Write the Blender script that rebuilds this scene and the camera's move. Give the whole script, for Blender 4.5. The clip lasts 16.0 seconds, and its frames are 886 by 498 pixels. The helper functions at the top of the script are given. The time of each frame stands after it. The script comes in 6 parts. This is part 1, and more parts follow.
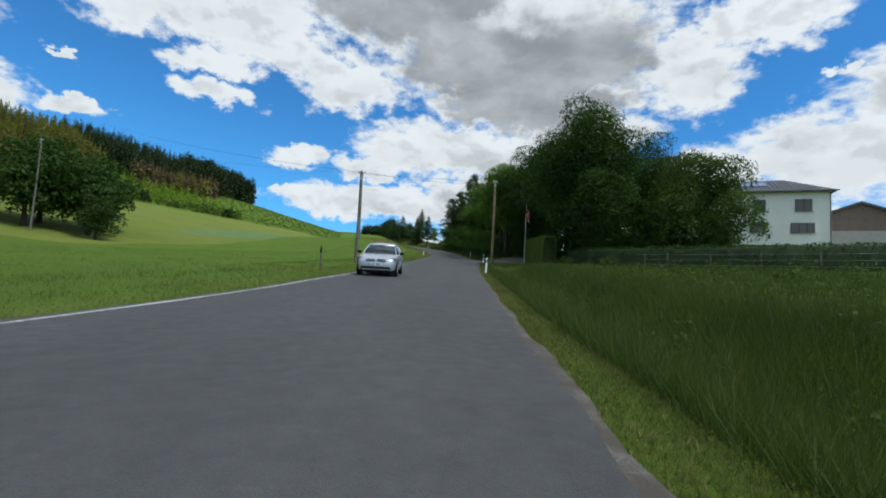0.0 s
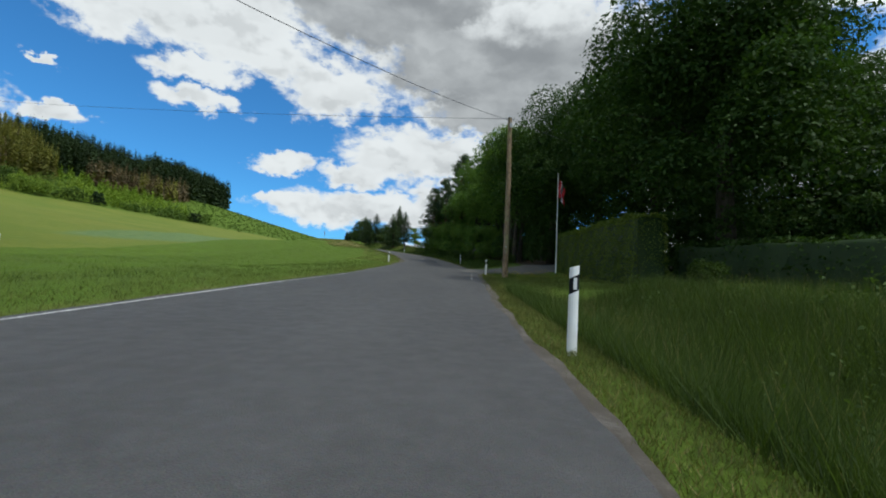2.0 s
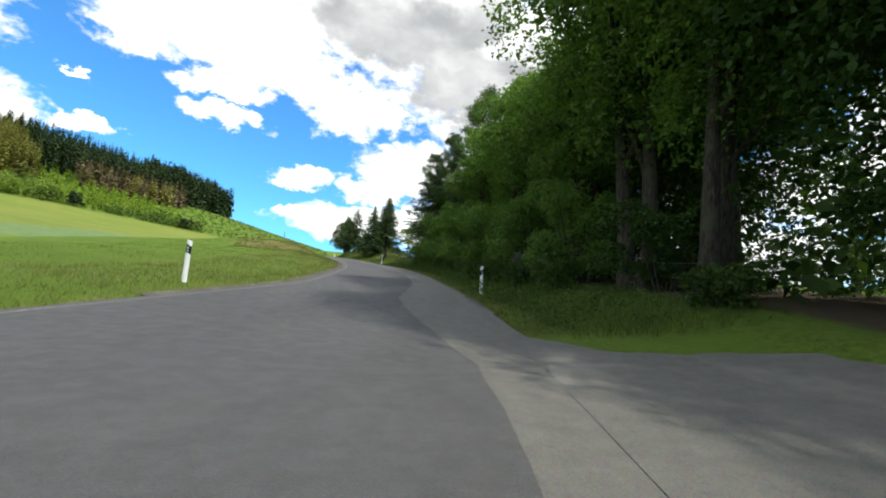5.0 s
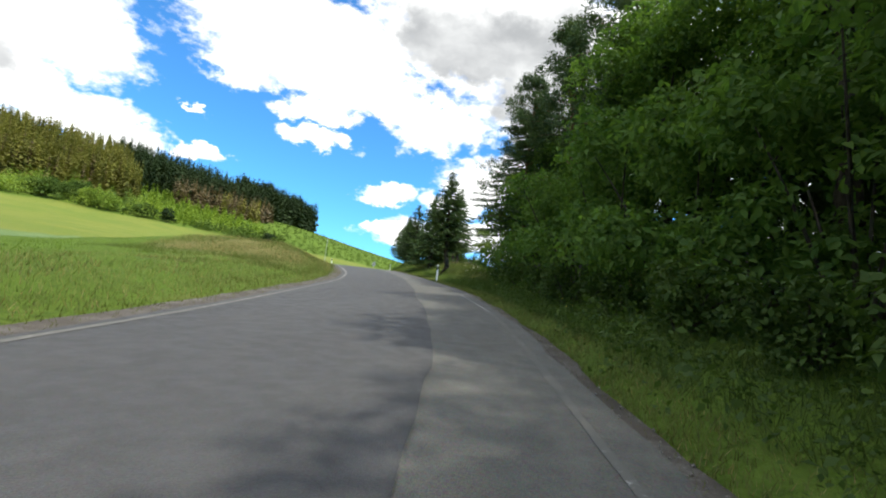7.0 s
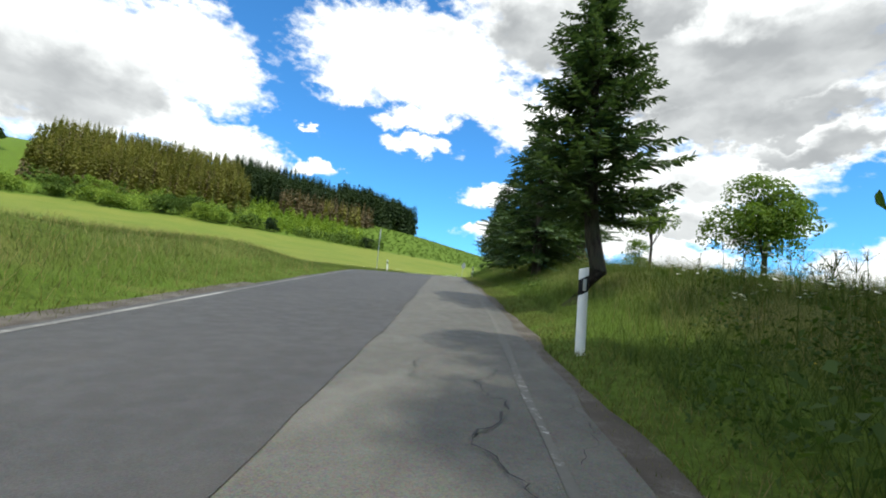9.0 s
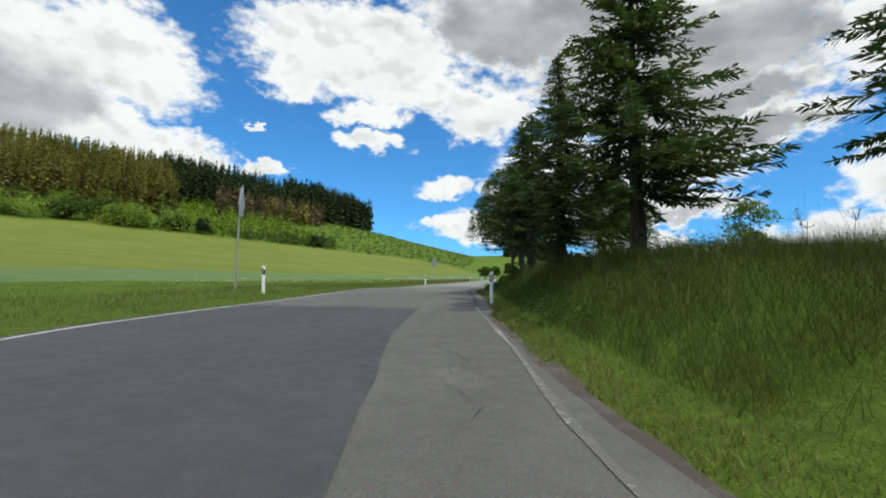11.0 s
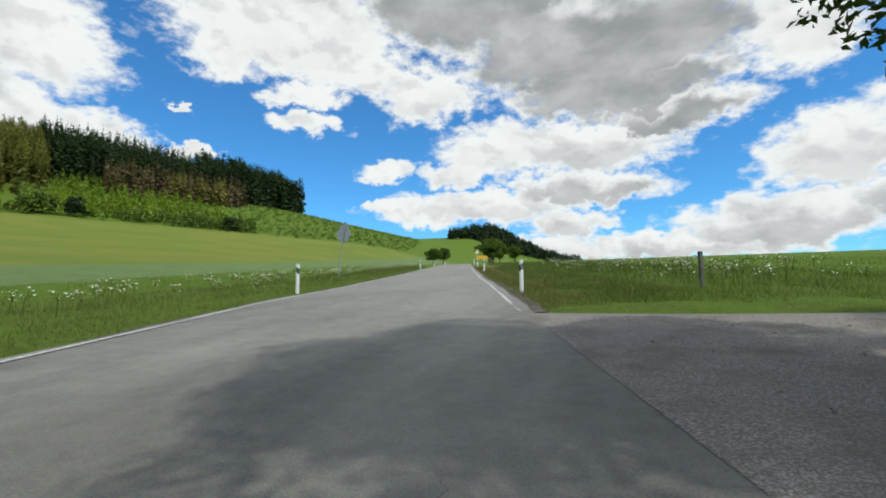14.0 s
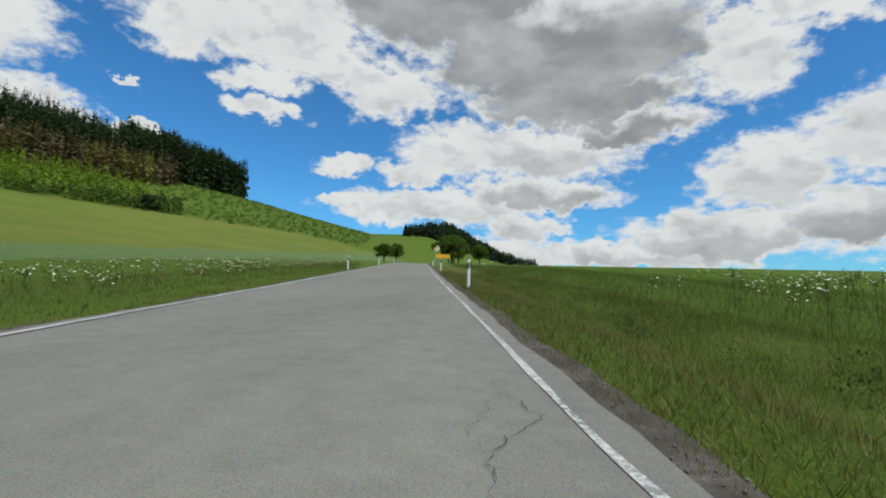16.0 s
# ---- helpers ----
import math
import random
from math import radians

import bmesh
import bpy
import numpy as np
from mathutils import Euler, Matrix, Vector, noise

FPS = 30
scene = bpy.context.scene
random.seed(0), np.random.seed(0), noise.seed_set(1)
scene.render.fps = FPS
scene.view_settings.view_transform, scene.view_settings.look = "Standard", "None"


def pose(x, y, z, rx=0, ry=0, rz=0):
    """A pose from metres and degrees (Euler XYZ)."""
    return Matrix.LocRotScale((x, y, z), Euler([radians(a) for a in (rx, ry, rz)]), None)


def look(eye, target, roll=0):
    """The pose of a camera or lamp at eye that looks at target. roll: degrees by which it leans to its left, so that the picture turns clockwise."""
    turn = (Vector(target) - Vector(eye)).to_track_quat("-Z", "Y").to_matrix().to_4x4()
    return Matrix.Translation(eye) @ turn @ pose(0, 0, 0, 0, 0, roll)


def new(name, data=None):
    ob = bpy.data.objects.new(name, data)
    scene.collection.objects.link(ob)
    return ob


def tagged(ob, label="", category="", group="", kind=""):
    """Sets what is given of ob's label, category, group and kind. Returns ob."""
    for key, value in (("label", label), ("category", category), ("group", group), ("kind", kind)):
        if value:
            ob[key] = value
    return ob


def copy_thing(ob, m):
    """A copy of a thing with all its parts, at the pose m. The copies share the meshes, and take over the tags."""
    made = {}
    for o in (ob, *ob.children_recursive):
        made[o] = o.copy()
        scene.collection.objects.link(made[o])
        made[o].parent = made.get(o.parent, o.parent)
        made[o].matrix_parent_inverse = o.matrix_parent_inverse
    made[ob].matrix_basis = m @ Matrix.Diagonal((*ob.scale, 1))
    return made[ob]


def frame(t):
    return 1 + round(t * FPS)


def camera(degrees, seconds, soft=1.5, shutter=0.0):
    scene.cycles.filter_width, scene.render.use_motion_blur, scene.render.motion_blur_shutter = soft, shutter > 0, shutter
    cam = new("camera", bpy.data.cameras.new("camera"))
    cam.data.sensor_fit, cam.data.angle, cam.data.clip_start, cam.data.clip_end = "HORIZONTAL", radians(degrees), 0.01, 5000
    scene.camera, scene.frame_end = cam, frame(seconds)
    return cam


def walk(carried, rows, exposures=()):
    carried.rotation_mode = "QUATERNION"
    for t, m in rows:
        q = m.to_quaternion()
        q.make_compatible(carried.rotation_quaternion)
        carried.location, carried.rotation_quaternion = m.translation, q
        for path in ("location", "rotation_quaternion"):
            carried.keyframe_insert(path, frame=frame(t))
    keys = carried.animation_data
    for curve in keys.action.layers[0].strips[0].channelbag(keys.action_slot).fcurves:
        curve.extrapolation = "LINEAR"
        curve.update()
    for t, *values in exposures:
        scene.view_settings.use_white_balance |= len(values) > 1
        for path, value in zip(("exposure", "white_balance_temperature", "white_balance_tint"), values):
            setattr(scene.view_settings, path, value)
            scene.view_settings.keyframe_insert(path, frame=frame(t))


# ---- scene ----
cam = camera(86.4, 16.0, soft=1.9)
PATH = [
    (0, (3.342, -1.672, 0.729), (3.028, 8.289, 1.553), 3.32),
    (0.5, (3.350, 4.599, 1.122), (3.096, 14.558, 1.980), 2.37),
    (1, (3.402, 10.872, 1.529), (3.293, 20.831, 2.435), 2.51),
    (1.5, (3.555, 17.167, 1.948), (3.448, 27.123, 2.877), 2.77),
    (2, (3.685, 23.513, 2.426), (3.638, 33.464, 3.410), 2.86),
    (2.5, (3.746, 29.834, 2.949), (3.132, 39.767, 3.930), 3.83),
    (3, (3.885, 36.036, 3.452), (4.268, 45.969, 4.538), 1.09),
    (3.5, (4.246, 41.839, 3.891), (4.413, 51.770, 5.058), 3.46),
    (4, (4.460, 47.724, 4.352), (4.536, 57.652, 5.544), 3.64),
    (4.5, (4.600, 53.423, 4.807), (4.481, 63.344, 6.061), 4.09),
    (5, (4.600, 59.013, 5.281), (4.229, 68.917, 6.608), 4.62),
    (5.5, (4.420, 64.569, 5.798), (3.837, 74.455, 7.188), 5.07),
    (6, (4.088, 70.008, 6.383), (3.436, 79.887, 7.768), 5.25),
    (6.5, (3.557, 75.684, 7.005), (2.571, 85.524, 8.483), 4.77),
    (7, (2.585, 81.283, 7.639), (0.478, 90.949, 9.090), 5.45),
    (7.5, (1.651, 87.105, 8.297), (0.149, 96.872, 9.825), 3.02),
    (8, (0.361, 92.786, 8.998), (-2.358, 102.307, 10.394), 5.17),
    (8.5, (-1.136, 98.329, 9.650), (-4.135, 107.765, 11.051), 4.96),
    (9, (-2.977, 103.729, 10.260), (-7.148, 112.728, 11.530), 4.74),
    (9.5, (-5.170, 109.434, 10.944), (-9.250, 118.476, 12.205), 4.30),
    (10, (-8.088, 115.457, 11.687), (-11.948, 124.599, 12.927), 3.25),
    (10.5, (-11.244, 121.576, 12.417), (-14.839, 130.828, 13.632), 2.00),
    (11, (-14.152, 127.566, 13.063), (-17.522, 136.906, 14.256), 0.95),
    (11.5, (-16.324, 133.206, 13.553), (-19.600, 142.580, 14.738), 0.51),
    (12, (-17.784, 138.598, 13.929), (-20.865, 148.049, 15.023), 1.59),
    (12.5, (-19.610, 143.985, 14.330), (-23.135, 153.289, 15.340), 2.24),
    (13, (-21.437, 149.382, 14.708), (-24.810, 158.750, 15.644), 2.47),
    (13.5, (-23.099, 154.737, 15.031), (-26.439, 164.126, 15.871), 2.72),
    (14, (-24.637, 160.100, 15.314), (-26.856, 169.813, 16.166), -1.10),
    (14.5, (-25.521, 165.513, 15.614), (-27.374, 175.305, 16.437), 0.90),
    (15, (-26.641, 171.012, 15.929), (-29.013, 180.689, 16.774), 2.22),
    (15.5, (-27.769, 176.362, 16.312), (-29.398, 186.190, 17.187), 1.41),
    (16, (-28.779, 181.764, 16.659), (-30.058, 191.648, 17.485), 1.64),
]
EXPOSURES = [(0, -0.45, 6000, 5), (0.5, -0.55, 6000, 5), (1, -0.65, 6000, 5), (1.6, -0.58, 6050, 5), (2, -0.48, 6150, 5), (2.5, -0.27, 6300, 4), (3, 0.0, 6450, 4), (3.5, 0.12, 6500, 5), (6, 0.48, 6500, 8), (7.5, 0.42, 6450, 8), (9, 0.22, 6380, 6), (11.5, -0.34, 6380, 6), (12.5, -0.38, 6350, 6), (13.0, -0.24, 6350, 6), (13.5, -0.15, 6350, 6), (14.5, -0.56, 6350, 6), (16, -0.62, 6350, 6)]
walk(cam, [(t, look(eye, target, roll)) for t, eye, target, roll in PATH], EXPOSURES)

# ---- world and sun ----
SUN_AZ, SUN_EL = radians(120.0), radians(57.0)
sun = new("sun", bpy.data.lights.new("sun", "SUN"))
sun.data.energy, sun.data.angle, sun.data.color = 3.3, radians(1.0), (1.0, 0.955, 0.87)
to_sun = Vector((math.sin(SUN_AZ) * math.cos(SUN_EL), math.cos(SUN_AZ) * math.cos(SUN_EL), math.sin(SUN_EL)))
sun.matrix_world = look(tuple(to_sun * 400), (0, 0, 0))


class Nodes:
    """Short hand for building a node tree."""

    def __init__(self, tree):
        self.tree = tree
        tree.nodes.clear()

    def add(self, kind, **inputs):
        node = self.tree.nodes.new(kind)
        for key, value in inputs.items():
            self.put(node, key, value)
        return node

    def put(self, node, key, value):
        names = [i.name for i in node.inputs]
        slot = node.inputs[int(key[1:])] if key[0] == "i" and key[1:].isdigit() else node.inputs[names.index(key.replace("_", " "))]
        if isinstance(value, bpy.types.NodeSocket):
            self.tree.links.new(value, slot)
        else:
            slot.default_value = value

    def math(self, op, a, b=0.0, clamp=False):
        node = self.add("ShaderNodeMath", i0=a, i1=b)
        node.operation, node.use_clamp = op, clamp
        return node.outputs[0]

    def vec(self, op, a, b=(0, 0, 0)):
        node = self.add("ShaderNodeVectorMath", i0=a, i1=b)
        node.operation = op
        return node.outputs["Value"] if op in ("LENGTH", "DOT_PRODUCT") else node.outputs["Vector"]

    def noise(self, vector, scale, detail=4.0, rough=0.55, distort=0.0):
        return self.add("ShaderNodeTexNoise", Vector=vector, Scale=scale, Detail=detail, Roughness=rough, Distortion=distort)

    def ramp(self, fac, stops):
        node = self.add("ShaderNodeValToRGB", Fac=fac)
        el = node.color_ramp.elements
        while len(el) < len(stops):
            el.new(0.5)
        for e, (p, c) in zip(el, stops):
            e.position, e.color = p, (*c, 1) if len(c) == 3 else c
        return node.outputs["Color"]

    def map(self, v, a, b, c=0.0, d=1.0, kind="SMOOTHSTEP"):
        node = self.add("ShaderNodeMapRange", Value=v, From_Min=a, From_Max=b, To_Min=c, To_Max=d)
        node.interpolation_type = kind
        return node.outputs[0]

    def mix(self, fac, a, b, blend="MIX"):
        node = self.add("ShaderNodeMix")
        node.data_type, node.blend_type = "RGBA", blend
        for n, v in ((0, fac), (6, a), (7, b)):
            if isinstance(v, bpy.types.NodeSocket):
                self.tree.links.new(v, node.inputs[n])
            else:
                node.inputs[n].default_value = v if n == 0 else (*v, 1) if len(v) == 3 else v
        return node.outputs[2]


world = bpy.data.worlds.new("sky")
scene.world = world
world.use_nodes = True
w = Nodes(world.node_tree)
sky = w.add("ShaderNodeTexSky")
sky.sky_type, sky.sun_disc, sky.sun_elevation, sky.sun_rotation = "NISHITA", False, SUN_EL, SUN_AZ
sky.altitude, sky.dust_density, sky.ozone_density = 400.0, 0.3, 2.2
blue = w.mix(1.0, sky.outputs["Color"], (0.064, 0.146, 0.204), "MULTIPLY")
way = w.add("ShaderNodeTexCoord").outputs["Generated"]
xyz = w.add("ShaderNodeSeparateXYZ", Vector=way)
az = w.math("MULTIPLY", w.math("ARCTAN2", xyz.outputs[0], xyz.outputs[1]), 57.2958)
el = w.math("MULTIPLY", w.math("ARCSINE", xyz.outputs[2]), 57.2958)
flat = w.add("ShaderNodeCombineXYZ", X=az, Y=el).outputs[0]
# billows: the outline of the clouds is broken up at three sizes
big = w.noise(w.vec("MULTIPLY", flat, (0.11, 0.16, 1)), 1.0, 3.0, 0.5)
fine = w.noise(w.vec("MULTIPLY", flat, (0.34, 0.46, 1)), 1.0, 9.0, 0.60)
warp = w.vec("MULTIPLY", w.vec("SUBTRACT", big.outputs["Color"], (0.5, 0.5, 0.5)), (7.0, 4.0, 0))
warp2 = w.vec("MULTIPLY", w.vec("SUBTRACT", fine.outputs["Color"], (0.5, 0.5, 0.5)), (6.5, 5.0, 0))
bent = w.vec("ADD", flat, w.vec("ADD", warp, warp2))
# azimuth, elevation, half width, half height in degrees, greyness of the underside
CLOUDS = [
    (-66, 20, 12, 8, 0.9), (-56, 23.5, 8.0, 5.4, 0.15), (-50.5, 15.8, 6.0, 2.6, 0.0), (-57, 16.5, 6, 3, 0.3), (-41, 15.2, 3.2, 0.9, 0.0),
    (-31, 29, 14.5, 5.2, 0.25), (-24, 25.5, 8, 3.4, 0.2), (-38.5, 26.5, 4.0, 3.0, 0.0), (-29.6, 22.3, 4.6, 1.7, 0.0), (-29, 19.0, 4.6, 1.3, 0.0), (-14.5, 23.2, 6.8, 3.2, 0.35),
    (6.5, 28.5, 20, 8, 1.4), (8, 22.5, 14, 4.2, 1.35), (-9, 34, 17, 8, 1.1), (14, 18.8, 8.5, 2.6, 1.0), (25.5, 24.5, 6.5, 4.6, 0.1), (33, 27.8, 7.2, 2.9, 0.1),
    (4.5, 16.2, 11, 3.4, 0.55), (-4.5, 16.6, 8.5, 3.9, 0.3), (-11, 13.9, 5.0, 1.7, 0.2), (-19.5, 14.4, 3.2, 1.4, 0.0), (-7.5, 9.8, 12.5, 2.3, 0.45), (-15.5, 9.3, 6, 1.7, 0.1), (2.2, 7.4, 5.5, 1.9, 0.5), (4, 11.6, 10, 2.2, 0.75),
    (27.5, 12.2, 6.4, 4.4, 0.45), (37.5, 15, 8.4, 4.4, 0.35), (23, 6.2, 11, 2.9, 0.65), (36, 7.5, 9, 3.2, 0.8), (14, 4.2, 9, 1.8, 0.6), (-1, 4.6, 12, 1.5, 0.4),
    (48, 20, 10, 4.6, 0.7), (52, 9, 12, 4, 0.8), (45, 29, 6, 2.5, 0.3), (-20.4, 10.0, 1.7, 0.9, 0.0), (39, 22.3, 1.8, 0.6, 0.0), (-42, 20.2, 1.6, 0.5, 0.0),
]
body, grey = -1.0, 0.0
for a, e, ra, re, g in CLOUDS:
    rel = w.vec("MULTIPLY", w.vec("SUBTRACT", bent, (a, e, 0)), (1 / ra, 1 / re, 0))
    near = w.math("SUBTRACT", 1.0, w.vec("LENGTH", rel))
    body = w.math("MAXIMUM", body, near)
    if g > 0.05:
        under = w.math("MULTIPLY", w.map(w.vec("DOT_PRODUCT", rel, (0, -1, 0)), -0.75, 0.35), g)
        grey = w.math("MAXIMUM", grey, w.math("MULTIPLY", w.map(near, 0.05, 0.42), under))
# beyond the view the broken cover goes on
cover = w.noise(w.vec("MULTIPLY", way, (1.0, 1.0, 2.0)), 2.6, 8.0, 0.58).outputs["Fac"]
outside = w.math("MAXIMUM", w.map(w.math("ABSOLUTE", w.math("ADD", az, 10.0)), 66, 78), w.map(el, 38, 46))
body = w.math("MAXIMUM", body, w.math("SUBTRACT", w.math("MULTIPLY", w.map(cover, 0.42, 0.60), w.math("MULTIPLY", outside, 1.4)), 0.4))
wisp = w.noise(w.vec("MULTIPLY", flat, (0.5, 0.9, 1)), 1.0, 6.0, 0.6).outputs["Fac"]
alpha = w.map(w.math("ADD", body, w.map(wisp, 0.3, 0.7, -0.14, 0.14)), -0.16, 0.30)
thick = w.noise(w.vec("MULTIPLY", w.vec("ADD", flat, w.vec("MULTIPLY", warp2, (0.4, 0.4, 0))), (0.10, 0.2, 1)), 1.0, 4.0, 0.5).outputs["Fac"]
shade = w.math("MULTIPLY", w.map(grey, 0.05, 1.0, 0.0, 1.0), w.map(thick, 0.25, 0.7, 0.55, 1.0))
shade = w.math("MAXIMUM", shade, w.math("MULTIPLY", w.map(thick, 0.46, 0.74), w.map(body, 0.12, 0.5, 0.0, 0.4)))
# the billows shade one another
puff = w.noise(w.vec("MULTIPLY", flat, (0.22, 0.32, 1)), 1.0, 4.0, 0.5).outputs["Fac"]
puff_up = w.noise(w.vec("MULTIPLY", w.vec("ADD", flat, (0.6, 1.1, 0)), (0.22, 0.32, 1)), 1.0, 4.0, 0.5).outputs["Fac"]
relief = w.map(w.math("SUBTRACT", puff_up, puff), 0.0, 0.16, 0.0, 0.26)
shade = w.math("MINIMUM", w.math("ADD", shade, w.math("MULTIPLY", w.math("MULTIPLY", relief, w.math("SUBTRACT", 1.0, shade)), w.map(body, 0.10, 0.45))), 1.0)
# clouds towards the sun are lit through and shine
lit = w.map(w.vec("DOT_PRODUCT", way, tuple(to_sun)), 0.35, 1.0, 1.0, 1.9)
white = w.mix(shade, (1.16, 1.155, 1.145), (0.400, 0.408, 0.422))
white = w.mix(1.0, white, w.add("ShaderNodeCombineColor", Red=lit, Green=lit, Blue=lit).outputs[0], "MULTIPLY")
colour = w.mix(alpha, blue, white)
back = w.add("ShaderNodeBackground", Color=colour, Strength=1.0)
w.add("ShaderNodeOutputWorld", Surface=back.outputs[0])

# ---- materials ----
def material(name, build, rough=0.8, metal=0.0, bump=None, spec=0.5):
    """A principled material. build(n, place) gives its colour; bump(n, place) a height and its depth in metres."""
    m = bpy.data.materials.new(name)
    m.use_nodes = True
    n = Nodes(m.node_tree)
    place = n.add("ShaderNodeNewGeometry").outputs["Position"]
    colour = build(n, place)
    bsdf = n.add("ShaderNodeBsdfPrincipled", Base_Color=colour, Roughness=rough(n, place) if callable(rough) else rough, Metallic=metal, Specular_IOR_Level=spec)
    if bump:
        height, depth = bump(n, place)
        n.put(bsdf, "Normal", n.add("ShaderNodeBump", Height=height, Distance=depth, Strength=1.0).outputs[0])
    n.add("ShaderNodeOutputMaterial", Surface=bsdf.outputs[0])
    return m


def plain(name, rgb, rough=0.6, metal=0.0, vary=0.12, size=6.0, spec=0.5):
    """One colour with slight soiling at two sizes."""
    def build(n, p):
        a = n.noise(p, size, 4).outputs["Fac"]
        b = n.noise(p, size * 9, 3).outputs["Fac"]
        v = n.math("ADD", n.math("MULTIPLY", n.math("SUBTRACT", a, 0.5), 2 * vary), n.math("MULTIPLY", n.math("SUBTRACT", b, 0.5), vary))
        return n.mix(1.0, rgb, n.add("ShaderNodeCombineColor", Red=n.math("ADD", v, 1.0), Green=n.math("ADD", v, 1.0), Blue=n.math("ADD", v, 1.0)).outputs[0], "MULTIPLY")
    return material(name, build, rough, metal, spec=spec)


def asphalt(name, base, warm, spots, paler=None):
    def build(n, p):
        wide = n.noise(n.vec("MULTIPLY", p, (1, 0.25, 1)), 0.55, 4, 0.6).outputs["Fac"]
        mid = n.noise(p, 3.2, 5, 0.65).outputs["Fac"]
        grit = n.noise(p, 95, 2, 0.7).outputs["Fac"]
        stones = n.add("ShaderNodeTexVoronoi", Vector=p, Scale=75.0).outputs["Color"]
        v = n.map(wide, 0.25, 0.75, 0.82, 1.18, "LINEAR")
        v = n.math("MULTIPLY", v, n.map(mid, 0.25, 0.75, 0.86, 1.14, "LINEAR"))
        v = n.math("MULTIPLY", v, n.map(grit, 0.3, 0.7, 1 - spots, 1 + spots, "LINEAR"))
        if paler:
            y = n.add("ShaderNodeSeparateXYZ", Vector=p).outputs[1]
            v = n.math("MULTIPLY", v, n.map(n.math("ADD", y, n.map(wide, 0.2, 0.8, -8, 8)), paler[0], paler[1], paler[2], 1.0))
        c = n.mix(1.0, base, n.add("ShaderNodeCombineColor", Red=v, Green=v, Blue=v).outputs[0], "MULTIPLY")
        c = n.mix(0.16, c, n.mix(1.0, stones, base, "MULTIPLY"))
        stain = n.map(n.noise(n.vec("MULTIPLY", p, (1, 0.4, 1)), 0.9, 3).outputs["Fac"], 0.58, 0.75)
        return n.mix(n.math("MULTIPLY", stain, 0.35), c, warm)
    def relief(n, p):
        return n.add("ShaderNodeTexVoronoi", Vector=p, Scale=110.0).outputs["Distance"], 0.004
    return material(name, build, lambda n, p: n.map(n.noise(p, 5, 3).outputs["Fac"], 0.3, 0.7, 0.72, 0.92), bump=relief, spec=0.35)


ASPHALT_OLD = asphalt("asphalt_old", (0.230, 0.220, 0.186), (0.250, 0.236, 0.196), 0.30, (146, 178, 0.47))
ASPHALT_NEW = asphalt("asphalt_new", (0.070, 0.068, 0.065), (0.090, 0.084, 0.075), 0.25)
TAR = plain("tar", (0.018, 0.017, 0.016), 0.75, vary=0.4, size=20)


def gravel_colour(n, p):
    stones = n.add("ShaderNodeTexVoronoi", Vector=p, Scale=85.0)
    v = n.add("ShaderNodeSeparateColor", Color=stones.outputs["Color"]).outputs[0]
    c = n.ramp(v, [(0.0, (0.15, 0.132, 0.112)), (0.45, (0.215, 0.192, 0.166)), (0.8, (0.28, 0.258, 0.228)), (1.0, (0.38, 0.36, 0.33))])
    dirt = n.noise(p, 1.6, 5).outputs["Fac"]
    c = n.mix(n.map(dirt, 0.45, 0.75, 0.0, 0.75), c, (0.150, 0.125, 0.098))
    return c


def grit_colour(n, p):
    return n.mix(n.map(n.noise(p, 2.4, 5, 0.6).outputs["Fac"], 0.3, 0.6, 0.55, 0.97), gravel_colour(n, p), (0.082, 0.070, 0.056))


GRIT = material("grit", grit_colour, 0.95, bump=lambda n, p: (n.noise(p, 60, 4, 0.7).outputs["Fac"], 0.012), spec=0.15)
GRAVEL = material("gravel", gravel_colour, 0.95, bump=lambda n, p: (n.add("ShaderNodeTexVoronoi", Vector=p, Scale=85.0).outputs["Distance"], 0.010), spec=0.2)


def paint_colour(n, p):
    worn = n.map(n.noise(p, 16, 6, 0.75).outputs["Fac"], 0.40, 0.58)
    patchy = n.map(n.noise(p, 0.7, 3).outputs["Fac"], 0.36, 0.60, 0.45, 1.0)
    return n.mix(n.math("MULTIPLY", worn, patchy), (0.62, 0.61, 0.57), (0.18, 0.175, 0.16))


PAINT = material("road_paint", paint_colour, 0.7, spec=0.3)


def worn_colour(n, p):
    worn = n.map(n.noise(p, 11, 7, 0.8).outputs["Fac"], 0.34, 0.47)
    patchy = n.map(n.noise(p, 0.35, 2).outputs["Fac"], 0.30, 0.52, 0.5, 1.0)
    return n.mix(n.math("MAXIMUM", n.math("MULTIPLY", worn, patchy), n.math("MULTIPLY", patchy, 0.62)), (0.46, 0.45, 0.41), (0.14, 0.135, 0.12))


PAINT_WORN = material("worn_paint", worn_colour, 0.8, spec=0.2)


def faint_colour(n, p):
    left = n.map(n.noise(p, 13, 7, 0.8).outputs["Fac"], 0.52, 0.66)
    patchy = n.map(n.noise(p, 0.45, 2).outputs["Fac"], 0.45, 0.62, 0.12, 0.9)
    return n.mix(n.math("MULTIPLY", left, patchy), (0.130, 0.125, 0.108), (0.40, 0.39, 0.36))


PAINT_FAINT = material("faint_paint", faint_colour, 0.85, spec=0.2)


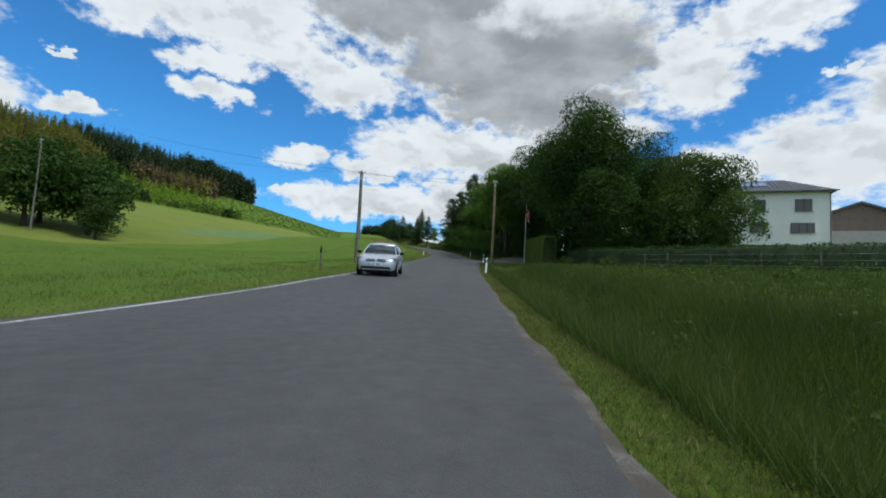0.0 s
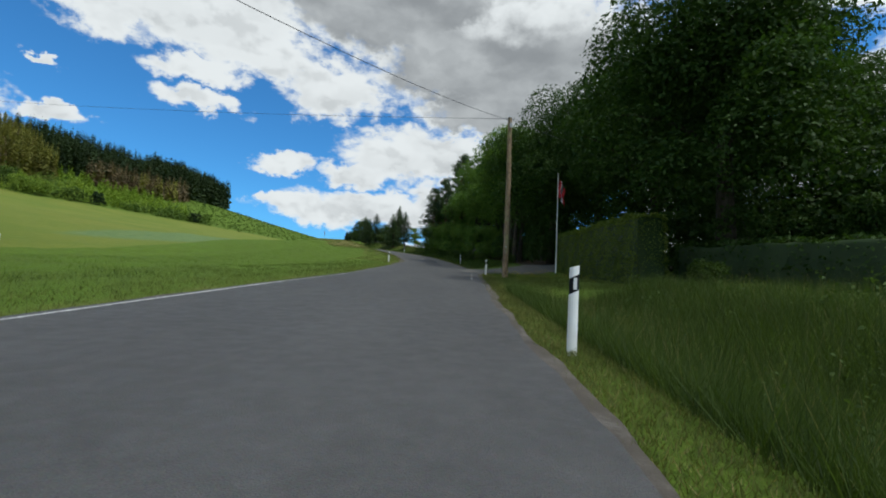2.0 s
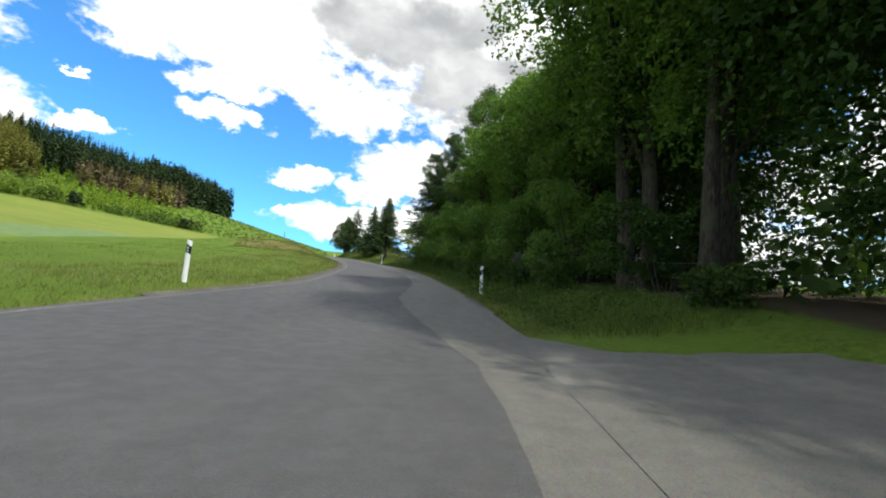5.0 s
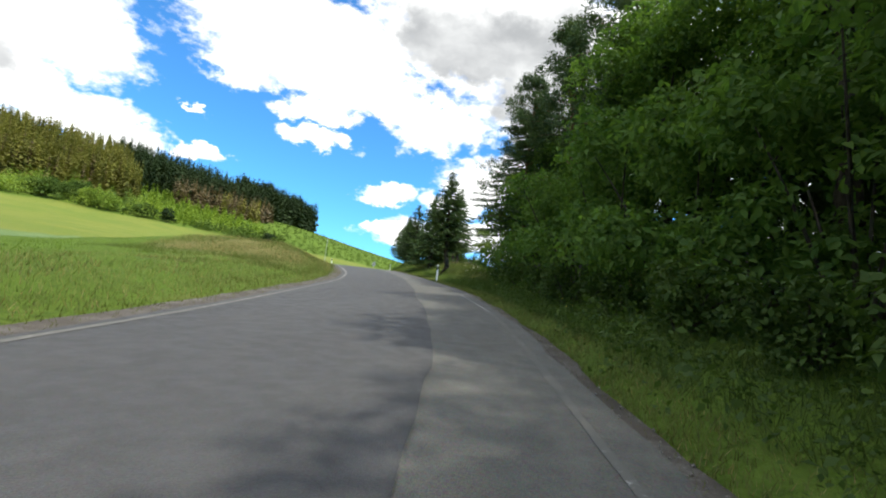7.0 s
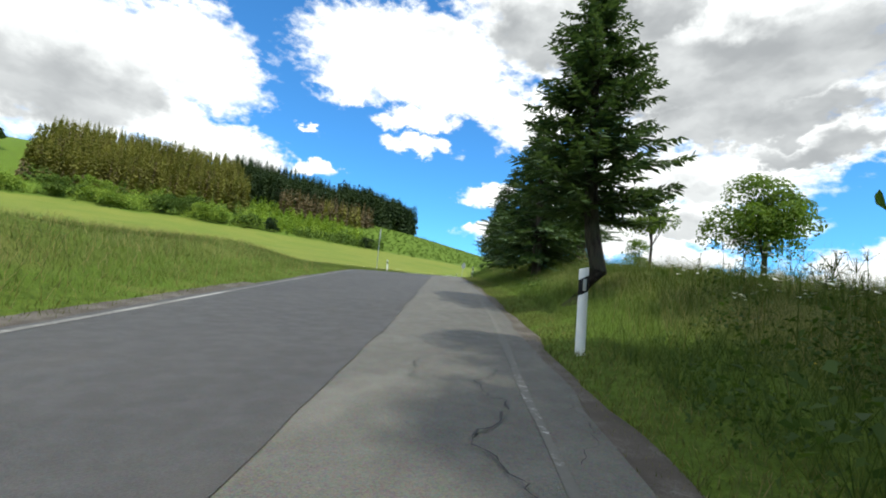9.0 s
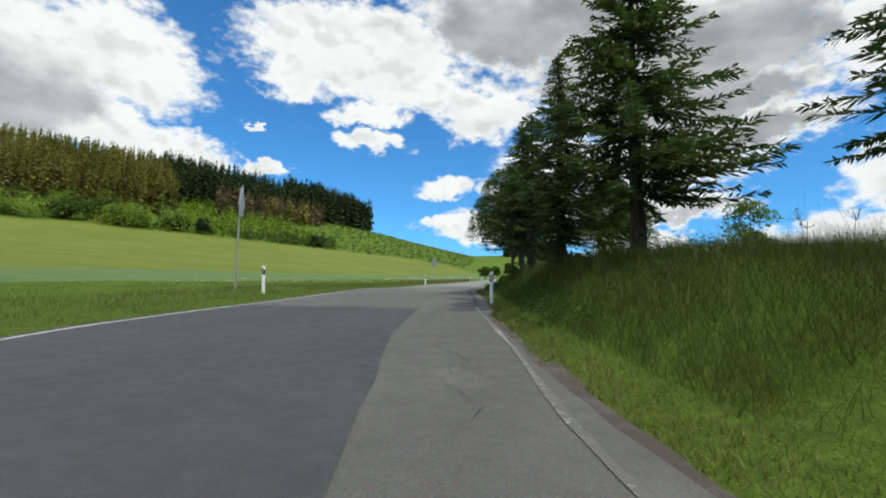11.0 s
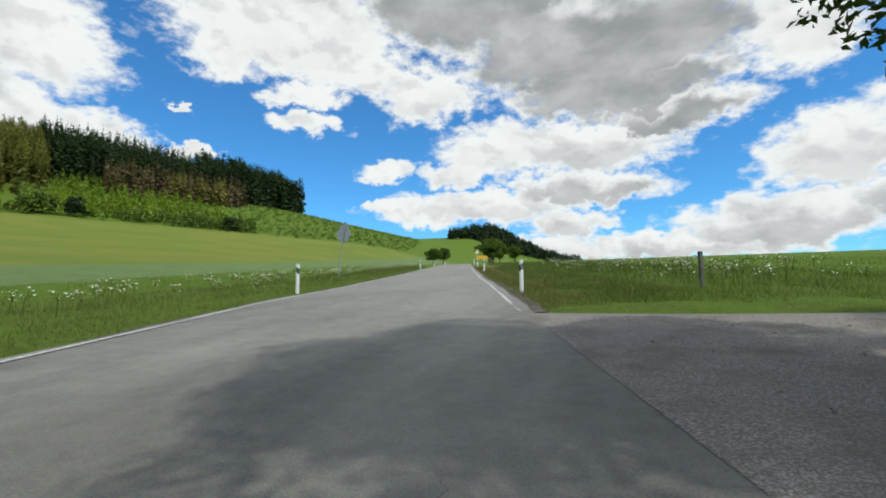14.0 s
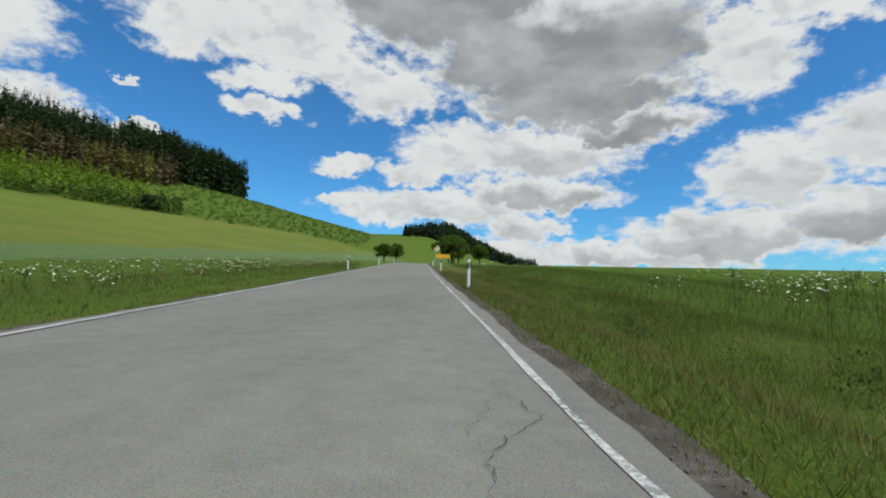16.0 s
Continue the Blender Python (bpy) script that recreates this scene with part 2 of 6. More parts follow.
def soil_colour(n, p):
    """Meadow, crop, dry grass and earth, laid out by the ground's own zones."""
    wide = n.noise(p, 0.045, 4).outputs["Fac"]
    mid = n.noise(p, 0.5, 5, 0.6).outputs["Fac"]
    tuft = n.noise(n.vec("MULTIPLY", p, (1, 1, 0.3)), 7.0, 4, 0.7).outputs["Fac"]
    meadow = n.ramp(tuft, [(0.25, (0.052, 0.082, 0.012)), (0.5, (0.094, 0.144, 0.018)), (0.75, (0.142, 0.190, 0.032))])
    meadow = n.mix(n.map(mid, 0.4, 0.7), meadow, (0.105, 0.17, 0.02))
    crop = n.ramp(n.noise(n.vec("MULTIPLY", p, (0.6, 2.2, 0.3)), 1.6, 5, 0.7).outputs["Fac"], [(0.25, (0.135, 0.160, 0.028)), (0.6, (0.185, 0.205, 0.040)), (0.85, (0.225, 0.240, 0.055))])
    crop = n.mix(n.map(wide, 0.35, 0.65), crop, (0.135, 0.175, 0.030))
    dry = n.ramp(tuft, [(0.25, (0.10, 0.085, 0.03)), (0.55, (0.20, 0.165, 0.06)), (0.8, (0.29, 0.25, 0.11))])
    zone = n.add("ShaderNodeAttribute")
    zone.attribute_name = "zone"
    z = n.add("ShaderNodeSeparateColor", Color=zone.outputs["Color"])
    crop = n.mix(n.map(zone.outputs["Alpha"], 0.2, 0.8), crop, n.mix(n.map(mid, 0.3, 0.7), (0.115, 0.175, 0.062), (0.150, 0.205, 0.072)))
    ragged = n.math("MULTIPLY", n.math("SUBTRACT", mid, 0.5), 0.7)
    c = n.mix(n.map(n.math("ADD", z.outputs[0], ragged), 0.4, 0.6), meadow, crop)
    c = n.mix(n.map(n.math("ADD", z.outputs[1], ragged), 0.3, 0.9), c, dry)
    return n.mix(n.map(n.math("ADD", z.outputs[2], ragged), 0.4, 0.7), c, (0.085, 0.065, 0.04))


GROUND = material("grassland", soil_colour, 0.95, spec=0.1, bump=lambda n, p: (n.noise(p, 9.0, 5, 0.7).outputs["Fac"], 0.12))


def foliage(name, dark, light, passing=0.35, rough=0.62):
    """Leaves and blades: every one has a tone of its own, and light passes through."""
    m = bpy.data.materials.new(name)
    m.use_nodes = True
    n = Nodes(m.node_tree)
    geo = n.add("ShaderNodeNewGeometry")
    own = geo.outputs["Random Per Island"]
    patch = n.noise(geo.outputs["Position"], 0.6, 3).outputs["Fac"]
    f = n.math("ADD", n.math("MULTIPLY", own, 0.65), n.map(patch, 0.3, 0.7, 0.0, 0.35))
    c = n.mix(f, dark, light)
    bsdf = n.add("ShaderNodeBsdfPrincipled", Base_Color=c, Roughness=rough, Specular_IOR_Level=0.16)
    glow = n.add("ShaderNodeBsdfTranslucent", Color=n.mix(1.0, c, (1.12, 1.25, 0.55), "MULTIPLY"))
    both = n.add("ShaderNodeMixShader", i0=passing, i1=bsdf.outputs[0], i2=glow.outputs[0])
    n.add("ShaderNodeOutputMaterial", Surface=both.outputs[0])
    return m


def far_foliage(name, dark, light, passing=0.3, tree=0.22):
    """Woods seen from afar: each tree has a tone of its own, and patches differ."""
    m = bpy.data.materials.new(name)
    m.use_nodes = True
    n = Nodes(m.node_tree)
    geo = n.add("ShaderNodeNewGeometry")
    own = geo.outputs["Random Per Island"]
    stem = n.noise(n.vec("MULTIPLY", geo.outputs["Position"], (1, 1, 0.12)), tree, 2).outputs["Fac"]
    patch = n.noise(geo.outputs["Position"], 0.035, 3).outputs["Fac"]
    f = n.math("ADD", n.math("MULTIPLY", own, 0.3), n.math("ADD", n.map(stem, 0.32, 0.68, 0.0, 0.45), n.map(patch, 0.35, 0.65, 0.0, 0.25)))
    c = n.mix(f, dark, light)
    bsdf = n.add("ShaderNodeBsdfPrincipled", Base_Color=c, Roughness=0.75, Specular_IOR_Level=0.1)
    glow = n.add("ShaderNodeBsdfTranslucent", Color=n.mix(1.0, c, (1.1, 1.2, 0.6), "MULTIPLY"))
    both = n.add("ShaderNodeMixShader", i0=passing, i1=bsdf.outputs[0], i2=glow.outputs[0])
    n.add("ShaderNodeOutputMaterial", Surface=both.outputs[0])
    return m


FAR_OLIVE = far_foliage("far_olive", (0.075, 0.082, 0.020), (0.300, 0.280, 0.075), 0.35)
FAR_BROWN = far_foliage("far_brown", (0.095, 0.070, 0.042), (0.235, 0.180, 0.105), 0.25)
FAR_SPRUCE = far_foliage("far_spruce", (0.018, 0.034, 0.016), (0.070, 0.100, 0.040), 0.2)
FAR_LIME = far_foliage("far_lime", (0.105, 0.175, 0.022), (0.330, 0.420, 0.065), 0.4, 0.4)
FAR_LEAF = far_foliage("far_leaf", (0.100, 0.160, 0.024), (0.300, 0.380, 0.075), 0.45, 0.15)
FAR_BUSH = far_foliage("far_bush", (0.050, 0.085, 0.018), (0.140, 0.200, 0.045), 0.35, 0.15)
LEAF_DARK = foliage("leaf_dark", (0.021, 0.046, 0.010), (0.058, 0.105, 0.020), 0.32)
LEAF_HERB = foliage("leaf_herb", (0.030, 0.056, 0.012), (0.085, 0.130, 0.026), 0.35)
LEAF_MID = foliage("leaf_mid", (0.045, 0.080, 0.014), (0.125, 0.185, 0.034), 0.48)
LEAF_LIGHT = foliage("leaf_light", (0.075, 0.125, 0.02), (0.17, 0.235, 0.045), 0.4)
LEAF_HAZEL = foliage("leaf_hazel", (0.056, 0.112, 0.024), (0.160, 0.245, 0.056), 0.52)
HEDGE_LEAF = foliage("hedge_leaf", (0.055, 0.090, 0.015), (0.200, 0.245, 0.050), 0.42)
NEEDLE_BLUE = foliage("needle_green", (0.032, 0.060, 0.026), (0.110, 0.155, 0.064), 0.25)
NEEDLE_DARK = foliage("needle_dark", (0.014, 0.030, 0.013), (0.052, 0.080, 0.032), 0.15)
GRASS_TALL = foliage("grass_tall", (0.046, 0.072, 0.013), (0.145, 0.182, 0.040), 0.35)
GRASS_SHORT = foliage("grass_short", (0.058, 0.074, 0.016), (0.160, 0.168, 0.045), 0.3)
# ditch and bank grass: the shade lying there is put into the colour
GRASS_SHADED = foliage("grass_shaded", (0.030, 0.052, 0.010), (0.088, 0.122, 0.026), 0.4)
GRASS_DRY = foliage("grass_dry", (0.16, 0.13, 0.045), (0.34, 0.29, 0.13), 0.3)
GRASS_FIELD = foliage("grass_field", (0.065, 0.115, 0.010), (0.13, 0.195, 0.024), 0.35)
BLOSSOM = plain("blossom", (0.80, 0.79, 0.62), 0.8)
BLOSSOM_YELLOW = plain("blossom_yellow", (0.75, 0.55, 0.03), 0.8)


def bark_colour(dark, light):
    def build(n, p):
        f = n.noise(n.vec("MULTIPLY", p, (1, 1, 0.22)), 14, 6, 0.7).outputs["Fac"]
        return n.mix(n.map(n.noise(p, 1.5, 3).outputs["Fac"], 0.5, 0.75), n.mix(n.map(f, 0.35, 0.65), dark, light), (light[0] * 0.8, light[1], light[2] * 0.8))
    return build


def bark_relief(n, p):
    return n.noise(n.vec("MULTIPLY", p, (1, 1, 0.2)), 18, 5, 0.7).outputs["Fac"], 0.04


BARK = material("bark", bark_colour((0.022, 0.018, 0.014), (0.075, 0.062, 0.048)), 0.95, bump=bark_relief, spec=0.2)
BARK_PINE = material("bark_pine", bark_colour((0.07, 0.04, 0.025), (0.22, 0.12, 0.07)), 0.95, bump=bark_relief, spec=0.2)
POLE_WOOD = material("pole_wood", bark_colour((0.13, 0.09, 0.055), (0.30, 0.22, 0.145)), 0.85, bump=lambda n, p: (n.noise(n.vec("MULTIPLY", p, (1, 1, 0.06)), 40, 4).outputs["Fac"], 0.01), spec=0.2)
POLE_GREY = material("pole_grey", bark_colour((0.085, 0.075, 0.062), (0.19, 0.17, 0.145)), 0.9, bump=lambda n, p: (n.noise(n.vec("MULTIPLY", p, (1, 1, 0.06)), 40, 4).outputs["Fac"], 0.01), spec=0.2)
OLD_WOOD = material("old_wood", bark_colour((0.05, 0.045, 0.04), (0.17, 0.155, 0.135)), 0.9, bump=lambda n, p: (n.noise(n.vec("MULTIPLY", p, (1, 1, 0.08)), 45, 4).outputs["Fac"], 0.008), spec=0.2)
WHITE_PLASTIC = plain("white_plastic", (0.74, 0.74, 0.71), 0.45, vary=0.10, size=4)
BLACK_PLASTIC = plain("black_plastic", (0.012, 0.012, 0.013), 0.7, vary=0.3, spec=0.15)
REFLECTOR = plain("reflector", (0.55, 0.56, 0.56), 0.15, 0.4, vary=0.05)
REFLECTOR_AMBER = plain("reflector_amber", (0.75, 0.42, 0.04), 0.25, vary=0.05)
ZINC = plain("zinc", (0.36, 0.37, 0.38), 0.45, 0.7, vary=0.15, size=9)
SIGN_BACK = plain("sign_back", (0.30, 0.31, 0.33), 0.5, 0.5, vary=0.15)
SIGN_YELLOW = plain("sign_yellow", (0.80, 0.42, 0.02), 0.5)
SIGN_WHITE = plain("sign_white", (0.75, 0.75, 0.72), 0.5)
CERAMIC = plain("ceramic", (0.55, 0.53, 0.48), 0.2)
WIRE = plain("wire", (0.05, 0.05, 0.055), 0.5, 0.6)
WALL_WHITE = plain("white_render", (0.74, 0.73, 0.69), 0.9, vary=0.07, size=1.2)
ROOF_GREY = plain("grey_roof", (0.075, 0.078, 0.085), 0.6, vary=0.15, size=3)
FRAME_DARK = plain("dark_frame", (0.035, 0.035, 0.04), 0.45)
BRICK_BROWN = plain("brown_wall", (0.16, 0.12, 0.095), 0.9, vary=0.25, size=2)
CONCRETE = plain("concrete", (0.34, 0.33, 0.31), 0.9, vary=0.15, size=2)
GLASS = plain("window_glass", (0.02, 0.025, 0.03), 0.04, vary=0.02, spec=0.8)
SOLAR = plain("solar_panel", (0.35, 0.38, 0.43), 0.12, 0.3, vary=0.05)
FLAG_RED = plain("flag_red", (0.42, 0.02, 0.025), 0.85, vary=0.15)
FLAG_WHITE = plain("flag_white", (0.62, 0.62, 0.66), 0.85, vary=0.1)
CAR_PAINT = plain("car_paint", (0.50, 0.52, 0.56), 0.26, 0.55, vary=0.03, size=2)
CAR_GLASS = plain("car_glass", (0.012, 0.017, 0.024), 0.10, vary=0.02, spec=0.45)
RUBBER = plain("rubber", (0.02, 0.02, 0.02), 0.85, vary=0.2)
ALLOY = plain("alloy", (0.70, 0.71, 0.73), 0.35, 0.6, vary=0.05)
LAMP_CLEAR = plain("lamp_clear", (0.16, 0.17, 0.18), 0.16, 0.3, vary=0.35, size=22)
LAMP_AMBER = plain("lamp_amber", (0.6, 0.22, 0.08), 0.15, vary=0.1)
PLATE_BLUE = plain("plate_blue", (0.03, 0.07, 0.32), 0.4)

# reference line of the drive: x, y and height of the carriageway
KNOTS = [(2.64, -561.54, -13.18), (2.64, -61.54, -3.18), (3.34, -1.67, -0.27), (3.56, 17.17, 0.95), (3.89, 36.04, 2.45), (4.62, 59.01, 4.28), (4.09, 70.05, 5.38), (2.56, 81.3, 6.64), (0.36, 92.79, 8.0), (-2.98, 103.73, 9.26), (-11.24, 121.58, 11.42), (-16.32, 133.21, 12.55), (-19.61, 143.99, 13.33), (-23.1, 154.74, 14.03), (-25.52, 165.51, 14.61), (-28.78, 181.76, 15.66), (-36.32, 221.04, 18.14), (-46.61, 280.15, 21.74), (-60.31, 379.21, 26.74), (-73.04, 528.67, 33.49), (-68.12, 778.62, 40.99), (12.33, 1675.02, 40.99)]
def catmull(knots, step=1.0):
    k = np.array(knots, float)
    out = []
    for i in range(len(k) - 1):
        p1, p2 = k[i], k[i + 1]
        p0 = k[i - 1] if i else 2 * p1 - p2
        p3 = k[i + 2] if i + 2 < len(k) else 2 * p2 - p1
        n = max(2, int(np.linalg.norm(p2[:2] - p1[:2]) / step))
        u = np.arange(n)[:, None] / n
        out.append(0.5 * (2 * p1 + (p2 - p0) * u + (2 * p0 - 5 * p1 + 4 * p2 - p3) * u**2 + (3 * p1 - p0 - 3 * p2 + p3) * u**3))
    return np.vstack(out + [k[-1:]])


LINE = catmull(KNOTS)
RUN = np.r_[0, np.cumsum(np.linalg.norm(np.diff(LINE[:, :2], axis=0), axis=1))]
RUN = RUN - RUN[np.argmin(np.hypot(LINE[:, 0] - KNOTS[2][0], LINE[:, 1] - KNOTS[2][1]))]
RUN = RUN + 0.32 * np.clip((RUN - 48) / 30, 0, 1)
AHEAD = np.gradient(LINE[:, :2], axis=0)
AHEAD /= np.linalg.norm(AHEAD, axis=1)[:, None]


def along(x, y):
    """Run along the road, offset to the right of the line, and height of the road there."""
    x, y = np.atleast_1d(np.asarray(x, float)), np.atleast_1d(np.asarray(y, float))
    s, o, z = np.empty_like(x), np.empty_like(x), np.empty_like(x)
    for i in range(0, len(x), 20000):
        px, py = x[i:i + 20000], y[i:i + 20000]
        n = np.argmin((px[:, None] - LINE[None, :, 0]) ** 2 + (py[:, None] - LINE[None, :, 1]) ** 2, axis=1)
        dx, dy = px - LINE[n, 0], py - LINE[n, 1]
        f = dx * AHEAD[n, 0] + dy * AHEAD[n, 1]
        f = np.clip(f, -1, 1)
        s[i:i + 20000] = RUN[n] + f
        o[i:i + 20000] = np.sign(dx * AHEAD[n, 1] - dy * AHEAD[n, 0]) * np.sqrt(np.maximum(dx**2 + dy**2 - f**2, 0))
        z[i:i + 20000] = np.interp(s[i:i + 20000], RUN, LINE[:, 2])
    return s, o, z


def spot(s, off):
    """x, y and road height at a run and an offset."""
    x, y, z = (np.interp(s, RUN, LINE[:, n]) for n in range(3))
    ax, ay = np.interp(s, RUN, AHEAD[:, 0]), np.interp(s, RUN, AHEAD[:, 1])
    return x + ay * off, y - ax * off, z


def left_edge(s):
    return np.interp(s, [0, 20, 40, 50, 58, 64, 70, 77, 90, 112, 125, 140, 155, 180, 186, 205, 240], [-5.35, -5.1, -5.3, -5.4, -5.9, -5.85, -5.0, -3.95, -3.75, -3.95, -4.3, -5.4, -5.2, -5.3, -4.7, -4.1, -4.0])


def right_edge(s):
    return np.interp(s, [0, 20, 38, 44, 50, 58, 66, 74, 80, 87, 92, 97, 110, 118, 125, 140, 147, 158, 164, 170, 180, 187, 192, 200, 240], [0.85, 0.95, 0.97, 0.88, 0.92, 1.1, 1.12, 1.0, 1.02, 0.95, 0.92, 0.76, 0.72, 0.95, 1.0, 0.85, 0.6, 0.6, 0.8, 1.0, 1.13, 1.18, 1.08, 1.2, 1.6])


def smooth(a, b, v):
    u = np.clip((v - a) / (b - a), 0, 1)
    return u * u * (3 - 2 * u)


def band(s, a, b, w=6.0):
    return smooth(a - w, a, s) * (1 - smooth(b, b + w, s))


# the slope of the hill, smoothed
HILL_U = np.arange(-3000.0, 3000.0, 10.0)
HILL_Z = np.convolve(np.pad(np.interp(HILL_U, [-1500, -300, -100, 0, 120, 200, 255, 310, 340, 380, 420, 500, 700, 1500], [-20, -14, -6, 1, 16, 22, 29, 38, 46, 56, 75, 109, 124, 130]), 3, mode="edge"), np.ones(7) / 7, mode="valid")


def ground(x, y):
    """Height of the land."""
    x, y = np.atleast_1d(np.asarray(x, float)), np.atleast_1d(np.asarray(y, float))
    s, o, zr = along(x, y)
    L, R = left_edge(s), right_edge(s)
    d, r = np.maximum(L - o, 0), np.maximum(o - R, 0)
    # the hillside on the one hand
    up = -0.848 * x + 0.531 * y
    hill = np.interp(up, HILL_U, HILL_Z)
    hill = zr + (hill - zr) * (1 - 0.8 * smooth(100, 700, 0.531 * x + 0.848 * y))
    near = -0.05 * (1 - smooth(0.2, 0.9, d)) + 0.16 * smooth(0.3, 2.5, d) + (0.75 * band(s, 114, 124, 9) + 0.22 * band(s, 84, 112, 8)) * smooth(0.9, 4.0, d) * (1 - 0.9 * smooth(6, 15, d))
    left = near + (hill - zr) * smooth(0, 70, d)
    # ditch, bank and field on the other hand
    ditch = -0.62 * band(s, -200, 40, 5) * smooth(0.55, 2.3, r) * (1 - smooth(2.8, 5.5, r))
    ditch += -0.2 * band(s, 186, 1200, 5) * smooth(1.3, 2.3, r) * (1 - smooth(2.6, 4.4, r))
    out = smooth(2.2, 4.6, r)
    bank = smooth(110, 116, s) * (1 - smooth(163 + 2.2 * out, 169 + 0.3 * out, s)) * (np.interp(s, [112, 130, 142, 150, 157, 164], [0.9, 1.05, 1.25, 1.2, 1.0, 0.55]) * (smooth(0.8, 4.2 - 0.9 * smooth(134, 144, s), r) - 0.8 * smooth(9, 30, r)))
    bank += band(s, 66, 110, 6) * 0.5 * smooth(1.2, 5, r)
    rise = 0.075 * np.clip(r - 3, 0, 70) * (1 - smooth(58, 80, s)) + 0.05 * np.clip(r - 3, 0, 60) * band(s, 72, 104, 8)
    rise += 0.011 * np.clip(r - 4, 0, 220) * smooth(174, 200, s)
    right = -0.05 + 0.08 * smooth(0.4, 1.1, r) + ditch + bank + rise
    road = -0.09 * (o > L + 0.15) * (o < R - 0.15)
    z = zr + np.where(o < (L + R) / 2, left, right) + road
    # a hollow in the meadow
    z = z - 6.0 * np.exp(-(((x + 62) / 38) ** 2) - (((y - 70) / 46) ** 2)) * smooth(8, 30, d)
    # far wooded ridge beyond the end of the road
    z = z + 48 * np.exp(-(((x + 105) / 74) ** 2) - (((y - 900) / 130) ** 2)) + 26 * np.exp(-(((x + 215) / 60) ** 2) - (((y - 860) / 120) ** 2))
    return z


# ---- builders ----
rng = np.random.default_rng(7)


def mesh_of(name, verts, faces, mat, flat=True):
    """A mesh from arrays of corners and of faces with equally many corners each."""
    verts, faces = np.asarray(verts, np.float32), np.asarray(faces, np.int32)
    me = bpy.data.meshes.new(name)
    me.vertices.add(len(verts))
    me.vertices.foreach_set("co", verts.ravel())
    k = faces.shape[1]
    me.loops.add(faces.size)
    me.loops.foreach_set("vertex_index", faces.ravel())
    me.polygons.add(len(faces))
    me.polygons.foreach_set("loop_start", np.arange(0, faces.size, k, dtype=np.int32))
    me.update(calc_edges=True)
    me.validate()
    if not flat:
        me.shade_smooth()
    me.materials.append(mat)
    return me


def bm_mesh(name, bm, mat, smooth_shade=False):
    me = bpy.data.meshes.new(name)
    bmesh.ops.recalc_face_normals(bm, faces=bm.faces)
    bm.to_mesh(me)
    bm.free()
    if smooth_shade:
        me.shade_smooth()
    me.materials.append(mat)
    return me


def thing(name, x, y, z, label, category, group="", yaw=0.0, kind=""):
    """An Empty at the base of a thing."""
    ob = new(name)
    ob.empty_display_size = 0.2
    ob.matrix_world = pose(x, y, z, 0, 0, yaw)
    return tagged(ob, label, category, group, kind)


def part(name, me, parent, label="", m=None):
    ob = new(name, me)
    ob.parent = parent
    if m is not None:
        ob.matrix_basis = m
    return tagged(ob, label)


def structure(name, me, label, category):
    return tagged(new(name, me), label, category, "", "structure")


def stuff(name, me, label, category):
    return tagged(new(name, me), label, category, "", "stuff")


def box(sx, sy, sz, at=(0, 0, 0), bevel=0.0, turn=None):
    """A bevelled block standing on its base's middle."""
    bm = bmesh.new()
    bmesh.ops.create_cube(bm, size=1.0)
    for v in bm.verts:
        v.co = Vector((v.co.x * sx, v.co.y * sy, (v.co.z + 0.5) * sz))
    if bevel:
        bmesh.ops.bevel(bm, geom=list(bm.edges), offset=bevel, segments=2, affect="EDGES", profile=0.5)
    if turn is not None:
        bmesh.ops.transform(bm, matrix=turn, verts=bm.verts)
    bmesh.ops.translate(bm, vec=at, verts=bm.verts)
    return bm


def tube_arrays(points, radii, sides=7):
    """Corners and four-cornered faces of a tube along points."""
    p, r = np.asarray(points, float), np.asarray(radii, float)
    t = np.gradient(p, axis=0)
    t /= np.linalg.norm(t, axis=1)[:, None] + 1e-9
    ref = np.where(np.abs(t[:, 2:3]) > 0.9, np.array([[1.0, 0, 0]]), np.array([[0, 0, 1.0]]))
    u = np.cross(t, ref)
    u /= np.linalg.norm(u, axis=1)[:, None] + 1e-9
    v = np.cross(t, u)
    a = np.linspace(0, 2 * np.pi, sides, endpoint=False)
    ring = p[:, None] + r[:, None, None] * (np.cos(a)[None, :, None] * u[:, None] + np.sin(a)[None, :, None] * v[:, None])
    n = len(p)
    i, j = np.meshgrid(np.arange(n - 1), np.arange(sides), indexing="ij")
    k = (j + 1) % sides
    f = np.stack([i * sides + j, i * sides + k, (i + 1) * sides + k, (i + 1) * sides + j], -1).reshape(-1, 4)
    return ring.reshape(-1, 3), f


def joined(pieces):
    verts, faces, at = [], [], 0
    for v, f in pieces:
        verts.append(v)
        faces.append(np.asarray(f) + at)
        at += len(v)
    return np.vstack(verts), np.vstack(faces)


def unit(v):
    return v / (np.linalg.norm(v, axis=-1, keepdims=True) + 1e-9)


def leaf_arrays(centres, outward, size, spread=1.0, slim=0.55, rs=None):
    """A folded leaf at every centre, turned roughly outward and up."""
    rs = rs or rng
    n = len(centres)
    normal = unit(outward * 0.6 + np.array([0, 0, 0.55]) + rs.normal(0, 0.55 * spread, (n, 3)))
    along_ = unit(np.cross(normal, rs.normal(0, 1, (n, 3))))
    across = np.cross(normal, along_)
    s = (size * rs.uniform(0.6, 1.35, n))[:, None]
    base, tip = centres - along_ * s * 0.5, centres + along_ * s * 0.5 - normal * s * 0.12
    mid = centres + normal * s * 0.10 - along_ * s * 0.05
    left, right = mid + across * s * slim * 0.5, mid - across * s * slim * 0.5
    verts = np.stack([base, left, tip, right], 1).reshape(-1, 3)
    faces = np.arange(4 * n).reshape(n, 4)
    return verts, faces


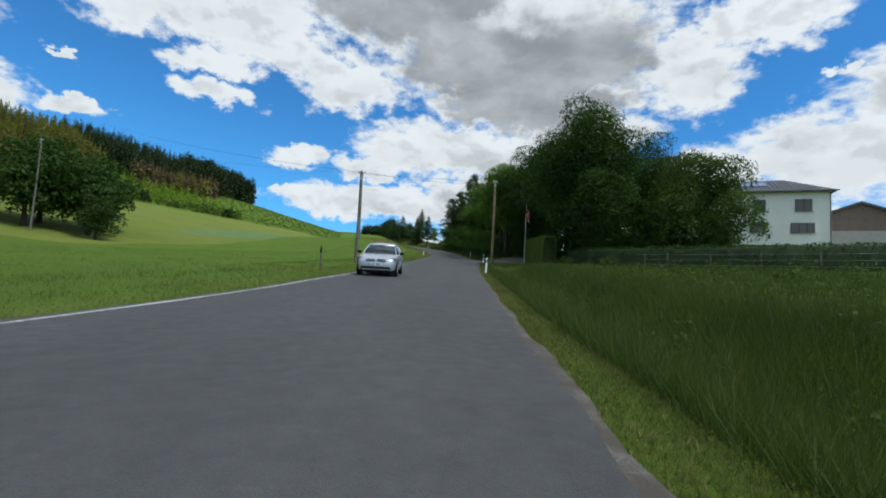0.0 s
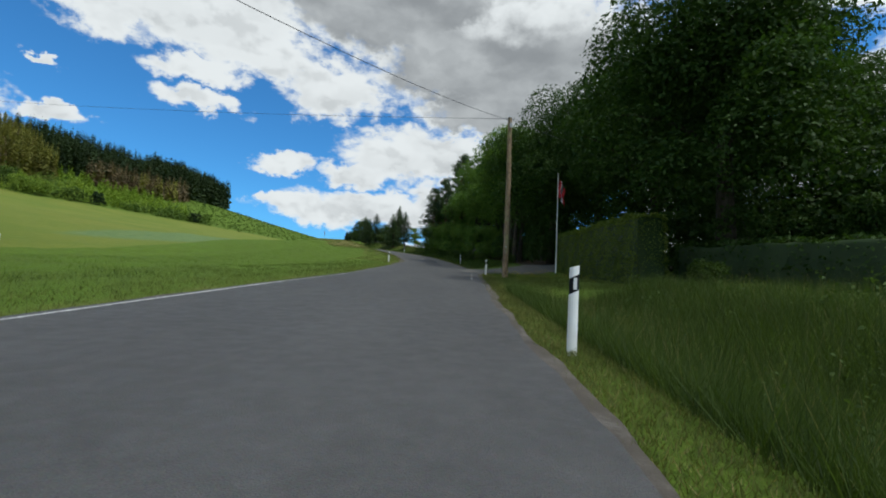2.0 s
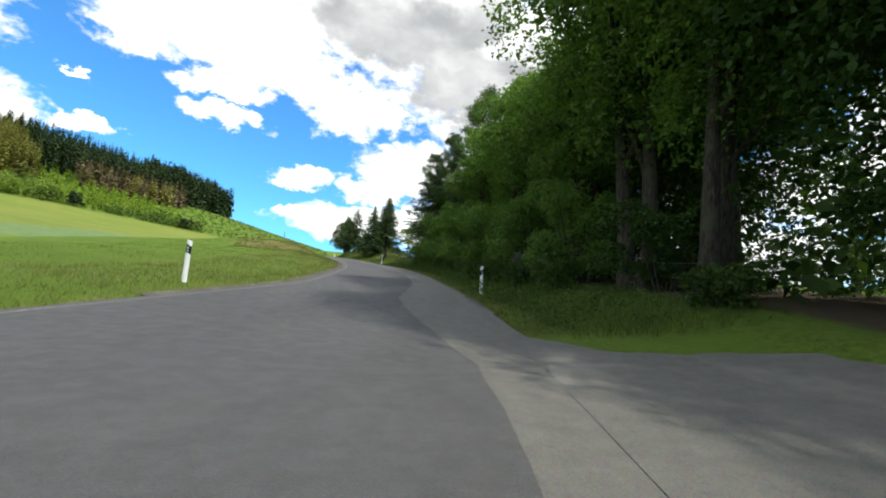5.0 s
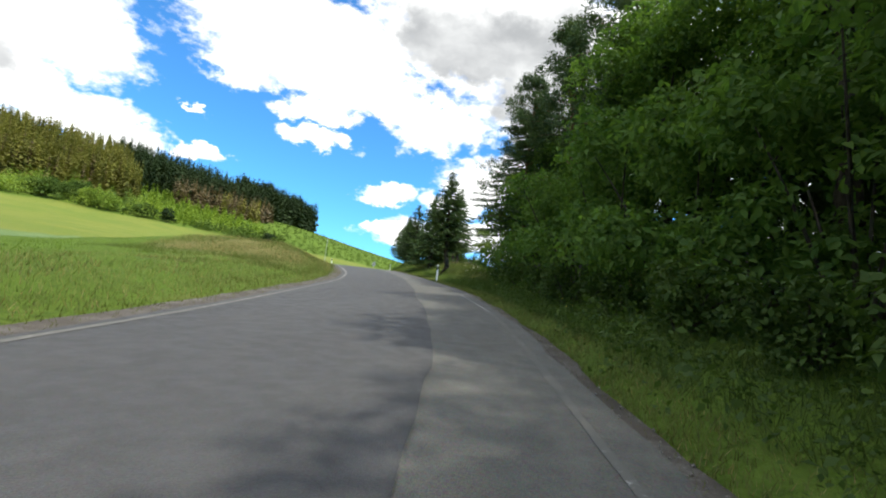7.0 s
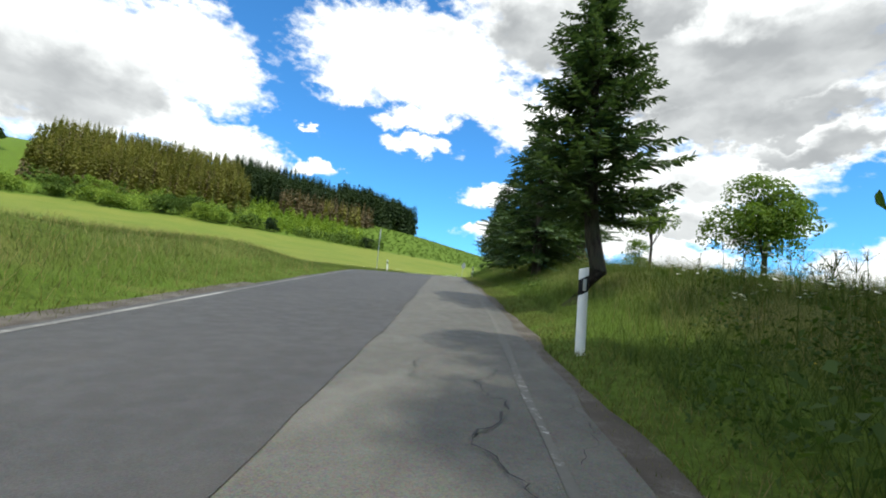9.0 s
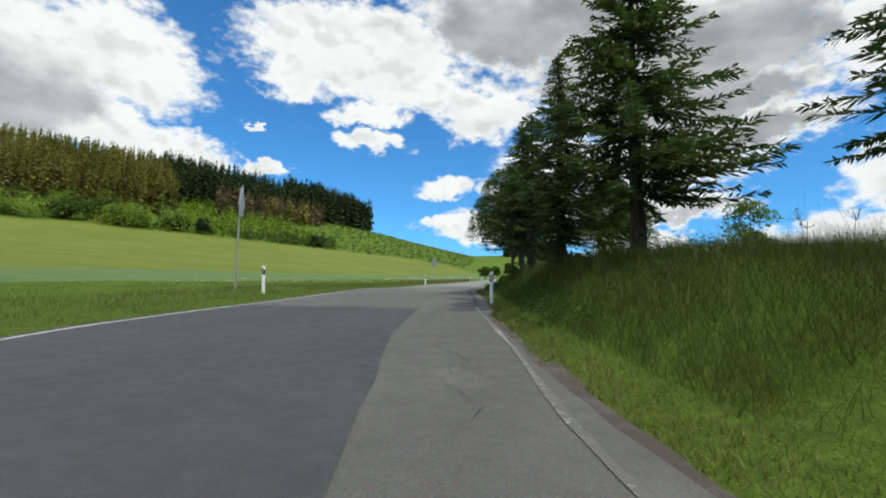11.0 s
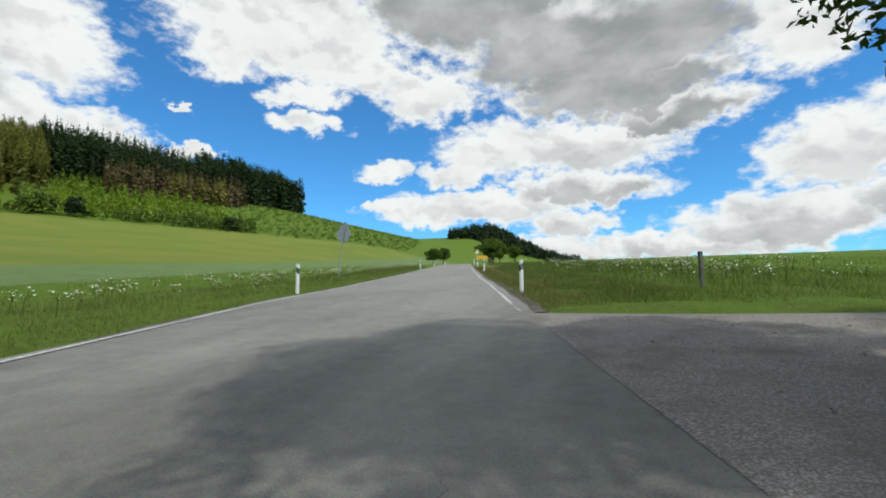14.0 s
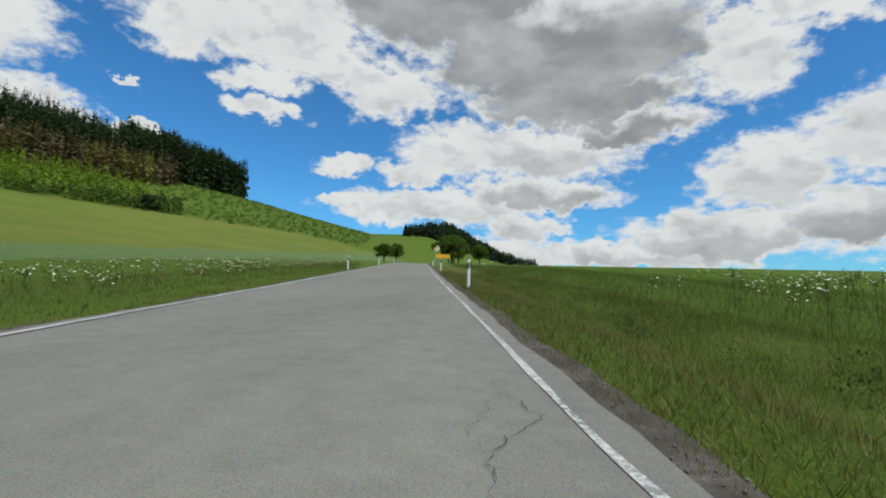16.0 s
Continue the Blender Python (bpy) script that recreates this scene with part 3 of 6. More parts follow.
def shapely_arrays(centres, outward, size, rs, slim=0.62):
    """Broad pointed leaves, each of two halves folded along the midrib."""
    n = len(centres)
    normal = unit(outward * 0.7 + np.array([0, 0, 0.5]) + rs.normal(0, 0.5, (n, 3)))
    along_ = unit(np.cross(normal, rs.normal(0, 1, (n, 3))) - np.array([0, 0, 0.35]))
    across = unit(np.cross(normal, along_))
    s = (size * rs.uniform(0.6, 1.35, n))[:, None]
    base, tip = centres - along_ * s * 0.5, centres + along_ * s * 0.55 - normal * s * 0.14
    side = [(across * sg * s * slim * wd + along_ * s * at + normal * s * 0.09 + centres) for sg in (1, -1) for wd, at in ((0.40, -0.26), (0.44, 0.10))]
    verts = np.stack([base, side[0], side[1], tip, side[3], side[2]], 1).reshape(-1, 3)
    k = np.arange(n)[:, None] * 6
    return verts, np.concatenate([k + np.array([[0, 1, 2, 3]]), k + np.array([[0, 3, 4, 5]])])


def crown_points(lobes, count, rs, hollow=0.62):
    """Leaf places in the outer part of ball-like lobes, with their outward directions."""
    c = np.array([l[:3] for l in lobes])
    r = np.array([l[3] for l in lobes])
    pick = rs.choice(len(lobes), count, p=r**2 / (r**2).sum())
    d = unit(rs.normal(0, 1, (count, 3)))
    d[:, 2] = np.where((d[:, 2] < -0.45) & (rs.random(count) < 0.7), -d[:, 2], d[:, 2])
    f = hollow + (1 - hollow) * rs.random(count) ** 0.7
    f *= 1 + 0.16 * np.sin(5 * d[:, 0] + 7 * d[:, 1] + pick) * np.cos(6 * d[:, 2] + 2 * pick)
    squash = np.array([1, 1, 0.8])
    return c[pick] + d * squash * (r[pick] * f)[:, None], d


def broad_tree(name, height, radius, leaves, leaf, seed, mat, label, stem=0.0, lobes_n=30, low=0.22, thick=0.24, trunks=1, slim=0.55, apart=0.28, lobe=(0.24, 0.42)):
    """A broadleaved tree at the origin: trunk with limbs, and a crown of separate leaves."""
    rs = np.random.default_rng(seed)
    tree = thing(name, 0, 0, 0, label, "tree")
    centre = height * (0.5 + low / 2)
    half = height * (1 - low) / 2
    lobes = []
    for k in range(lobes_n):
        d = unit(rs.normal(0, 1, 3))
        q = rs.uniform(0.25, 0.82)
        widen = 1.0 - 0.25 * max(d[2], 0)
        lobes.append((d[0] * radius * q * widen, d[1] * radius * q * widen, centre + d[2] * half * q, radius * rs.uniform(*lobe)))
    pieces = []
    for k in range(trunks):
        a = 2 * np.pi * k / trunks + 0.7
        foot = np.array([math.cos(a), math.sin(a), 0]) * (apart * (trunks > 1))
        h = np.linspace(0, 1, 9)
        bend = np.stack([foot[0] * (1 + 0.6 * h / apart * 0.5) + 0.04 * height * np.sin(2.2 * h + seed) * h, foot[1] * (1 + 0.6 * h / apart * 0.5) + 0.03 * height * np.sin(1.7 * h + 2 * seed) * h, h * height * 0.82 - 0.25], 1)
        rad = thick * (1.25 - 1.12 * h)
        rad[0] *= 1.35
        pieces.append(tube_arrays(bend, rad, 9))
        for q in range(10):
            u = rs.uniform(0.25, 0.85)
            start = np.array([np.interp(u, h, bend[:, i]) for i in range(3)])
            end = np.array(lobes[rs.integers(len(lobes))][:3])
            if end[2] < start[2] - 0.2 * height:
                continue
            bow = (start + end) / 2 + np.array([0, 0, 0.06 * height]) + rs.normal(0, 0.05 * radius, 3)
            tt = np.linspace(0, 1, 6)[:, None]
            limb = (1 - tt) ** 2 * start + 2 * tt * (1 - tt) * bow + tt**2 * end
            pieces.append(tube_arrays(limb, thick * 0.42 * (1 - 0.85 * tt[:, 0]), 5))
    v, f = joined(pieces)
    part("trunk", mesh_of("trunk", v, f, BARK, False), tree)
    pts, d = crown_points(lobes, leaves, rs)
    v, f = leaf_arrays(pts, d, leaf, rs=rs, slim=slim)
    part("crown", mesh_of("crown", v, f, mat), tree)
    return tree


def spruce(name, height, radius, seed, mat, label, bare=0.12, step=0.34, dense=1.0, droop=0.28, crook=0.0, girth=0.021, spray=1.0, whorl=(6, 9), spindle=False):
    """A spruce at the origin: a trunk, whorls of drooping branches set with sprays of needles."""
    rs = np.random.default_rng(seed)
    tree = thing(name, 0, 0, 0, label, "tree")
    h = np.linspace(0, 1, 12)
    def axis(z):
        q = z / height
        return np.stack([crook * (np.exp(-((q - 0.10) / 0.07) ** 2)) - crook * np.exp(-q * 14), 0.3 * crook * np.sin(8 * q), z], -1)
    spine = axis(h * height - 0.25 * (h == 0))
    v, f = tube_arrays(spine, girth * height * (1.05 - h) ** 1.2 + 0.015, 9)
    pieces = [(v, f)]
    pos, dirs, lens = [], [], []
    z = height * bare
    while z < height - 0.12:
        q = (z - height * bare) / (height * (1 - bare))
        reach = radius * (1 - q) ** 0.85 * (0.55 + 0.45 * min(1, q * 7 + 0.35)) + 0.10
        if spindle:
            reach *= min(1.0, 0.42 + 1.8 * q)
        for k in range(int(rs.integers(*whorl))):
            a = rs.uniform(0, 2 * np.pi)
            ln = reach * rs.uniform(0.65, 1.12)
            n = max(3, int(ln / (0.13 / dense)))
            u = np.linspace(0.15, 1, n)
            fall = -droop * ln * u**1.4 + 0.30 * ln * np.maximum(u - 0.7, 0) + rs.normal(0, 0.03) * u
            base = axis(np.array([z + rs.uniform(-0.12, 0.12)]))[0]
            p = base + np.stack([np.cos(a) * ln * u, np.sin(a) * ln * u, fall], 1)
            out = np.array([math.cos(a), math.sin(a), -0.15])
            side = np.array([-math.sin(a), math.cos(a), 0])
            if ln > 0.6:
                pieces.append(tube_arrays(np.vstack([base[None], p[::max(1, n // 3)]]), np.linspace(0.02, 0.006, 1 + len(p[::max(1, n // 3)])), 4))
            for sgn in (-1, 1, 0):
                size = spray * (0.16 + 0.22 * ln * (1 - 0.75 * u)) * rs.uniform(0.8, 1.2, n)
                dd = unit(out * (0.75 if sgn else 0.5) + side * sgn * 0.8 + np.array([0, 0, 0.30 if sgn == 0 else -0.12]) + rs.normal(0, 0.18, (n, 3)))
                pos.append(p), dirs.append(dd), lens.append(size * (1 if sgn else 0.6))
        z += step * rs.uniform(0.8, 1.2) * (1 - 0.35 * q)
    p, dd, ln = np.vstack(pos), np.vstack(dirs), np.concatenate(lens)[:, None]
    across = unit(np.cross(dd, np.array([0, 0, 1.0]) + rs.normal(0, 0.4, p.shape)))
    wide = (0.055 + 0.05 * ln) * spray if spray > 0.95 else (0.038 + 0.03 * ln) * spray
    a, b = p, p + dd * ln
    mid = p + dd * ln * 0.45
    verts = np.stack([a, mid + across * wide, b, mid - across * wide], 1).reshape(-1, 3)
    part("crown", mesh_of("crown", verts, np.arange(len(verts)).reshape(-1, 4), mat), tree)
    v, f = joined(pieces)
    part("trunk", mesh_of("trunk", v, f, BARK, False), tree)
    return tree


def pine(name, height, radius, seed, label):
    """A pine: a tall bare reddish stem, dead twigs, and flat tufted plates of needles above."""
    rs = np.random.default_rng(seed)
    tree = thing(name, 0, 0, 0, label, "tree")
    h = np.linspace(0, 1, 10)
    spine = np.stack([0.25 * np.sin(3 * h), 0.2 * np.sin(2 * h + 1), h * height - 0.2], 1)
    pieces = [tube_arrays(spine, 0.20 * (1.1 - h), 8)]
    pts, outs = [], []
    for k in range(58):
        u = 0.28 + 0.72 * ((k + rs.random()) / 58)
        a = rs.uniform(0, 2 * np.pi)
        ln = radius * rs.uniform(0.55, 1.05) * (1.0 - 0.75 * max(0, u - 0.45) / 0.55)
        base = np.array([np.interp(u, h, spine[:, i]) for i in range(3)])
        end = base + np.array([math.cos(a) * ln, math.sin(a) * ln, ln * rs.uniform(-0.05, 0.40)])
        tt = np.linspace(0, 1, 5)[:, None]
        limb = base + (end - base) * tt + np.array([0, 0, 0.12 * ln]) * np.sin(np.pi * tt)
        pieces.append(tube_arrays(limb, 0.038 * (1 - 0.8 * tt[:, 0]), 4))
        if u < 0.42 and rs.random() < 0.6:
            continue
        for q in range(9):
            c = base + (end - base) * rs.uniform(0.35, 1.08) + rs.normal(0, 0.16, 3)
            d = unit(rs.normal(0, 1, (46, 3)))
            pts.append(c + d * np.array([0.38, 0.38, 0.26]) * rs.uniform(0.2, 1, (46, 1)))
            outs.append(d)
    v, f = joined(pieces)
    part("trunk", mesh_of("trunk", v, f, BARK_PINE, False), tree)
    v, f = leaf_arrays(np.vstack(pts), np.vstack(outs), 0.20, 1.4, 0.20, rs)
    part("crown", mesh_of("crown", v, f, NEEDLE_BLUE), tree)
    return tree


def shrub(name, height, radius, leaves, leaf, seed, mat, label, slim=0.55, shapely=False):
    rs = np.random.default_rng(seed)
    bush = thing(name, 0, 0, 0, label, "shrub")
    lobes = [(rs.uniform(-0.72, 0.72) * radius, rs.uniform(-0.72, 0.72) * radius, rs.uniform(0.15, 0.8) * height, radius * rs.uniform(0.2, 0.36)) for _ in range(26)]
    pieces = []
    for l in lobes[:9]:
        tt = np.linspace(0, 1, 5)[:, None]
        stem = np.array([0.12 * l[0], 0.12 * l[1], -0.1]) * (1 - tt) + np.array(l[:3]) * tt + np.array([0, 0, 0.15]) * np.sin(np.pi * tt)
        pieces.append(tube_arrays(stem, 0.035 * (1 - 0.7 * tt[:, 0]), 5))
    v, f = joined(pieces)
    tagged(part("woody_base", mesh_of("woody_base", v, f, BARK, False), bush), kind="stuff")
    pts, d = crown_points(lobes, leaves, rs, 0.5)
    pts[:, 2] = np.abs(pts[:, 2])
    v, f = shapely_arrays(pts, d, leaf, rs) if shapely else leaf_arrays(pts, d, leaf, rs=rs, slim=slim)
    part("foliage", mesh_of("foliage", v, f, mat), bush)
    return bush


def set_at(ob, s, off, yaw=0.0, sink=0.0, scale=1.0):
    x, y, _ = spot(s, off)
    z = float(ground(x, y)[0]) - sink
    ob.matrix_world = pose(float(x), float(y), z, 0, 0, yaw) @ Matrix.Scale(scale, 4)
    return ob


def copy_at(ob, s, off, yaw=0.0, sink=0.0, scale=1.0):
    x, y, _ = spot(s, off)
    c = copy_thing(ob, pose(float(x), float(y), float(ground(x, y)[0]) - sink, 0, 0, yaw))
    c.scale = (scale, scale, scale)
    return c


def heading(s):
    ax, ay = np.interp(s, RUN, AHEAD[:, 0]), np.interp(s, RUN, AHEAD[:, 1])
    return math.degrees(math.atan2(-ax, ay))


def ribbon(s0, s1, left, right, lift, step=1.0, across=2):
    """A strip that follows the road between two offsets, each a number or a function of the run."""
    s = np.arange(s0, s1 + step / 2, step)
    lo = left(s) if callable(left) else np.full_like(s, left)
    hi = right(s) if callable(right) else np.full_like(s, right)
    rows = []
    for u in np.linspace(0, 1, across):
        x, y, z = spot(s, lo + (hi - lo) * u)
        rows.append(np.stack([x, y, z + lift], 1))
    v = np.stack(rows, 1)
    n, m = v.shape[:2]
    i, j = np.meshgrid(np.arange(n - 1), np.arange(m - 1), indexing="ij")
    f = np.stack([i * m + j, i * m + j + 1, (i + 1) * m + j + 1, (i + 1) * m + j], -1).reshape(-1, 4)
    return v.reshape(-1, 3), f


def blades(x, y, height, width, lean=0.35, simple=False, rs=None):
    """Grass blades rooted at x, y: a tapering stem of two pieces that bends over."""
    rs = rs or rng
    n = len(x)
    z = ground(x, y)
    a = rs.uniform(0, 2 * np.pi, n)
    b = rs.uniform(0, 2 * np.pi, n)
    h = height * rs.uniform(0.55, 1.25, n)
    wv = np.stack([np.cos(a), np.sin(a), np.zeros(n)], 1) * (width * rs.uniform(0.6, 1.3, n))[:, None]
    bend = np.stack([np.cos(b), np.sin(b), np.zeros(n)], 1) * (h * lean * rs.uniform(0.2, 1.3, n))[:, None]
    root = np.stack([x, y, z - 0.02], 1)
    up = np.array([0, 0, 1.0])
    if simple:
        v = np.stack([root - wv / 2, root + wv / 2, root + up * h[:, None] + bend], 1).reshape(-1, 3)
        return v, np.arange(3 * n).reshape(n, 3)
    mid = root + up * (h * 0.6)[:, None] + bend * 0.4
    tip = root + up * h[:, None] + bend
    v = np.stack([root - wv / 2, root + wv / 2, mid + wv * 0.35, mid - wv * 0.35, tip], 1).reshape(-1, 3)
    k = np.arange(n)[:, None] * 5
    f = np.concatenate([k + np.array([[0, 1, 2]]), k + np.array([[0, 2, 3]]), k + np.array([[3, 2, 4]])])
    return v, f


def scatter(s0, s1, o0, o1, count, rs=None, clump=0.0):
    """Random places in a stretch of verge, given by run and by distance out from the edge of the road; o1 below 0 lies on the other hand."""
    rs = rs or rng
    s = rs.uniform(s0, s1, count)
    u = rs.uniform(0, 1, count)
    if o1 < 0:
        off = left_edge(s) + o0 + (o1 - o0) * u
    else:
        off = right_edge(s) + o0 + (o1 - o0) * u
    x, y, _ = spot(s, off)
    if clump:
        keep = np.array([noise.noise((px * clump, py * clump, 3.1)) for px, py in zip(x, y)]) > -0.12
        x, y = x[keep], y[keep]
    return x, y

# ---- ground ----
def grown(a, b, step, far_lo, far_hi, rate=1.13):
    mid = np.arange(a, b + step, step)
    def out(limit):
        g, t, acc = step, 0.0, []
        while t < limit:
            g = min(g * rate, 60.0)
            t += g
            acc.append(t)
        return np.array(acc)
    return np.concatenate([(a - out(a - far_lo))[::-1], mid, mid[-1] + out(far_hi - b)])


def build_ground():
    gx, gy = grown(-62, 30, 0.66, -2200, 2400), grown(-12, 262, 0.75, -900, 3000)
    x, y = (g.ravel() for g in np.meshgrid(gx, gy, indexing="ij"))
    z = ground(x, y)
    s, o, _ = along(x, y)
    d, r = left_edge(s) - o, o - right_edge(s)
    n, m = len(gx), len(gy)
    # the land stands still a little uneven off the road
    off = np.maximum(d, r)
    z = z + np.clip(off - 1, 0, 3) * 0.03 * np.sin(1.7 * x + 0.6 * y) * np.cos(0.9 * y - 0.5 * x)
    # the soil lies lower under the strips of grit
    z = z - 0.08 * band(r, 0.0, 0.5, 0.35) * (o > 0) - 0.06 * band(d, 0.0, 0.25, 0.3) * (o < 0)
    # beds of the side road and of the gravel track
    z = z - 0.14 * band(s, 61.4, 64.6, 0.6) * band(r, 0.8, 25, 0.6) - 0.14 * band(s, 171.4, 175.0, 0.6) * band(r, 0.8, 29, 0.6)
    i, j = np.meshgrid(np.arange(n - 1), np.arange(m - 1), indexing="ij")
    f = np.stack([i * m + j, (i + 1) * m + j, (i + 1) * m + j + 1, i * m + j + 1], -1).reshape(-1, 4)
    me = mesh_of("ground", np.stack([x, y, z], 1), f, GROUND, False)
    up = -0.848 * x + 0.531 * y
    edge_d = np.interp(s, [90, 130, 150, 200], [48, 26, 15, 14])
    crop = smooth(-2, 3, d - edge_d) * (1 - smooth(338, 352, up)) * (o < 0)
    dry = (0.46 * band(s, 108, 126, 9) + 0.3 * band(s, 70, 108, 9)) * smooth(0.8, 2.5, d) * (1 - smooth(7, 12, d)) * (o < 0)
    dry = np.maximum(dry, (0.6 * band(s, 110, 132, 4) + 0.25 * band(s, 136, 166, 4)) * smooth(1.2, 3, r) * (1 - smooth(10, 15, r)) * (o > 0))
    dry = np.maximum(dry, band(s, 185, 400, 5) * 0.45 * smooth(1.2, 2, r) * (1 - smooth(4, 6, r)) * (o > 0))
    dry = np.maximum(dry, 0.36 * smooth(0.1, 0.4, r) * (1 - smooth(0.9, 1.7, r)) * (o > 0) * (s > 5))
    dry = np.maximum(dry, 0.48 * smooth(0.1, 0.4, d) * (1 - smooth(0.7, 1.4, d)) * (o < 0))
    bare = band(s, 137, 156, 5) * 0.42 * smooth(1.6, 3, r) * (1 - smooth(4.5, 7, r)) * (o > 0) + band(s, 64, 108, 5) * smooth(3.5, 6, r) * (1 - smooth(16, 22, r)) * (o > 0) * 0.8 + band(s, 20, 48, 5) * smooth(12, 16, r) * (1 - smooth(40, 60, r)) * (o > 0) * 0.4
    young = smooth(118, 134, s) * (1 - smooth(18, 26, d - edge_d)) * (o < 0)
    col = np.stack([crop, dry, bare, young], 1).astype(np.float32)
    layer = me.color_attributes.new("zone", "FLOAT_COLOR", "POINT")
    layer.data.foreach_set("color", col.ravel())
    return structure("ground", me, "green meadow, pale crop and grassy banks rolling to the horizon", "ground")


build_ground()

# ---- road ----
def wob(s, k, amp):
    return amp * (np.sin(s * 1.3 + k) + 0.6 * np.sin(s * 3.1 + 2 * k) + 0.4 * np.sin(s * 7.7 + 3 * k))


road = structure("road", mesh_of("road", *ribbon(-120, 640, lambda s: left_edge(s) - 0.22 + wob(s, 1, 0.03), lambda s: right_edge(s) + 0.03 + 0.24 * smooth(36, 44, s) + 0.25 * band(s, 146, 170, 4) + wob(s, 2, 0.03), 0.0, 0.5, 9), ASPHALT_OLD), "two-lane country road of pale grey worn asphalt", "road")


def seam(s):
    return np.interp(s, [60, 66, 70, 74, 78, 82, 88, 92, 97, 104, 110, 116, 125, 136, 142], [0.65, 0.3, -0.5, -0.9, -0.5, -0.2, -0.2, -0.45, -0.9, -1.1, -0.85, -0.7, -0.5, -0.5, -0.65])


structure("road_resurfaced", mesh_of("road_resurfaced", *ribbon(-120, 60, lambda s: left_edge(s) - 0.2 + wob(s, 1, 0.03), lambda s: right_edge(s) + 0.03 + 0.27 * smooth(36, 44, s) + wob(s, 2, 0.03), 0.009, 0.5, 9), ASPHALT_NEW), "newer dark grey asphalt layer on the country road", "road")
structure("road_patch", mesh_of("road_patch", *ribbon(60, 145.0, lambda s: left_edge(s) - 0.2 + wob(s, 1, 0.03), lambda s: seam(s) + wob(s, 5, 0.02), 0.009, 0.5, 6), ASPHALT_NEW), "dark asphalt repair strip along one lane", "road")

# lines at the edges
def line_shift(s):
    return np.interp(s, [40, 44, 58, 76, 95, 99, 108, 115, 136, 139, 143, 147, 150], [-0.10, -0.10, -0.10, -0.05, 0, -0.12, -0.15, 0, 0, 0.18, 0.18, 0.08, 0])


for a, b, mat in ((-60, 40, PAINT), (40, 50, PAINT_WORN), (50, 104, PAINT_FAINT), (104, 138, PAINT_WORN), (138, 260, PAINT), (260, 420, PAINT)):
    structure("edge_line", mesh_of("edge_line", *ribbon(a, b, lambda s: left_edge(s) - 0.05, lambda s: left_edge(s) + 0.05, 0.014, 0.5), mat), "white painted edge line, worn", "road marking")
for a, b, mat in ((47, 58, PAINT_WORN), (70, 94, PAINT_FAINT), (94, 107, PAINT_WORN), (107, 137, PAINT_FAINT), (137, 150, PAINT_WORN), (150, 168, PAINT_FAINT), (176.5, 178, PAINT_WORN), (178, 260, PAINT), (260, 420, PAINT)):
    structure("edge_line", mesh_of("edge_line", *ribbon(a, b, lambda s: right_edge(s) + line_shift(s) - 0.040 + wob(s, 4, 0.008), lambda s: right_edge(s) + line_shift(s) + 0.032 + wob(s, 6, 0.010), 0.014 if a < 60 else 0.0075, 0.25), mat), "white painted edge line, worn and broken", "road marking")

# gravel along the edges
def ribbon_level(s0, s1, edge, hand, inner, k):
    s = np.arange(s0, s1 + 0.35 / 2, 0.35)
    return np.repeat(spot(s, edge(s) + hand * (inner + wob(s, k, 0.04)))[2] - 0.004, 6)


def shoulder(s0, s1, inner, outer, k, hand, drop=0.0):
    edge = right_edge if hand > 0 else left_edge
    v, f = ribbon(s0, s1, lambda s: edge(s) + hand * (inner + wob(s, k, 0.04)), lambda s: edge(s) + hand * ((outer(s) if callable(outer) else outer) + 0.12 + wob(s, k + 1, 0.045)), 0.0, 0.35, 6)
    lift = np.tile(np.linspace(0, 1, 6), len(v) // 6)
    v[:, 2] = np.where(lift > 0.99, ground(v[:, 0], v[:, 1]) - 0.07, np.minimum(v[:, 2] - 0.002, np.maximum(ground(v[:, 0], v[:, 1]) + 0.03, v[:, 2] - 0.006 - 0.03 * lift)))
    v[:, 2] = np.where(lift < 0.01, np.minimum(v[:, 2], v[:, 2] * 0 + ribbon_level(s0, s1, edge, hand, inner, k)), v[:, 2])
    structure("gravel_shoulder", mesh_of("gravel_shoulder", v, f, GRIT), "strip of grey-brown grit beside the asphalt", "shoulder")


for a, b, i, o in ((0, 58, -0.06, lambda s: 0.14 + 0.36 * smooth(34, 44, s)), (72, 138, 0.0, 0.46), (138, 169.4, 0.1, lambda s: 0.36 + 0.34 * smooth(154, 164, s)), (176.5, 330, 0.0, 0.58)):
    shoulder(a, b, i, o, a, 1)
for a, b, i, o in ((0, 70, 0.0, 0.32), (70, 118, 0.0, 0.75), (118, 330, 0.0, 0.32)):
    shoulder(a, b, i, o, a, -1)


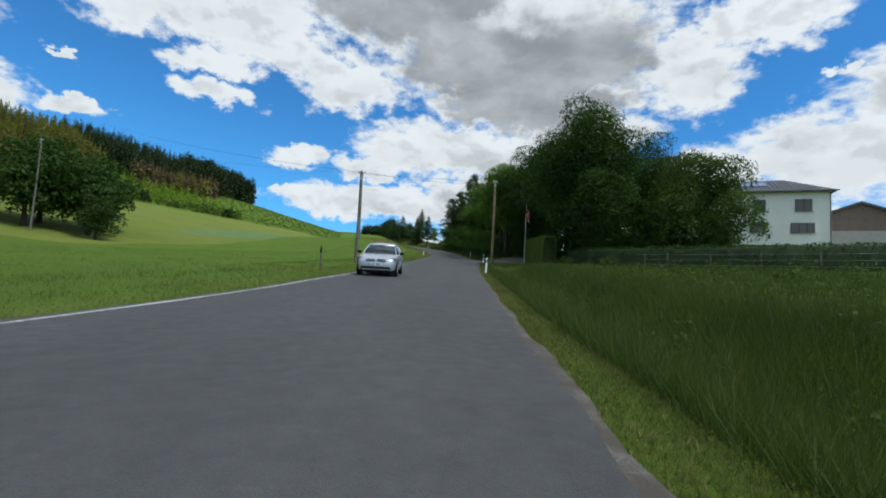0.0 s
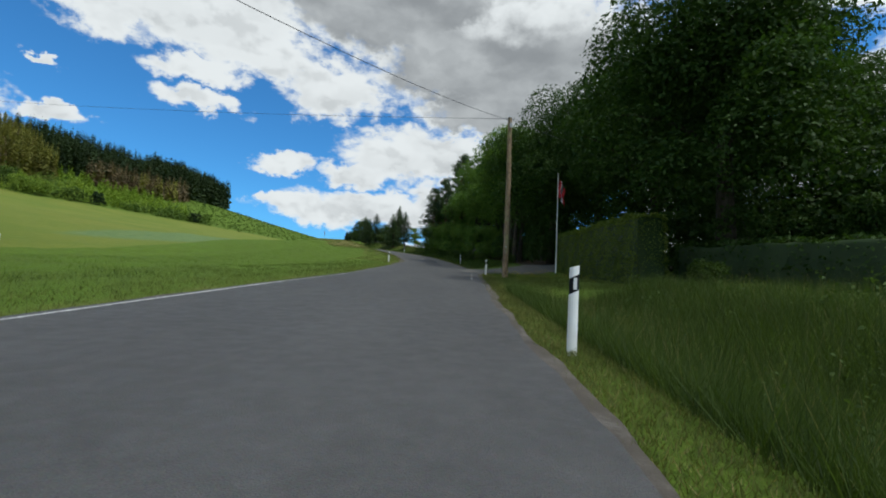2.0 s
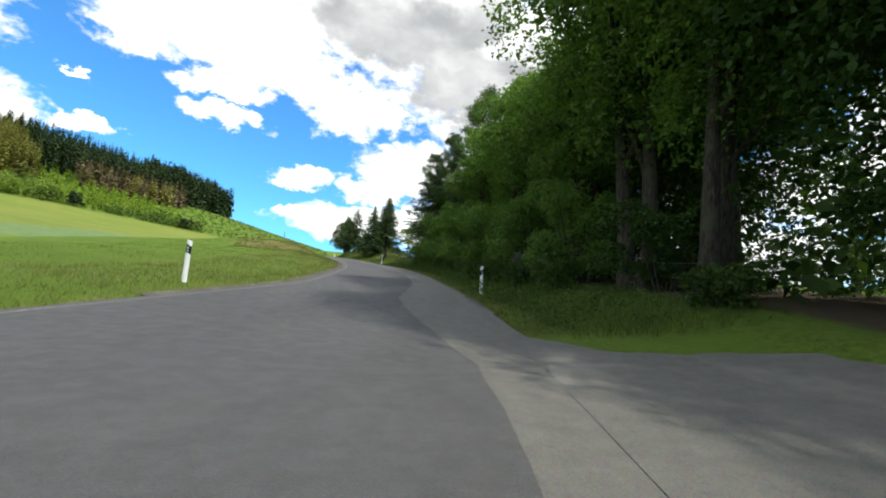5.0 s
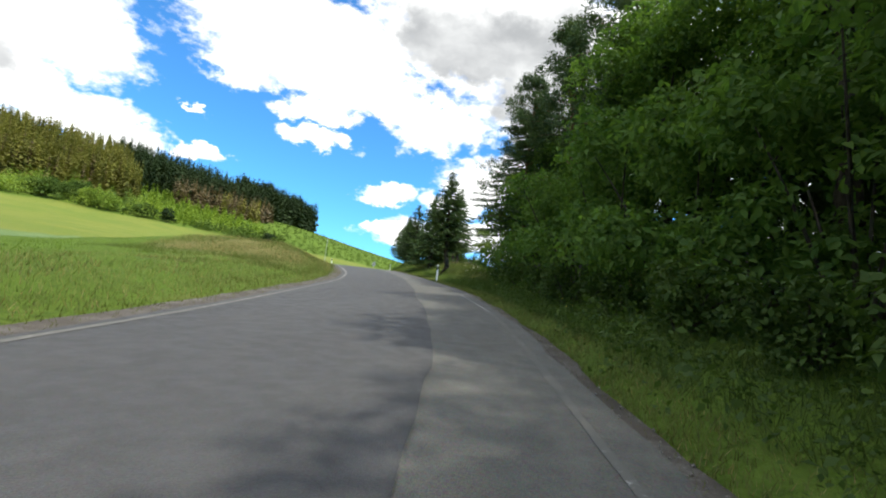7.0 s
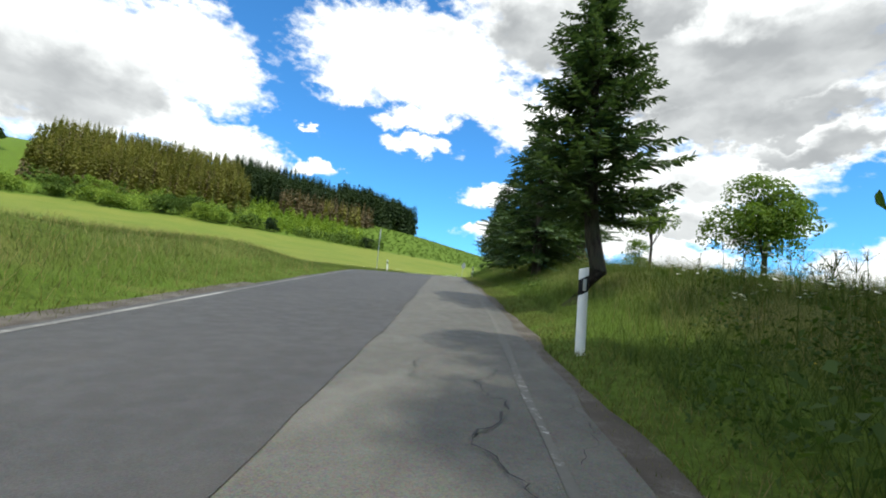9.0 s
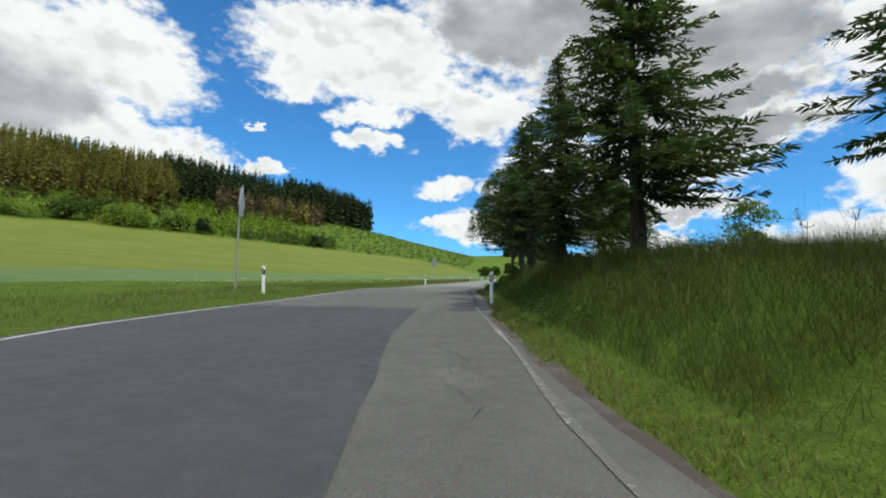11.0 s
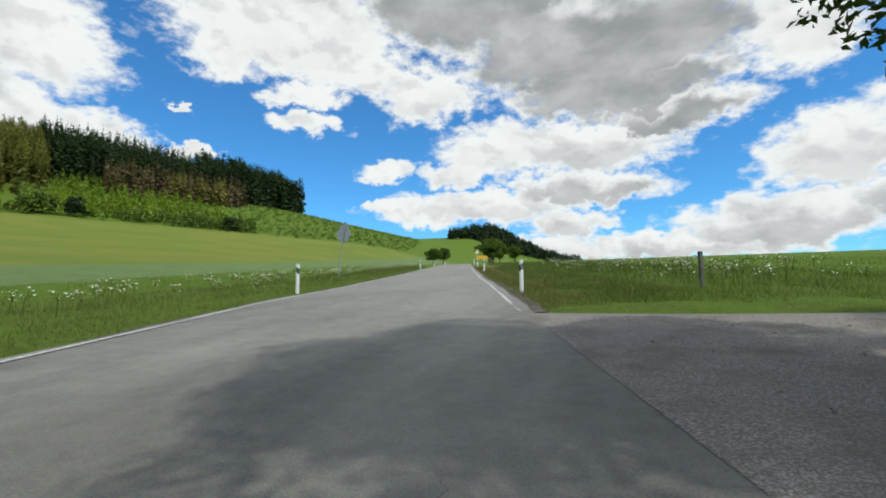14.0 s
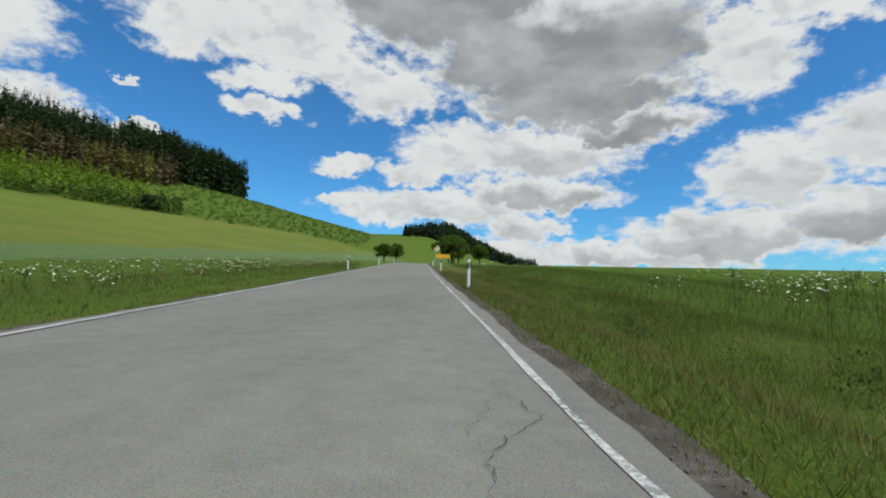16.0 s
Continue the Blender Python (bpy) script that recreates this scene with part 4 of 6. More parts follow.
# side road and gravel lay-by
def apron(name, s0, s1, reach, flare, mat, label, turn=0.0, near=None, power=3, inner=-0.05):
    near = flare if near is None else near
    rows = []
    for u in np.linspace(0, 1, 22) ** 1.5:
        lo, hi = s0 - near * (1 - u) ** power, s1 + flare * (1 - u) ** power
        half, mid = (hi - lo) / 2, (lo + hi) / 2 + turn * u * reach
        row = []
        for q in np.linspace(-1, 1, 9):
            s = mid + half * q * (1 + 0.04 * math.sin(9 * u + 3 * q))
            x, y, z = spot(s, float(right_edge(s)) + inner + reach * u)
            g = float(ground(x, y)[0])
            row.append((float(x), float(y), max(float(z) * (1 - min(1, 3 * u)) + g * min(1, 3 * u), g) + 0.035 - 0.03 * (u == 0) - (0.09 if abs(q) > 0.99 and u > 0.01 else 0.0)))
        rows.append(row)
    v = np.array(rows).reshape(-1, 3)
    i, j = np.meshgrid(np.arange(21), np.arange(8), indexing="ij")
    f = np.stack([i * 9 + j, i * 9 + j + 1, (i + 1) * 9 + j + 1, (i + 1) * 9 + j], -1).reshape(-1, 4)
    return structure(name, mesh_of(name, v, f, mat), label, "road")


apron("side_road", 61.0, 65.0, 26, 4.0, ASPHALT_OLD, "grey asphalt side road that turns off under the trees")
structure("tarmac_edge", mesh_of("tarmac_edge", *ribbon(146, 168.6, lambda s: right_edge(s) + 0.07 + wob(s, 3, 0.02), lambda s: right_edge(s) + 0.22 + 0.26 * np.clip((s - 156) / 7, 0, 1) + wob(s, 8, 0.03), 0.009, 0.4, 3), ASPHALT_NEW), "dark tarmac strip outside the edge line", "road")
apron("gravel_track", 171.0, 175.5, 30, 1.4, GRAVEL, "gravel track with loose stones meeting the road", -0.02, 4.6, 14, 0.1)


# cracks in the old asphalt
def crack(s0, o0, length, turn, seed, width=0.022):
    rs = np.random.default_rng(seed)
    n = int(length / 0.06)
    a = turn + 0.4 * np.sin(np.linspace(0, 6.283 * max(1, int(length / 1.6)), n) + seed) + rs.normal(0, 0.6, n)
    s, o = s0 + np.cumsum(0.06 * np.cos(a)), o0 + np.cumsum(0.06 * np.sin(a))
    wd = width * rs.uniform(0.25, 1.3, n) * (0.4 + 0.6 * np.sin(np.linspace(0.1, 3.0, n)))
    nx = -np.sin(a)
    rows = []
    for sg in (-0.5, 0.5):
        x, y, z = spot(s + sg * wd * nx, o + sg * wd * np.cos(a))
        rows.append(np.stack([x, y, z + 0.0155], 1))
    v = np.stack(rows, 1).reshape(-1, 3)
    k = np.arange(n - 1)[:, None] * 2
    return v, (k + np.array([[0, 1, 3, 2]]))


CRACKS = [
    (108.4, 0.50, 3.2, 0.03, 0.045), (110, -0.1, 3, 0.2, 0.02), (140.5, -0.1, 6.5, -0.04, 0.04), (141, 0.1, 2.2, 0.5, 0.03), (144.6, -0.35, 5, 0.1, 0.035), (147.2, -2.6, 2.7, 1.45, 0.02),
    (146.5, -4.8, 5, 0.35, 0.025), (150, -3.2, 6, 0.3, 0.03), (152.1, -1.66, 4.1, 0.04, 0.045), (153.05, -0.85, 1.5, 1.78, 0.04), (146.6, 0.36, 2.3, -0.14, 0.05), (147.85, -0.15, 0.5, 1.4, 0.03), (153.5, -3.2, 5, 0.22, 0.025), (157, -2.4, 4.5, 0.25, 0.025), (158, -4.6, 4, 0.2, 0.02),
    (161.5, -2.2, 2.5, 0.3, 0.015), (164.5, -3.0, 1.2, 1.2, 0.012), (174.5, -2.2, 4, 0.25, 0.018), (176, -0.2, 3.2, 1.4, 0.015), (178.5, -3.0, 5, 0.2, 0.022), (180.2, -1.6, 6, 0.15, 0.025),
    (180.8, 0.55, 7.5, 0.02, 0.035), (181.6, 0.4, 1.6, 1.2, 0.02), (183, 0.7, 5, 0.0, 0.025), (182.2, -2.8, 3.2, 1.3, 0.015), (184.8, -4.0, 4, 0.3, 0.015), (187.6, 0.1, 3.4, 0.05, 0.035), (188.4, 0.25, 1.3, 1.0, 0.03),
    (191.0, 0.30, 2.6, 0.04, 0.022), (198, 0.3, 3.5, 0.05, 0.02), (168, -1.0, 2.2, 0.4, 0.012), (136, 0.2, 4, 0.02, 0.03),
]
v, f = joined([crack(s, o, ln, tn, 40 + k, wd * 0.36) for k, (s, o, ln, tn, wd) in enumerate(CRACKS)] + [crack(s + 0.6, o + 0.12, ln * 0.6, tn + 0.15, 90 + k, wd * 0.18) for k, (s, o, ln, tn, wd) in enumerate(CRACKS)])
tagged(new("asphalt_cracks", mesh_of("asphalt_cracks", v, f, TAR)), "branching dark cracks in the old asphalt", "crack", "", "stuff")


# ---- woods on the hill ----
def inside(x, y, poly):
    poly = np.array(poly, float)
    hit_ = np.zeros(len(x), bool)
    for (x1, y1), (x2, y2) in zip(poly, np.roll(poly, -1, 0)):
        c = ((y1 > y) != (y2 > y)) & (x < (x2 - x1) * (y - y1) / (y2 - y1 + 1e-9) + x1)
        hit_ ^= c
    return hit_


def area_points(poly, count, gap, seed):
    rs = np.random.default_rng(seed)
    p = np.array(poly, float)
    lo, hi = p.min(0), p.max(0)
    cells, keep = set(), []
    xs, ys = rs.uniform(lo[0], hi[0], count), rs.uniform(lo[1], hi[1], count)
    ok = inside(xs, ys, poly)
    for x, y in zip(xs[ok], ys[ok]):
        c = (int(x // gap), int(y // gap))
        if c in cells:
            continue
        cells.add(c)
        keep.append((x, y))
    return np.array(keep), rs


def conifers(poly, count, gap, height, slender, seed, mat, name, label, sprays=80, blunt=0.7, spread=(0.85, 1.12)):
    """A stand of far conifers: each a crown of ragged drooping sprays round its stem."""
    p, rs = area_points(poly, count, gap, seed)
    n = len(p)
    z = ground(p[:, 0], p[:, 1])
    h = height * rs.uniform(*spread, n) * (1 + 0.10 * np.sin(p[:, 0] * 0.21 + 1.3 * np.sin(p[:, 1] * 0.13)))
    w_ = h * slender * rs.uniform(0.8, 1.25, n)
    q = rs.random((n, sprays)) ** 1.05 * 0.93
    reach = w_[:, None] * (1 - q) ** blunt * rs.uniform(0.55, 1.0, (n, sprays)) + 0.25
    a = rs.uniform(0, 2 * np.pi, (n, sprays))
    out = np.stack([np.cos(a), np.sin(a), rs.uniform(-0.9, 0.1, (n, sprays))], -1)
    # the last spray of each is its upright leader
    out[:, -1] = (0, 0, 1)
    q[:, -1] = 0.92
    reach[:, -1] = 0.04 * h
    side = np.stack([-np.sin(a), np.cos(a), rs.normal(0, 0.5, (n, sprays))], -1)
    base = np.stack([p[:, 0], p[:, 1], z], -1)[:, None] + np.array([0, 0, 1.0]) * (h[:, None] * (0.06 + 0.9 * q))[..., None]
    wide = reach * 0.34
    wide[:, -1] *= 0.5
    tip, mid = base + out * reach[..., None], base + out * (0.6 * reach)[..., None]
    v = np.stack([base, mid + side * wide[..., None], tip, mid - side * wide[..., None]], 2).reshape(-1, 3)
    return stuff(name, mesh_of(name, v, np.arange(len(v)).reshape(-1, 4), mat), label, "forest")


def bushes(poly, count, gap, size, seed, mat, name, label, leaves=60, tall=0.8, leaf=0.39):
    """A far thicket: bushes of loose leaf clumps."""
    p, rs = area_points(poly, count, gap, seed)
    n = len(p)
    z = ground(p[:, 0], p[:, 1])
    r = size * rs.uniform(0.5, 1.3, n)
    d = unit(rs.normal(0, 1, (n, leaves, 3)))
    d[..., 2] = np.abs(d[..., 2])
    q = rs.uniform(0.55, 1.0, (n, leaves, 1)) * (1 + 0.25 * np.sin(4 * d[..., :1] + 5 * d[..., 1:2] + np.arange(n)[:, None, None]))
    c = np.stack([p[:, 0], p[:, 1], z], -1)[:, None] + d * q * r[:, None, None] * np.array([1, 1, 2 * tall])
    ls = (r[:, None] * leaf * rs.uniform(0.7, 1.3, (n, leaves))).ravel()
    v, f = leaf_arrays(c.reshape(-1, 3), d.reshape(-1, 3), ls, 1.0, 0.62, rs)
    return stuff(name, mesh_of(name, v, f, mat), label, "thicket")


def slope(nodes):
    """Places on the hillside from the way up the slope and the way along it."""
    return [(-0.848 * u + 0.531 * v_, 0.531 * u + 0.848 * v_) for u, v_ in nodes]


FRONT = slope([(392, 30), (388, 60), (394, 100), (390, 140), (404, 147), (440, 148), (505, 150), (515, 90), (500, 28), (440, 26)])
conifers(FRONT, 16000, 4.9, 25, 0.115, 3, FAR_OLIVE, "larch_wood", "olive and brownish conifer wood on the hillside", 170, 0.7, (0.92, 1.06))
conifers(FRONT, 800, 9.0, 21, 0.13, 4, FAR_BROWN, "dying_conifers", "brown dying conifers scattered in the hillside wood")
conifers(slope([(384, 30), (382, 70), (388, 70), (392, 30)]) , 60, 5.0, 11, 0.2, 61, FAR_BROWN, "brown_wood_edge", "brownish trees at the foot of the hillside wood")
BACK = slope([(428, 152), (432, 200), (446, 240), (462, 280), (474, 312), (486, 326), (510, 330), (530, 300), (535, 150), (470, 148)])
conifers(BACK, 20000, 4.6, 28, 0.12, 5, FAR_SPRUCE, "spruce_wood", "dark green spruce wood on the hilltop", 130, 0.75)
conifers(slope([(446, 236), (474, 312), (486, 328), (512, 332), (514, 300), (480, 236)]), 3000, 3.8, 33, 0.13, 62, FAR_SPRUCE, "tall_spruces", "tall dark spruces at the end of the wood", 130, 0.55, (0.92, 1.05))
conifers(slope([(412, 172), (414, 215), (430, 250), (444, 262), (452, 245), (434, 200), (430, 172)]), 1500, 4.6, 20, 0.15, 6, FAR_BROWN, "bare_conifers", "bare brown trees at the edge of the spruce wood", 60)
conifers(slope([(414, 205), (422, 240), (438, 240), (428, 205)]), 120, 5.0, 19, 0.17, 63, FAR_OLIVE, "yellowing_conifers", "yellowish conifers among the bare brown trees")
YOUNG = slope([(352, 150), (358, 205), (372, 222), (410, 218), (424, 180), (420, 152), (396, 148)])
conifers(YOUNG, 2600, 4.6, 9.0, 0.22, 7, FAR_LIME, "young_spruces", "bright green young conifers on the slope", 60, 0.8, (0.75, 1.2))
bushes(slope([(346, 168), (346, 225), (362, 232), (366, 210), (358, 168)]), 240, 6.0, 4.4, 12, FAR_BUSH, "slope_bushes", "dark green bushes among the young conifers", 110, 0.8, 0.28)
bushes(slope([(346, 40), (346, 142), (388, 145), (390, 40)]), 220, 16.0, 7.2, 8, FAR_LEAF, "slope_thicket", "bright green rounded bushes on the slope below the wood", 520, 0.62, 0.11)
bushes(slope([(350, 20), (350, 142), (384, 142), (386, 20)]), 90, 19.0, 7.0, 13, FAR_BUSH, "wood_edge_bushes", "darker round bushes before the hillside wood", 260, 0.65, 0.17)
bushes(slope([(341, -60), (341, 320), (346, 320), (346, -60)]), 900, 3.4, 1.2, 9, FAR_BUSH, "hill_bushes", "low green bushes along the top of the field", 50)
bushes(slope([(346, -120), (346, 38), (392, 30), (400, -120)]), 400, 13.0, 5.6, 10, FAR_LEAF, "hill_thicket", "light green thicket below the hillside wood", 320, 0.6, 0.14)
bushes(slope([(350, 226), (350, 330), (430, 420), (474, 345), (474, 322), (450, 262), (420, 240), (380, 226)]), 3600, 4.6, 1.5, 11, FAR_BUSH, "slope_scrub", "low green scrub on the falling ridge", 60, 0.5, 0.3)
for nm, seed, u, v_, hh, rr, mt, lb in (("dark_bush", 71, 349, 152, 9.5, 4.6, FAR_SPRUCE, "dark dense conifer bush at the top of the field"), ("dark_bush", 72, 349, 214, 8.0, 5.0, FAR_SPRUCE, "dark broad bush at the end of the young conifers"), ("pale_bush", 73, 356, 226, 9.0, 5.0, FAR_BUSH, "pale grey-green bush on the slope")):
    far_bush = shrub(nm, hh, rr, 1500, 0.95, seed, mt, lb)
    (bx, by), = slope([(u, v_)])
    far_bush.matrix_world = pose(bx, by, float(ground(bx, by)[0]) - 0.2)
for k, (u, v_, hh, rr) in enumerate(((352, 30, 8, 9), (356, 52, 10, 10), (350, 72, 8.5, 11), (354, 96, 10, 9), (350, 118, 9, 12), (352, 138, 8, 8), (364, 64, 13, 9), (362, 108, 12, 10), (352, -10, 8, 9), (354, -40, 9, 10))):
    far_bush = shrub("round_bush", hh, rr, 3400, 1.0, 80 + k, (FAR_LEAF, FAR_BUSH)[k % 2], ("bright green", "dull green")[k % 2] + " rounded thicket at the top of the field")
    (bx, by), = slope([(u, v_)])
    far_bush.matrix_world = pose(bx, by, float(ground(bx, by)[0]) - 0.2)
lone = broad_tree("hill_tree", 15.0, 4.0, 1800, 0.9, 74, LEAF_DARK, "lone dark tree beside the hillside wood", lobes_n=24, low=0.25, thick=0.3)
(bx, by), = slope([(440, 8)])
lone.matrix_world = pose(bx, by, float(ground(bx, by)[0]) - 0.2)

# ---- marker posts ----
def section(z, tilt, scale=1.0):
    pts = []
    for k in range(14):
        a = 2 * math.pi * k / 14
        x, y = math.cos(a) * 0.060, math.sin(a) * 0.052
        if y > 0:
            y *= 0.55
        pts.append((x * scale, y * scale, z + tilt * x))
    return pts


def prism(levels):
    rings = [np.array(section(*l)) for l in levels]
    n = len(rings[0])
    v = np.vstack(rings)
    f = []
    bm = bmesh.new()
    vs = [bm.verts.new(p) for p in v]
    for i in range(len(rings) - 1):
        for k in range(n):
            bm.faces.new((vs[i * n + k], vs[i * n + (k + 1) % n], vs[(i + 1) * n + (k + 1) % n], vs[(i + 1) * n + k]))
    bm.faces.new(vs[:n][::-1])
    bm.faces.new(vs[-n:])
    return bm


def marker_post(hand):
    tilt = 0.55 * hand
    p = thing("marker_post", 0, 0, 0, "white plastic roadside marker post with a slanting black band", "marker post", "roadside marker posts")
    part("post_body", bm_mesh("post_body", prism([(-0.25, 0, 1.03), (0.0, 0, 1.03), (0.69, tilt, 1.0)]), WHITE_PLASTIC), p)
    part("black_band", bm_mesh("black_band", prism([(0.69, tilt, 0.995), (0.885, tilt, 0.995)]), BLACK_PLASTIC), p, "black band")
    part("post_head", bm_mesh("post_head", prism([(0.885, tilt, 1.0), (0.985, 0.25 * hand, 1.0), (1.0, 0.25 * hand, 0.93)]), WHITE_PLASTIC), p)
    if hand > 0:
        part("reflector", bm_mesh("reflector", box(0.042, 0.008, 0.145, (0, -0.055, 0.718), 0.002), REFLECTOR), p, "upright clear reflector")
    else:
        for z in (0.745, 0.815):
            bm = bmesh.new()
            bmesh.ops.create_cone(bm, cap_ends=True, segments=14, radius1=0.024, radius2=0.022, depth=0.010)
            bmesh.ops.transform(bm, matrix=pose(0, -0.056, z, 90, 0, 0), verts=bm.verts)
            part("reflector", bm_mesh("reflector", bm, REFLECTOR), p, "round clear reflector")
    return p


POSTS_RIGHT = [(30.9, 1.5), (56.5, 1.9), (77.9, 2.07), (112.3, 1.62), (148.0, 1.25), (181.8, 1.85), (206, 2.05), (229, 2.3), (255, 2.5)]
POSTS_LEFT = [(31.5, -6.3), (72.5, -5.9), (149.6, -6.85), (183.1, -5.6), (224, -4.75), (252, -4.8), (285, -4.8)]
for hand, spots_ in ((1, POSTS_RIGHT), (-1, POSTS_LEFT)):
    first = marker_post(hand)
    for k, (s, off) in enumerate(spots_):
        lean = ((k * 37) % 5 - 2) * 0.9
        ob = first if k == 0 else copy_thing(first, Matrix())
        x, y, _ = spot(s, off)
        ob.matrix_world = pose(float(x), float(y), float(ground(x, y)[0]), lean, -0.7 * lean, heading(s))


# ---- utility poles and wires ----
def wood_pole(x, y, top, radius, label, cross=True, mat=POLE_WOOD):
    z = float(ground(x, y)[0])
    h = top - z
    p = thing("utility_pole", x, y, z, label, "utility pole", "utility poles")
    u = np.linspace(0, 1, 9)
    v, f = tube_arrays(np.stack([0.03 * np.sin(4 * u), 0 * u, -0.4 + (h + 0.4) * u], 1), radius * (1.12 - 0.32 * u), 14)
    part("shaft", mesh_of("shaft", v, f, mat, False), p)
    cap = bmesh.new()
    bmesh.ops.create_cone(cap, cap_ends=True, segments=14, radius1=radius * 0.95, radius2=radius * 0.15, depth=0.14)
    bmesh.ops.translate(cap, vec=(0.03 * math.sin(4), 0, h + 0.06), verts=cap.verts)
    part("pole_cap", bm_mesh("pole_cap", cap, ZINC), p, "zinc cap")
    if cross:
        part("bracket", bm_mesh("bracket", box(0.5, 0.05, 0.06, (0, 0, h - 0.12), 0.01), ZINC), p, "steel bracket")
        for sx in (-0.23, 0.23):
            ins = bmesh.new()
            bmesh.ops.create_cone(ins, cap_ends=True, segments=12, radius1=0.045, radius2=0.03, depth=0.12)
            bmesh.ops.translate(ins, vec=(sx, 0, h), verts=ins.verts)
            part("insulator", bm_mesh("insulator", ins, CERAMIC), p, "pale ceramic insulator")
        part("clamp_box", bm_mesh("clamp_box", box(0.14, 0.12, 0.24, (0.02, -radius - 0.04, h - 0.62), 0.015), ZINC), p, "grey clamp box")
    part("tag", bm_mesh("tag", box(0.05, 0.006, 0.08, (0, -radius * 1.05, 1.7), 0.001), ZINC), p, "small metal tag")
    return p


wood_pole(-3.5, 29.93, 8.35, 0.125, "weathered wooden utility pole with ceramic insulators at the field", mat=POLE_GREY)
wood_pole(7.05, 49.7, 12.75, 0.145, "tall light brown wooden utility pole beside a hedge")
wood_pole(-60.0, 66.0, 19.5, 0.13, "distant utility pole before dark trees", mat=POLE_GREY)


def wire(a, b, sag, label="thin dark overhead wire"):
    u = np.linspace(0, 1, 25)[:, None]
    p = np.array(a) * (1 - u) + np.array(b) * u - np.array([0, 0, sag]) * 4 * u * (1 - u)
    v, f = tube_arrays(p, np.full(25, 0.011), 5)
    tagged(new("overhead_wire", mesh_of("overhead_wire", v, f, WIRE, False)), label, "wire", "overhead wires")


wire((-3.3, 29.93, 8.3), (7.05, 49.7, 12.6), 0.35)
wire((-60, 66, 19.3), (7.05, 49.7, 12.7), 0.7)
wire((-3.7, 29.93, 8.3), (-45, 61.8, 20.5), 0.5)
wire((7.2, 49.7, 12.6), (24, 56, 10.5), 0.3)


# ---- road signs ----
def back_of_sign(s, off, height, kinds, yaw, tilt):
    x, y, _ = spot(s, off)
    z = float(ground(x, y)[0])
    p = thing("road_sign", float(x), float(y), z, "grey back of a triangular road sign on a leaning steel post", "road sign", "road signs")
    p.matrix_world = pose(float(x), float(y), z, 0, tilt, heading(s) + yaw)
    v, f = tube_arrays(np.array([(0, 0, -0.3), (0, 0, height * 0.5), (0, 0, height)]), np.full(3, 0.032), 12)
    part("sign_post", mesh_of("sign_post", v, f, ZINC, False), p)
    bm = bmesh.new()
    tri = []
    for k in range(3):
        a = math.pi / 2 + k * 2 * math.pi / 3
        for da in (-0.10, 0.0, 0.10):
            rr = 0.52 - 0.03 * abs(da) * 10
            tri.append((rr * math.cos(a + da), 0.045, height - 0.42 + rr * math.sin(a + da)))
    lo = [bm.verts.new(q) for q in tri]
    hi = [bm.verts.new((q[0], q[1] + 0.025, q[2])) for q in tri]
    bm.faces.new(lo)
    bm.faces.new(hi[::-1])
    for k in range(9):
        bm.faces.new((lo[k], lo[(k + 1) % 9], hi[(k + 1) % 9], hi[k]))
    part("sign_panel", bm_mesh("sign_panel", bm, SIGN_BACK), p, "triangular panel, grey at the back")
    part("plate", bm_mesh("plate", box(0.6, 0.022, 0.34, (0, 0.056, height - 1.04), 0.008), SIGN_BACK), p, "small grey plate below")
    for zz in (height - 0.62, height - 0.28, height - 0.85):
        part("bracket", bm_mesh("bracket", box(0.16, 0.04, 0.03, (0, 0.02, zz), 0.005), ZINC), p)


back_of_sign(149.4, -7.8, 3.75, 2, -76, 2.0)
back_of_sign(193.5, -6.85, 3.1, 2, -6, 7.0)

# small dark post in the meadow's edge
x, y, _ = spot(21.5, -6.55)
p = thing("meadow_post", float(x), float(y), float(ground(x, y)[0]), "dark weathered post with a small black plate in the verge", "post")
part("stake", bm_mesh("stake", box(0.07, 0.06, 1.15, (0, 0, -0.1), 0.012), OLD_WOOD), p)
part("plate", bm_mesh("plate", box(0.09, 0.02, 0.2, (0, -0.045, 0.8), 0.004), BLACK_PLASTIC), p, "small black plate")
part("knob", bm_mesh("knob", box(0.10, 0.09, 0.05, (0, 0, 1.05), 0.012), OLD_WOOD), p)

# far works sign and boards by the road
x, y, _ = spot(262, 4.2)
z = float(ground(x, y)[0])
p = thing("direction_sign", float(x), float(y), z, "yellow direction board on two posts beside the far road", "road sign", "", heading(262))
for sx in (-0.7, 0.7):
    part("sign_post", bm_mesh("sign_post", box(0.07, 0.07, 2.2, (sx, 0, -0.2), 0.01), ZINC), p)
part("board", bm_mesh("board", box(2.2, 0.04, 0.62, (0, -0.06, 1.25), 0.01), SIGN_YELLOW), p, "plain yellow board")
x, y, _ = spot(258, 2.9)
z = float(ground(x, y)[0])
p = thing("priority_sign", float(x), float(y), z, "white and yellow diamond sign on a thin post", "road sign", "", heading(258))
part("sign_post", bm_mesh("sign_post", box(0.06, 0.06, 2.6, (0, 0, -0.2), 0.01), ZINC), p)
part("sign_panel", bm_mesh("sign_panel", box(0.62, 0.03, 0.62, (0, 0, 0), 0.01, pose(0, 0, 0, 0, 45, 0)), SIGN_WHITE), p, "white diamond", Matrix.Translation((-0.0, -0.05, 2.2)))
part("sign_centre", bm_mesh("sign_centre", box(0.40, 0.032, 0.40, (0, 0, 0), 0.01, pose(0, 0, 0, 0, 45, 0)), SIGN_YELLOW), p, "yellow centre", Matrix.Translation((-0.0, -0.06, 2.36)))


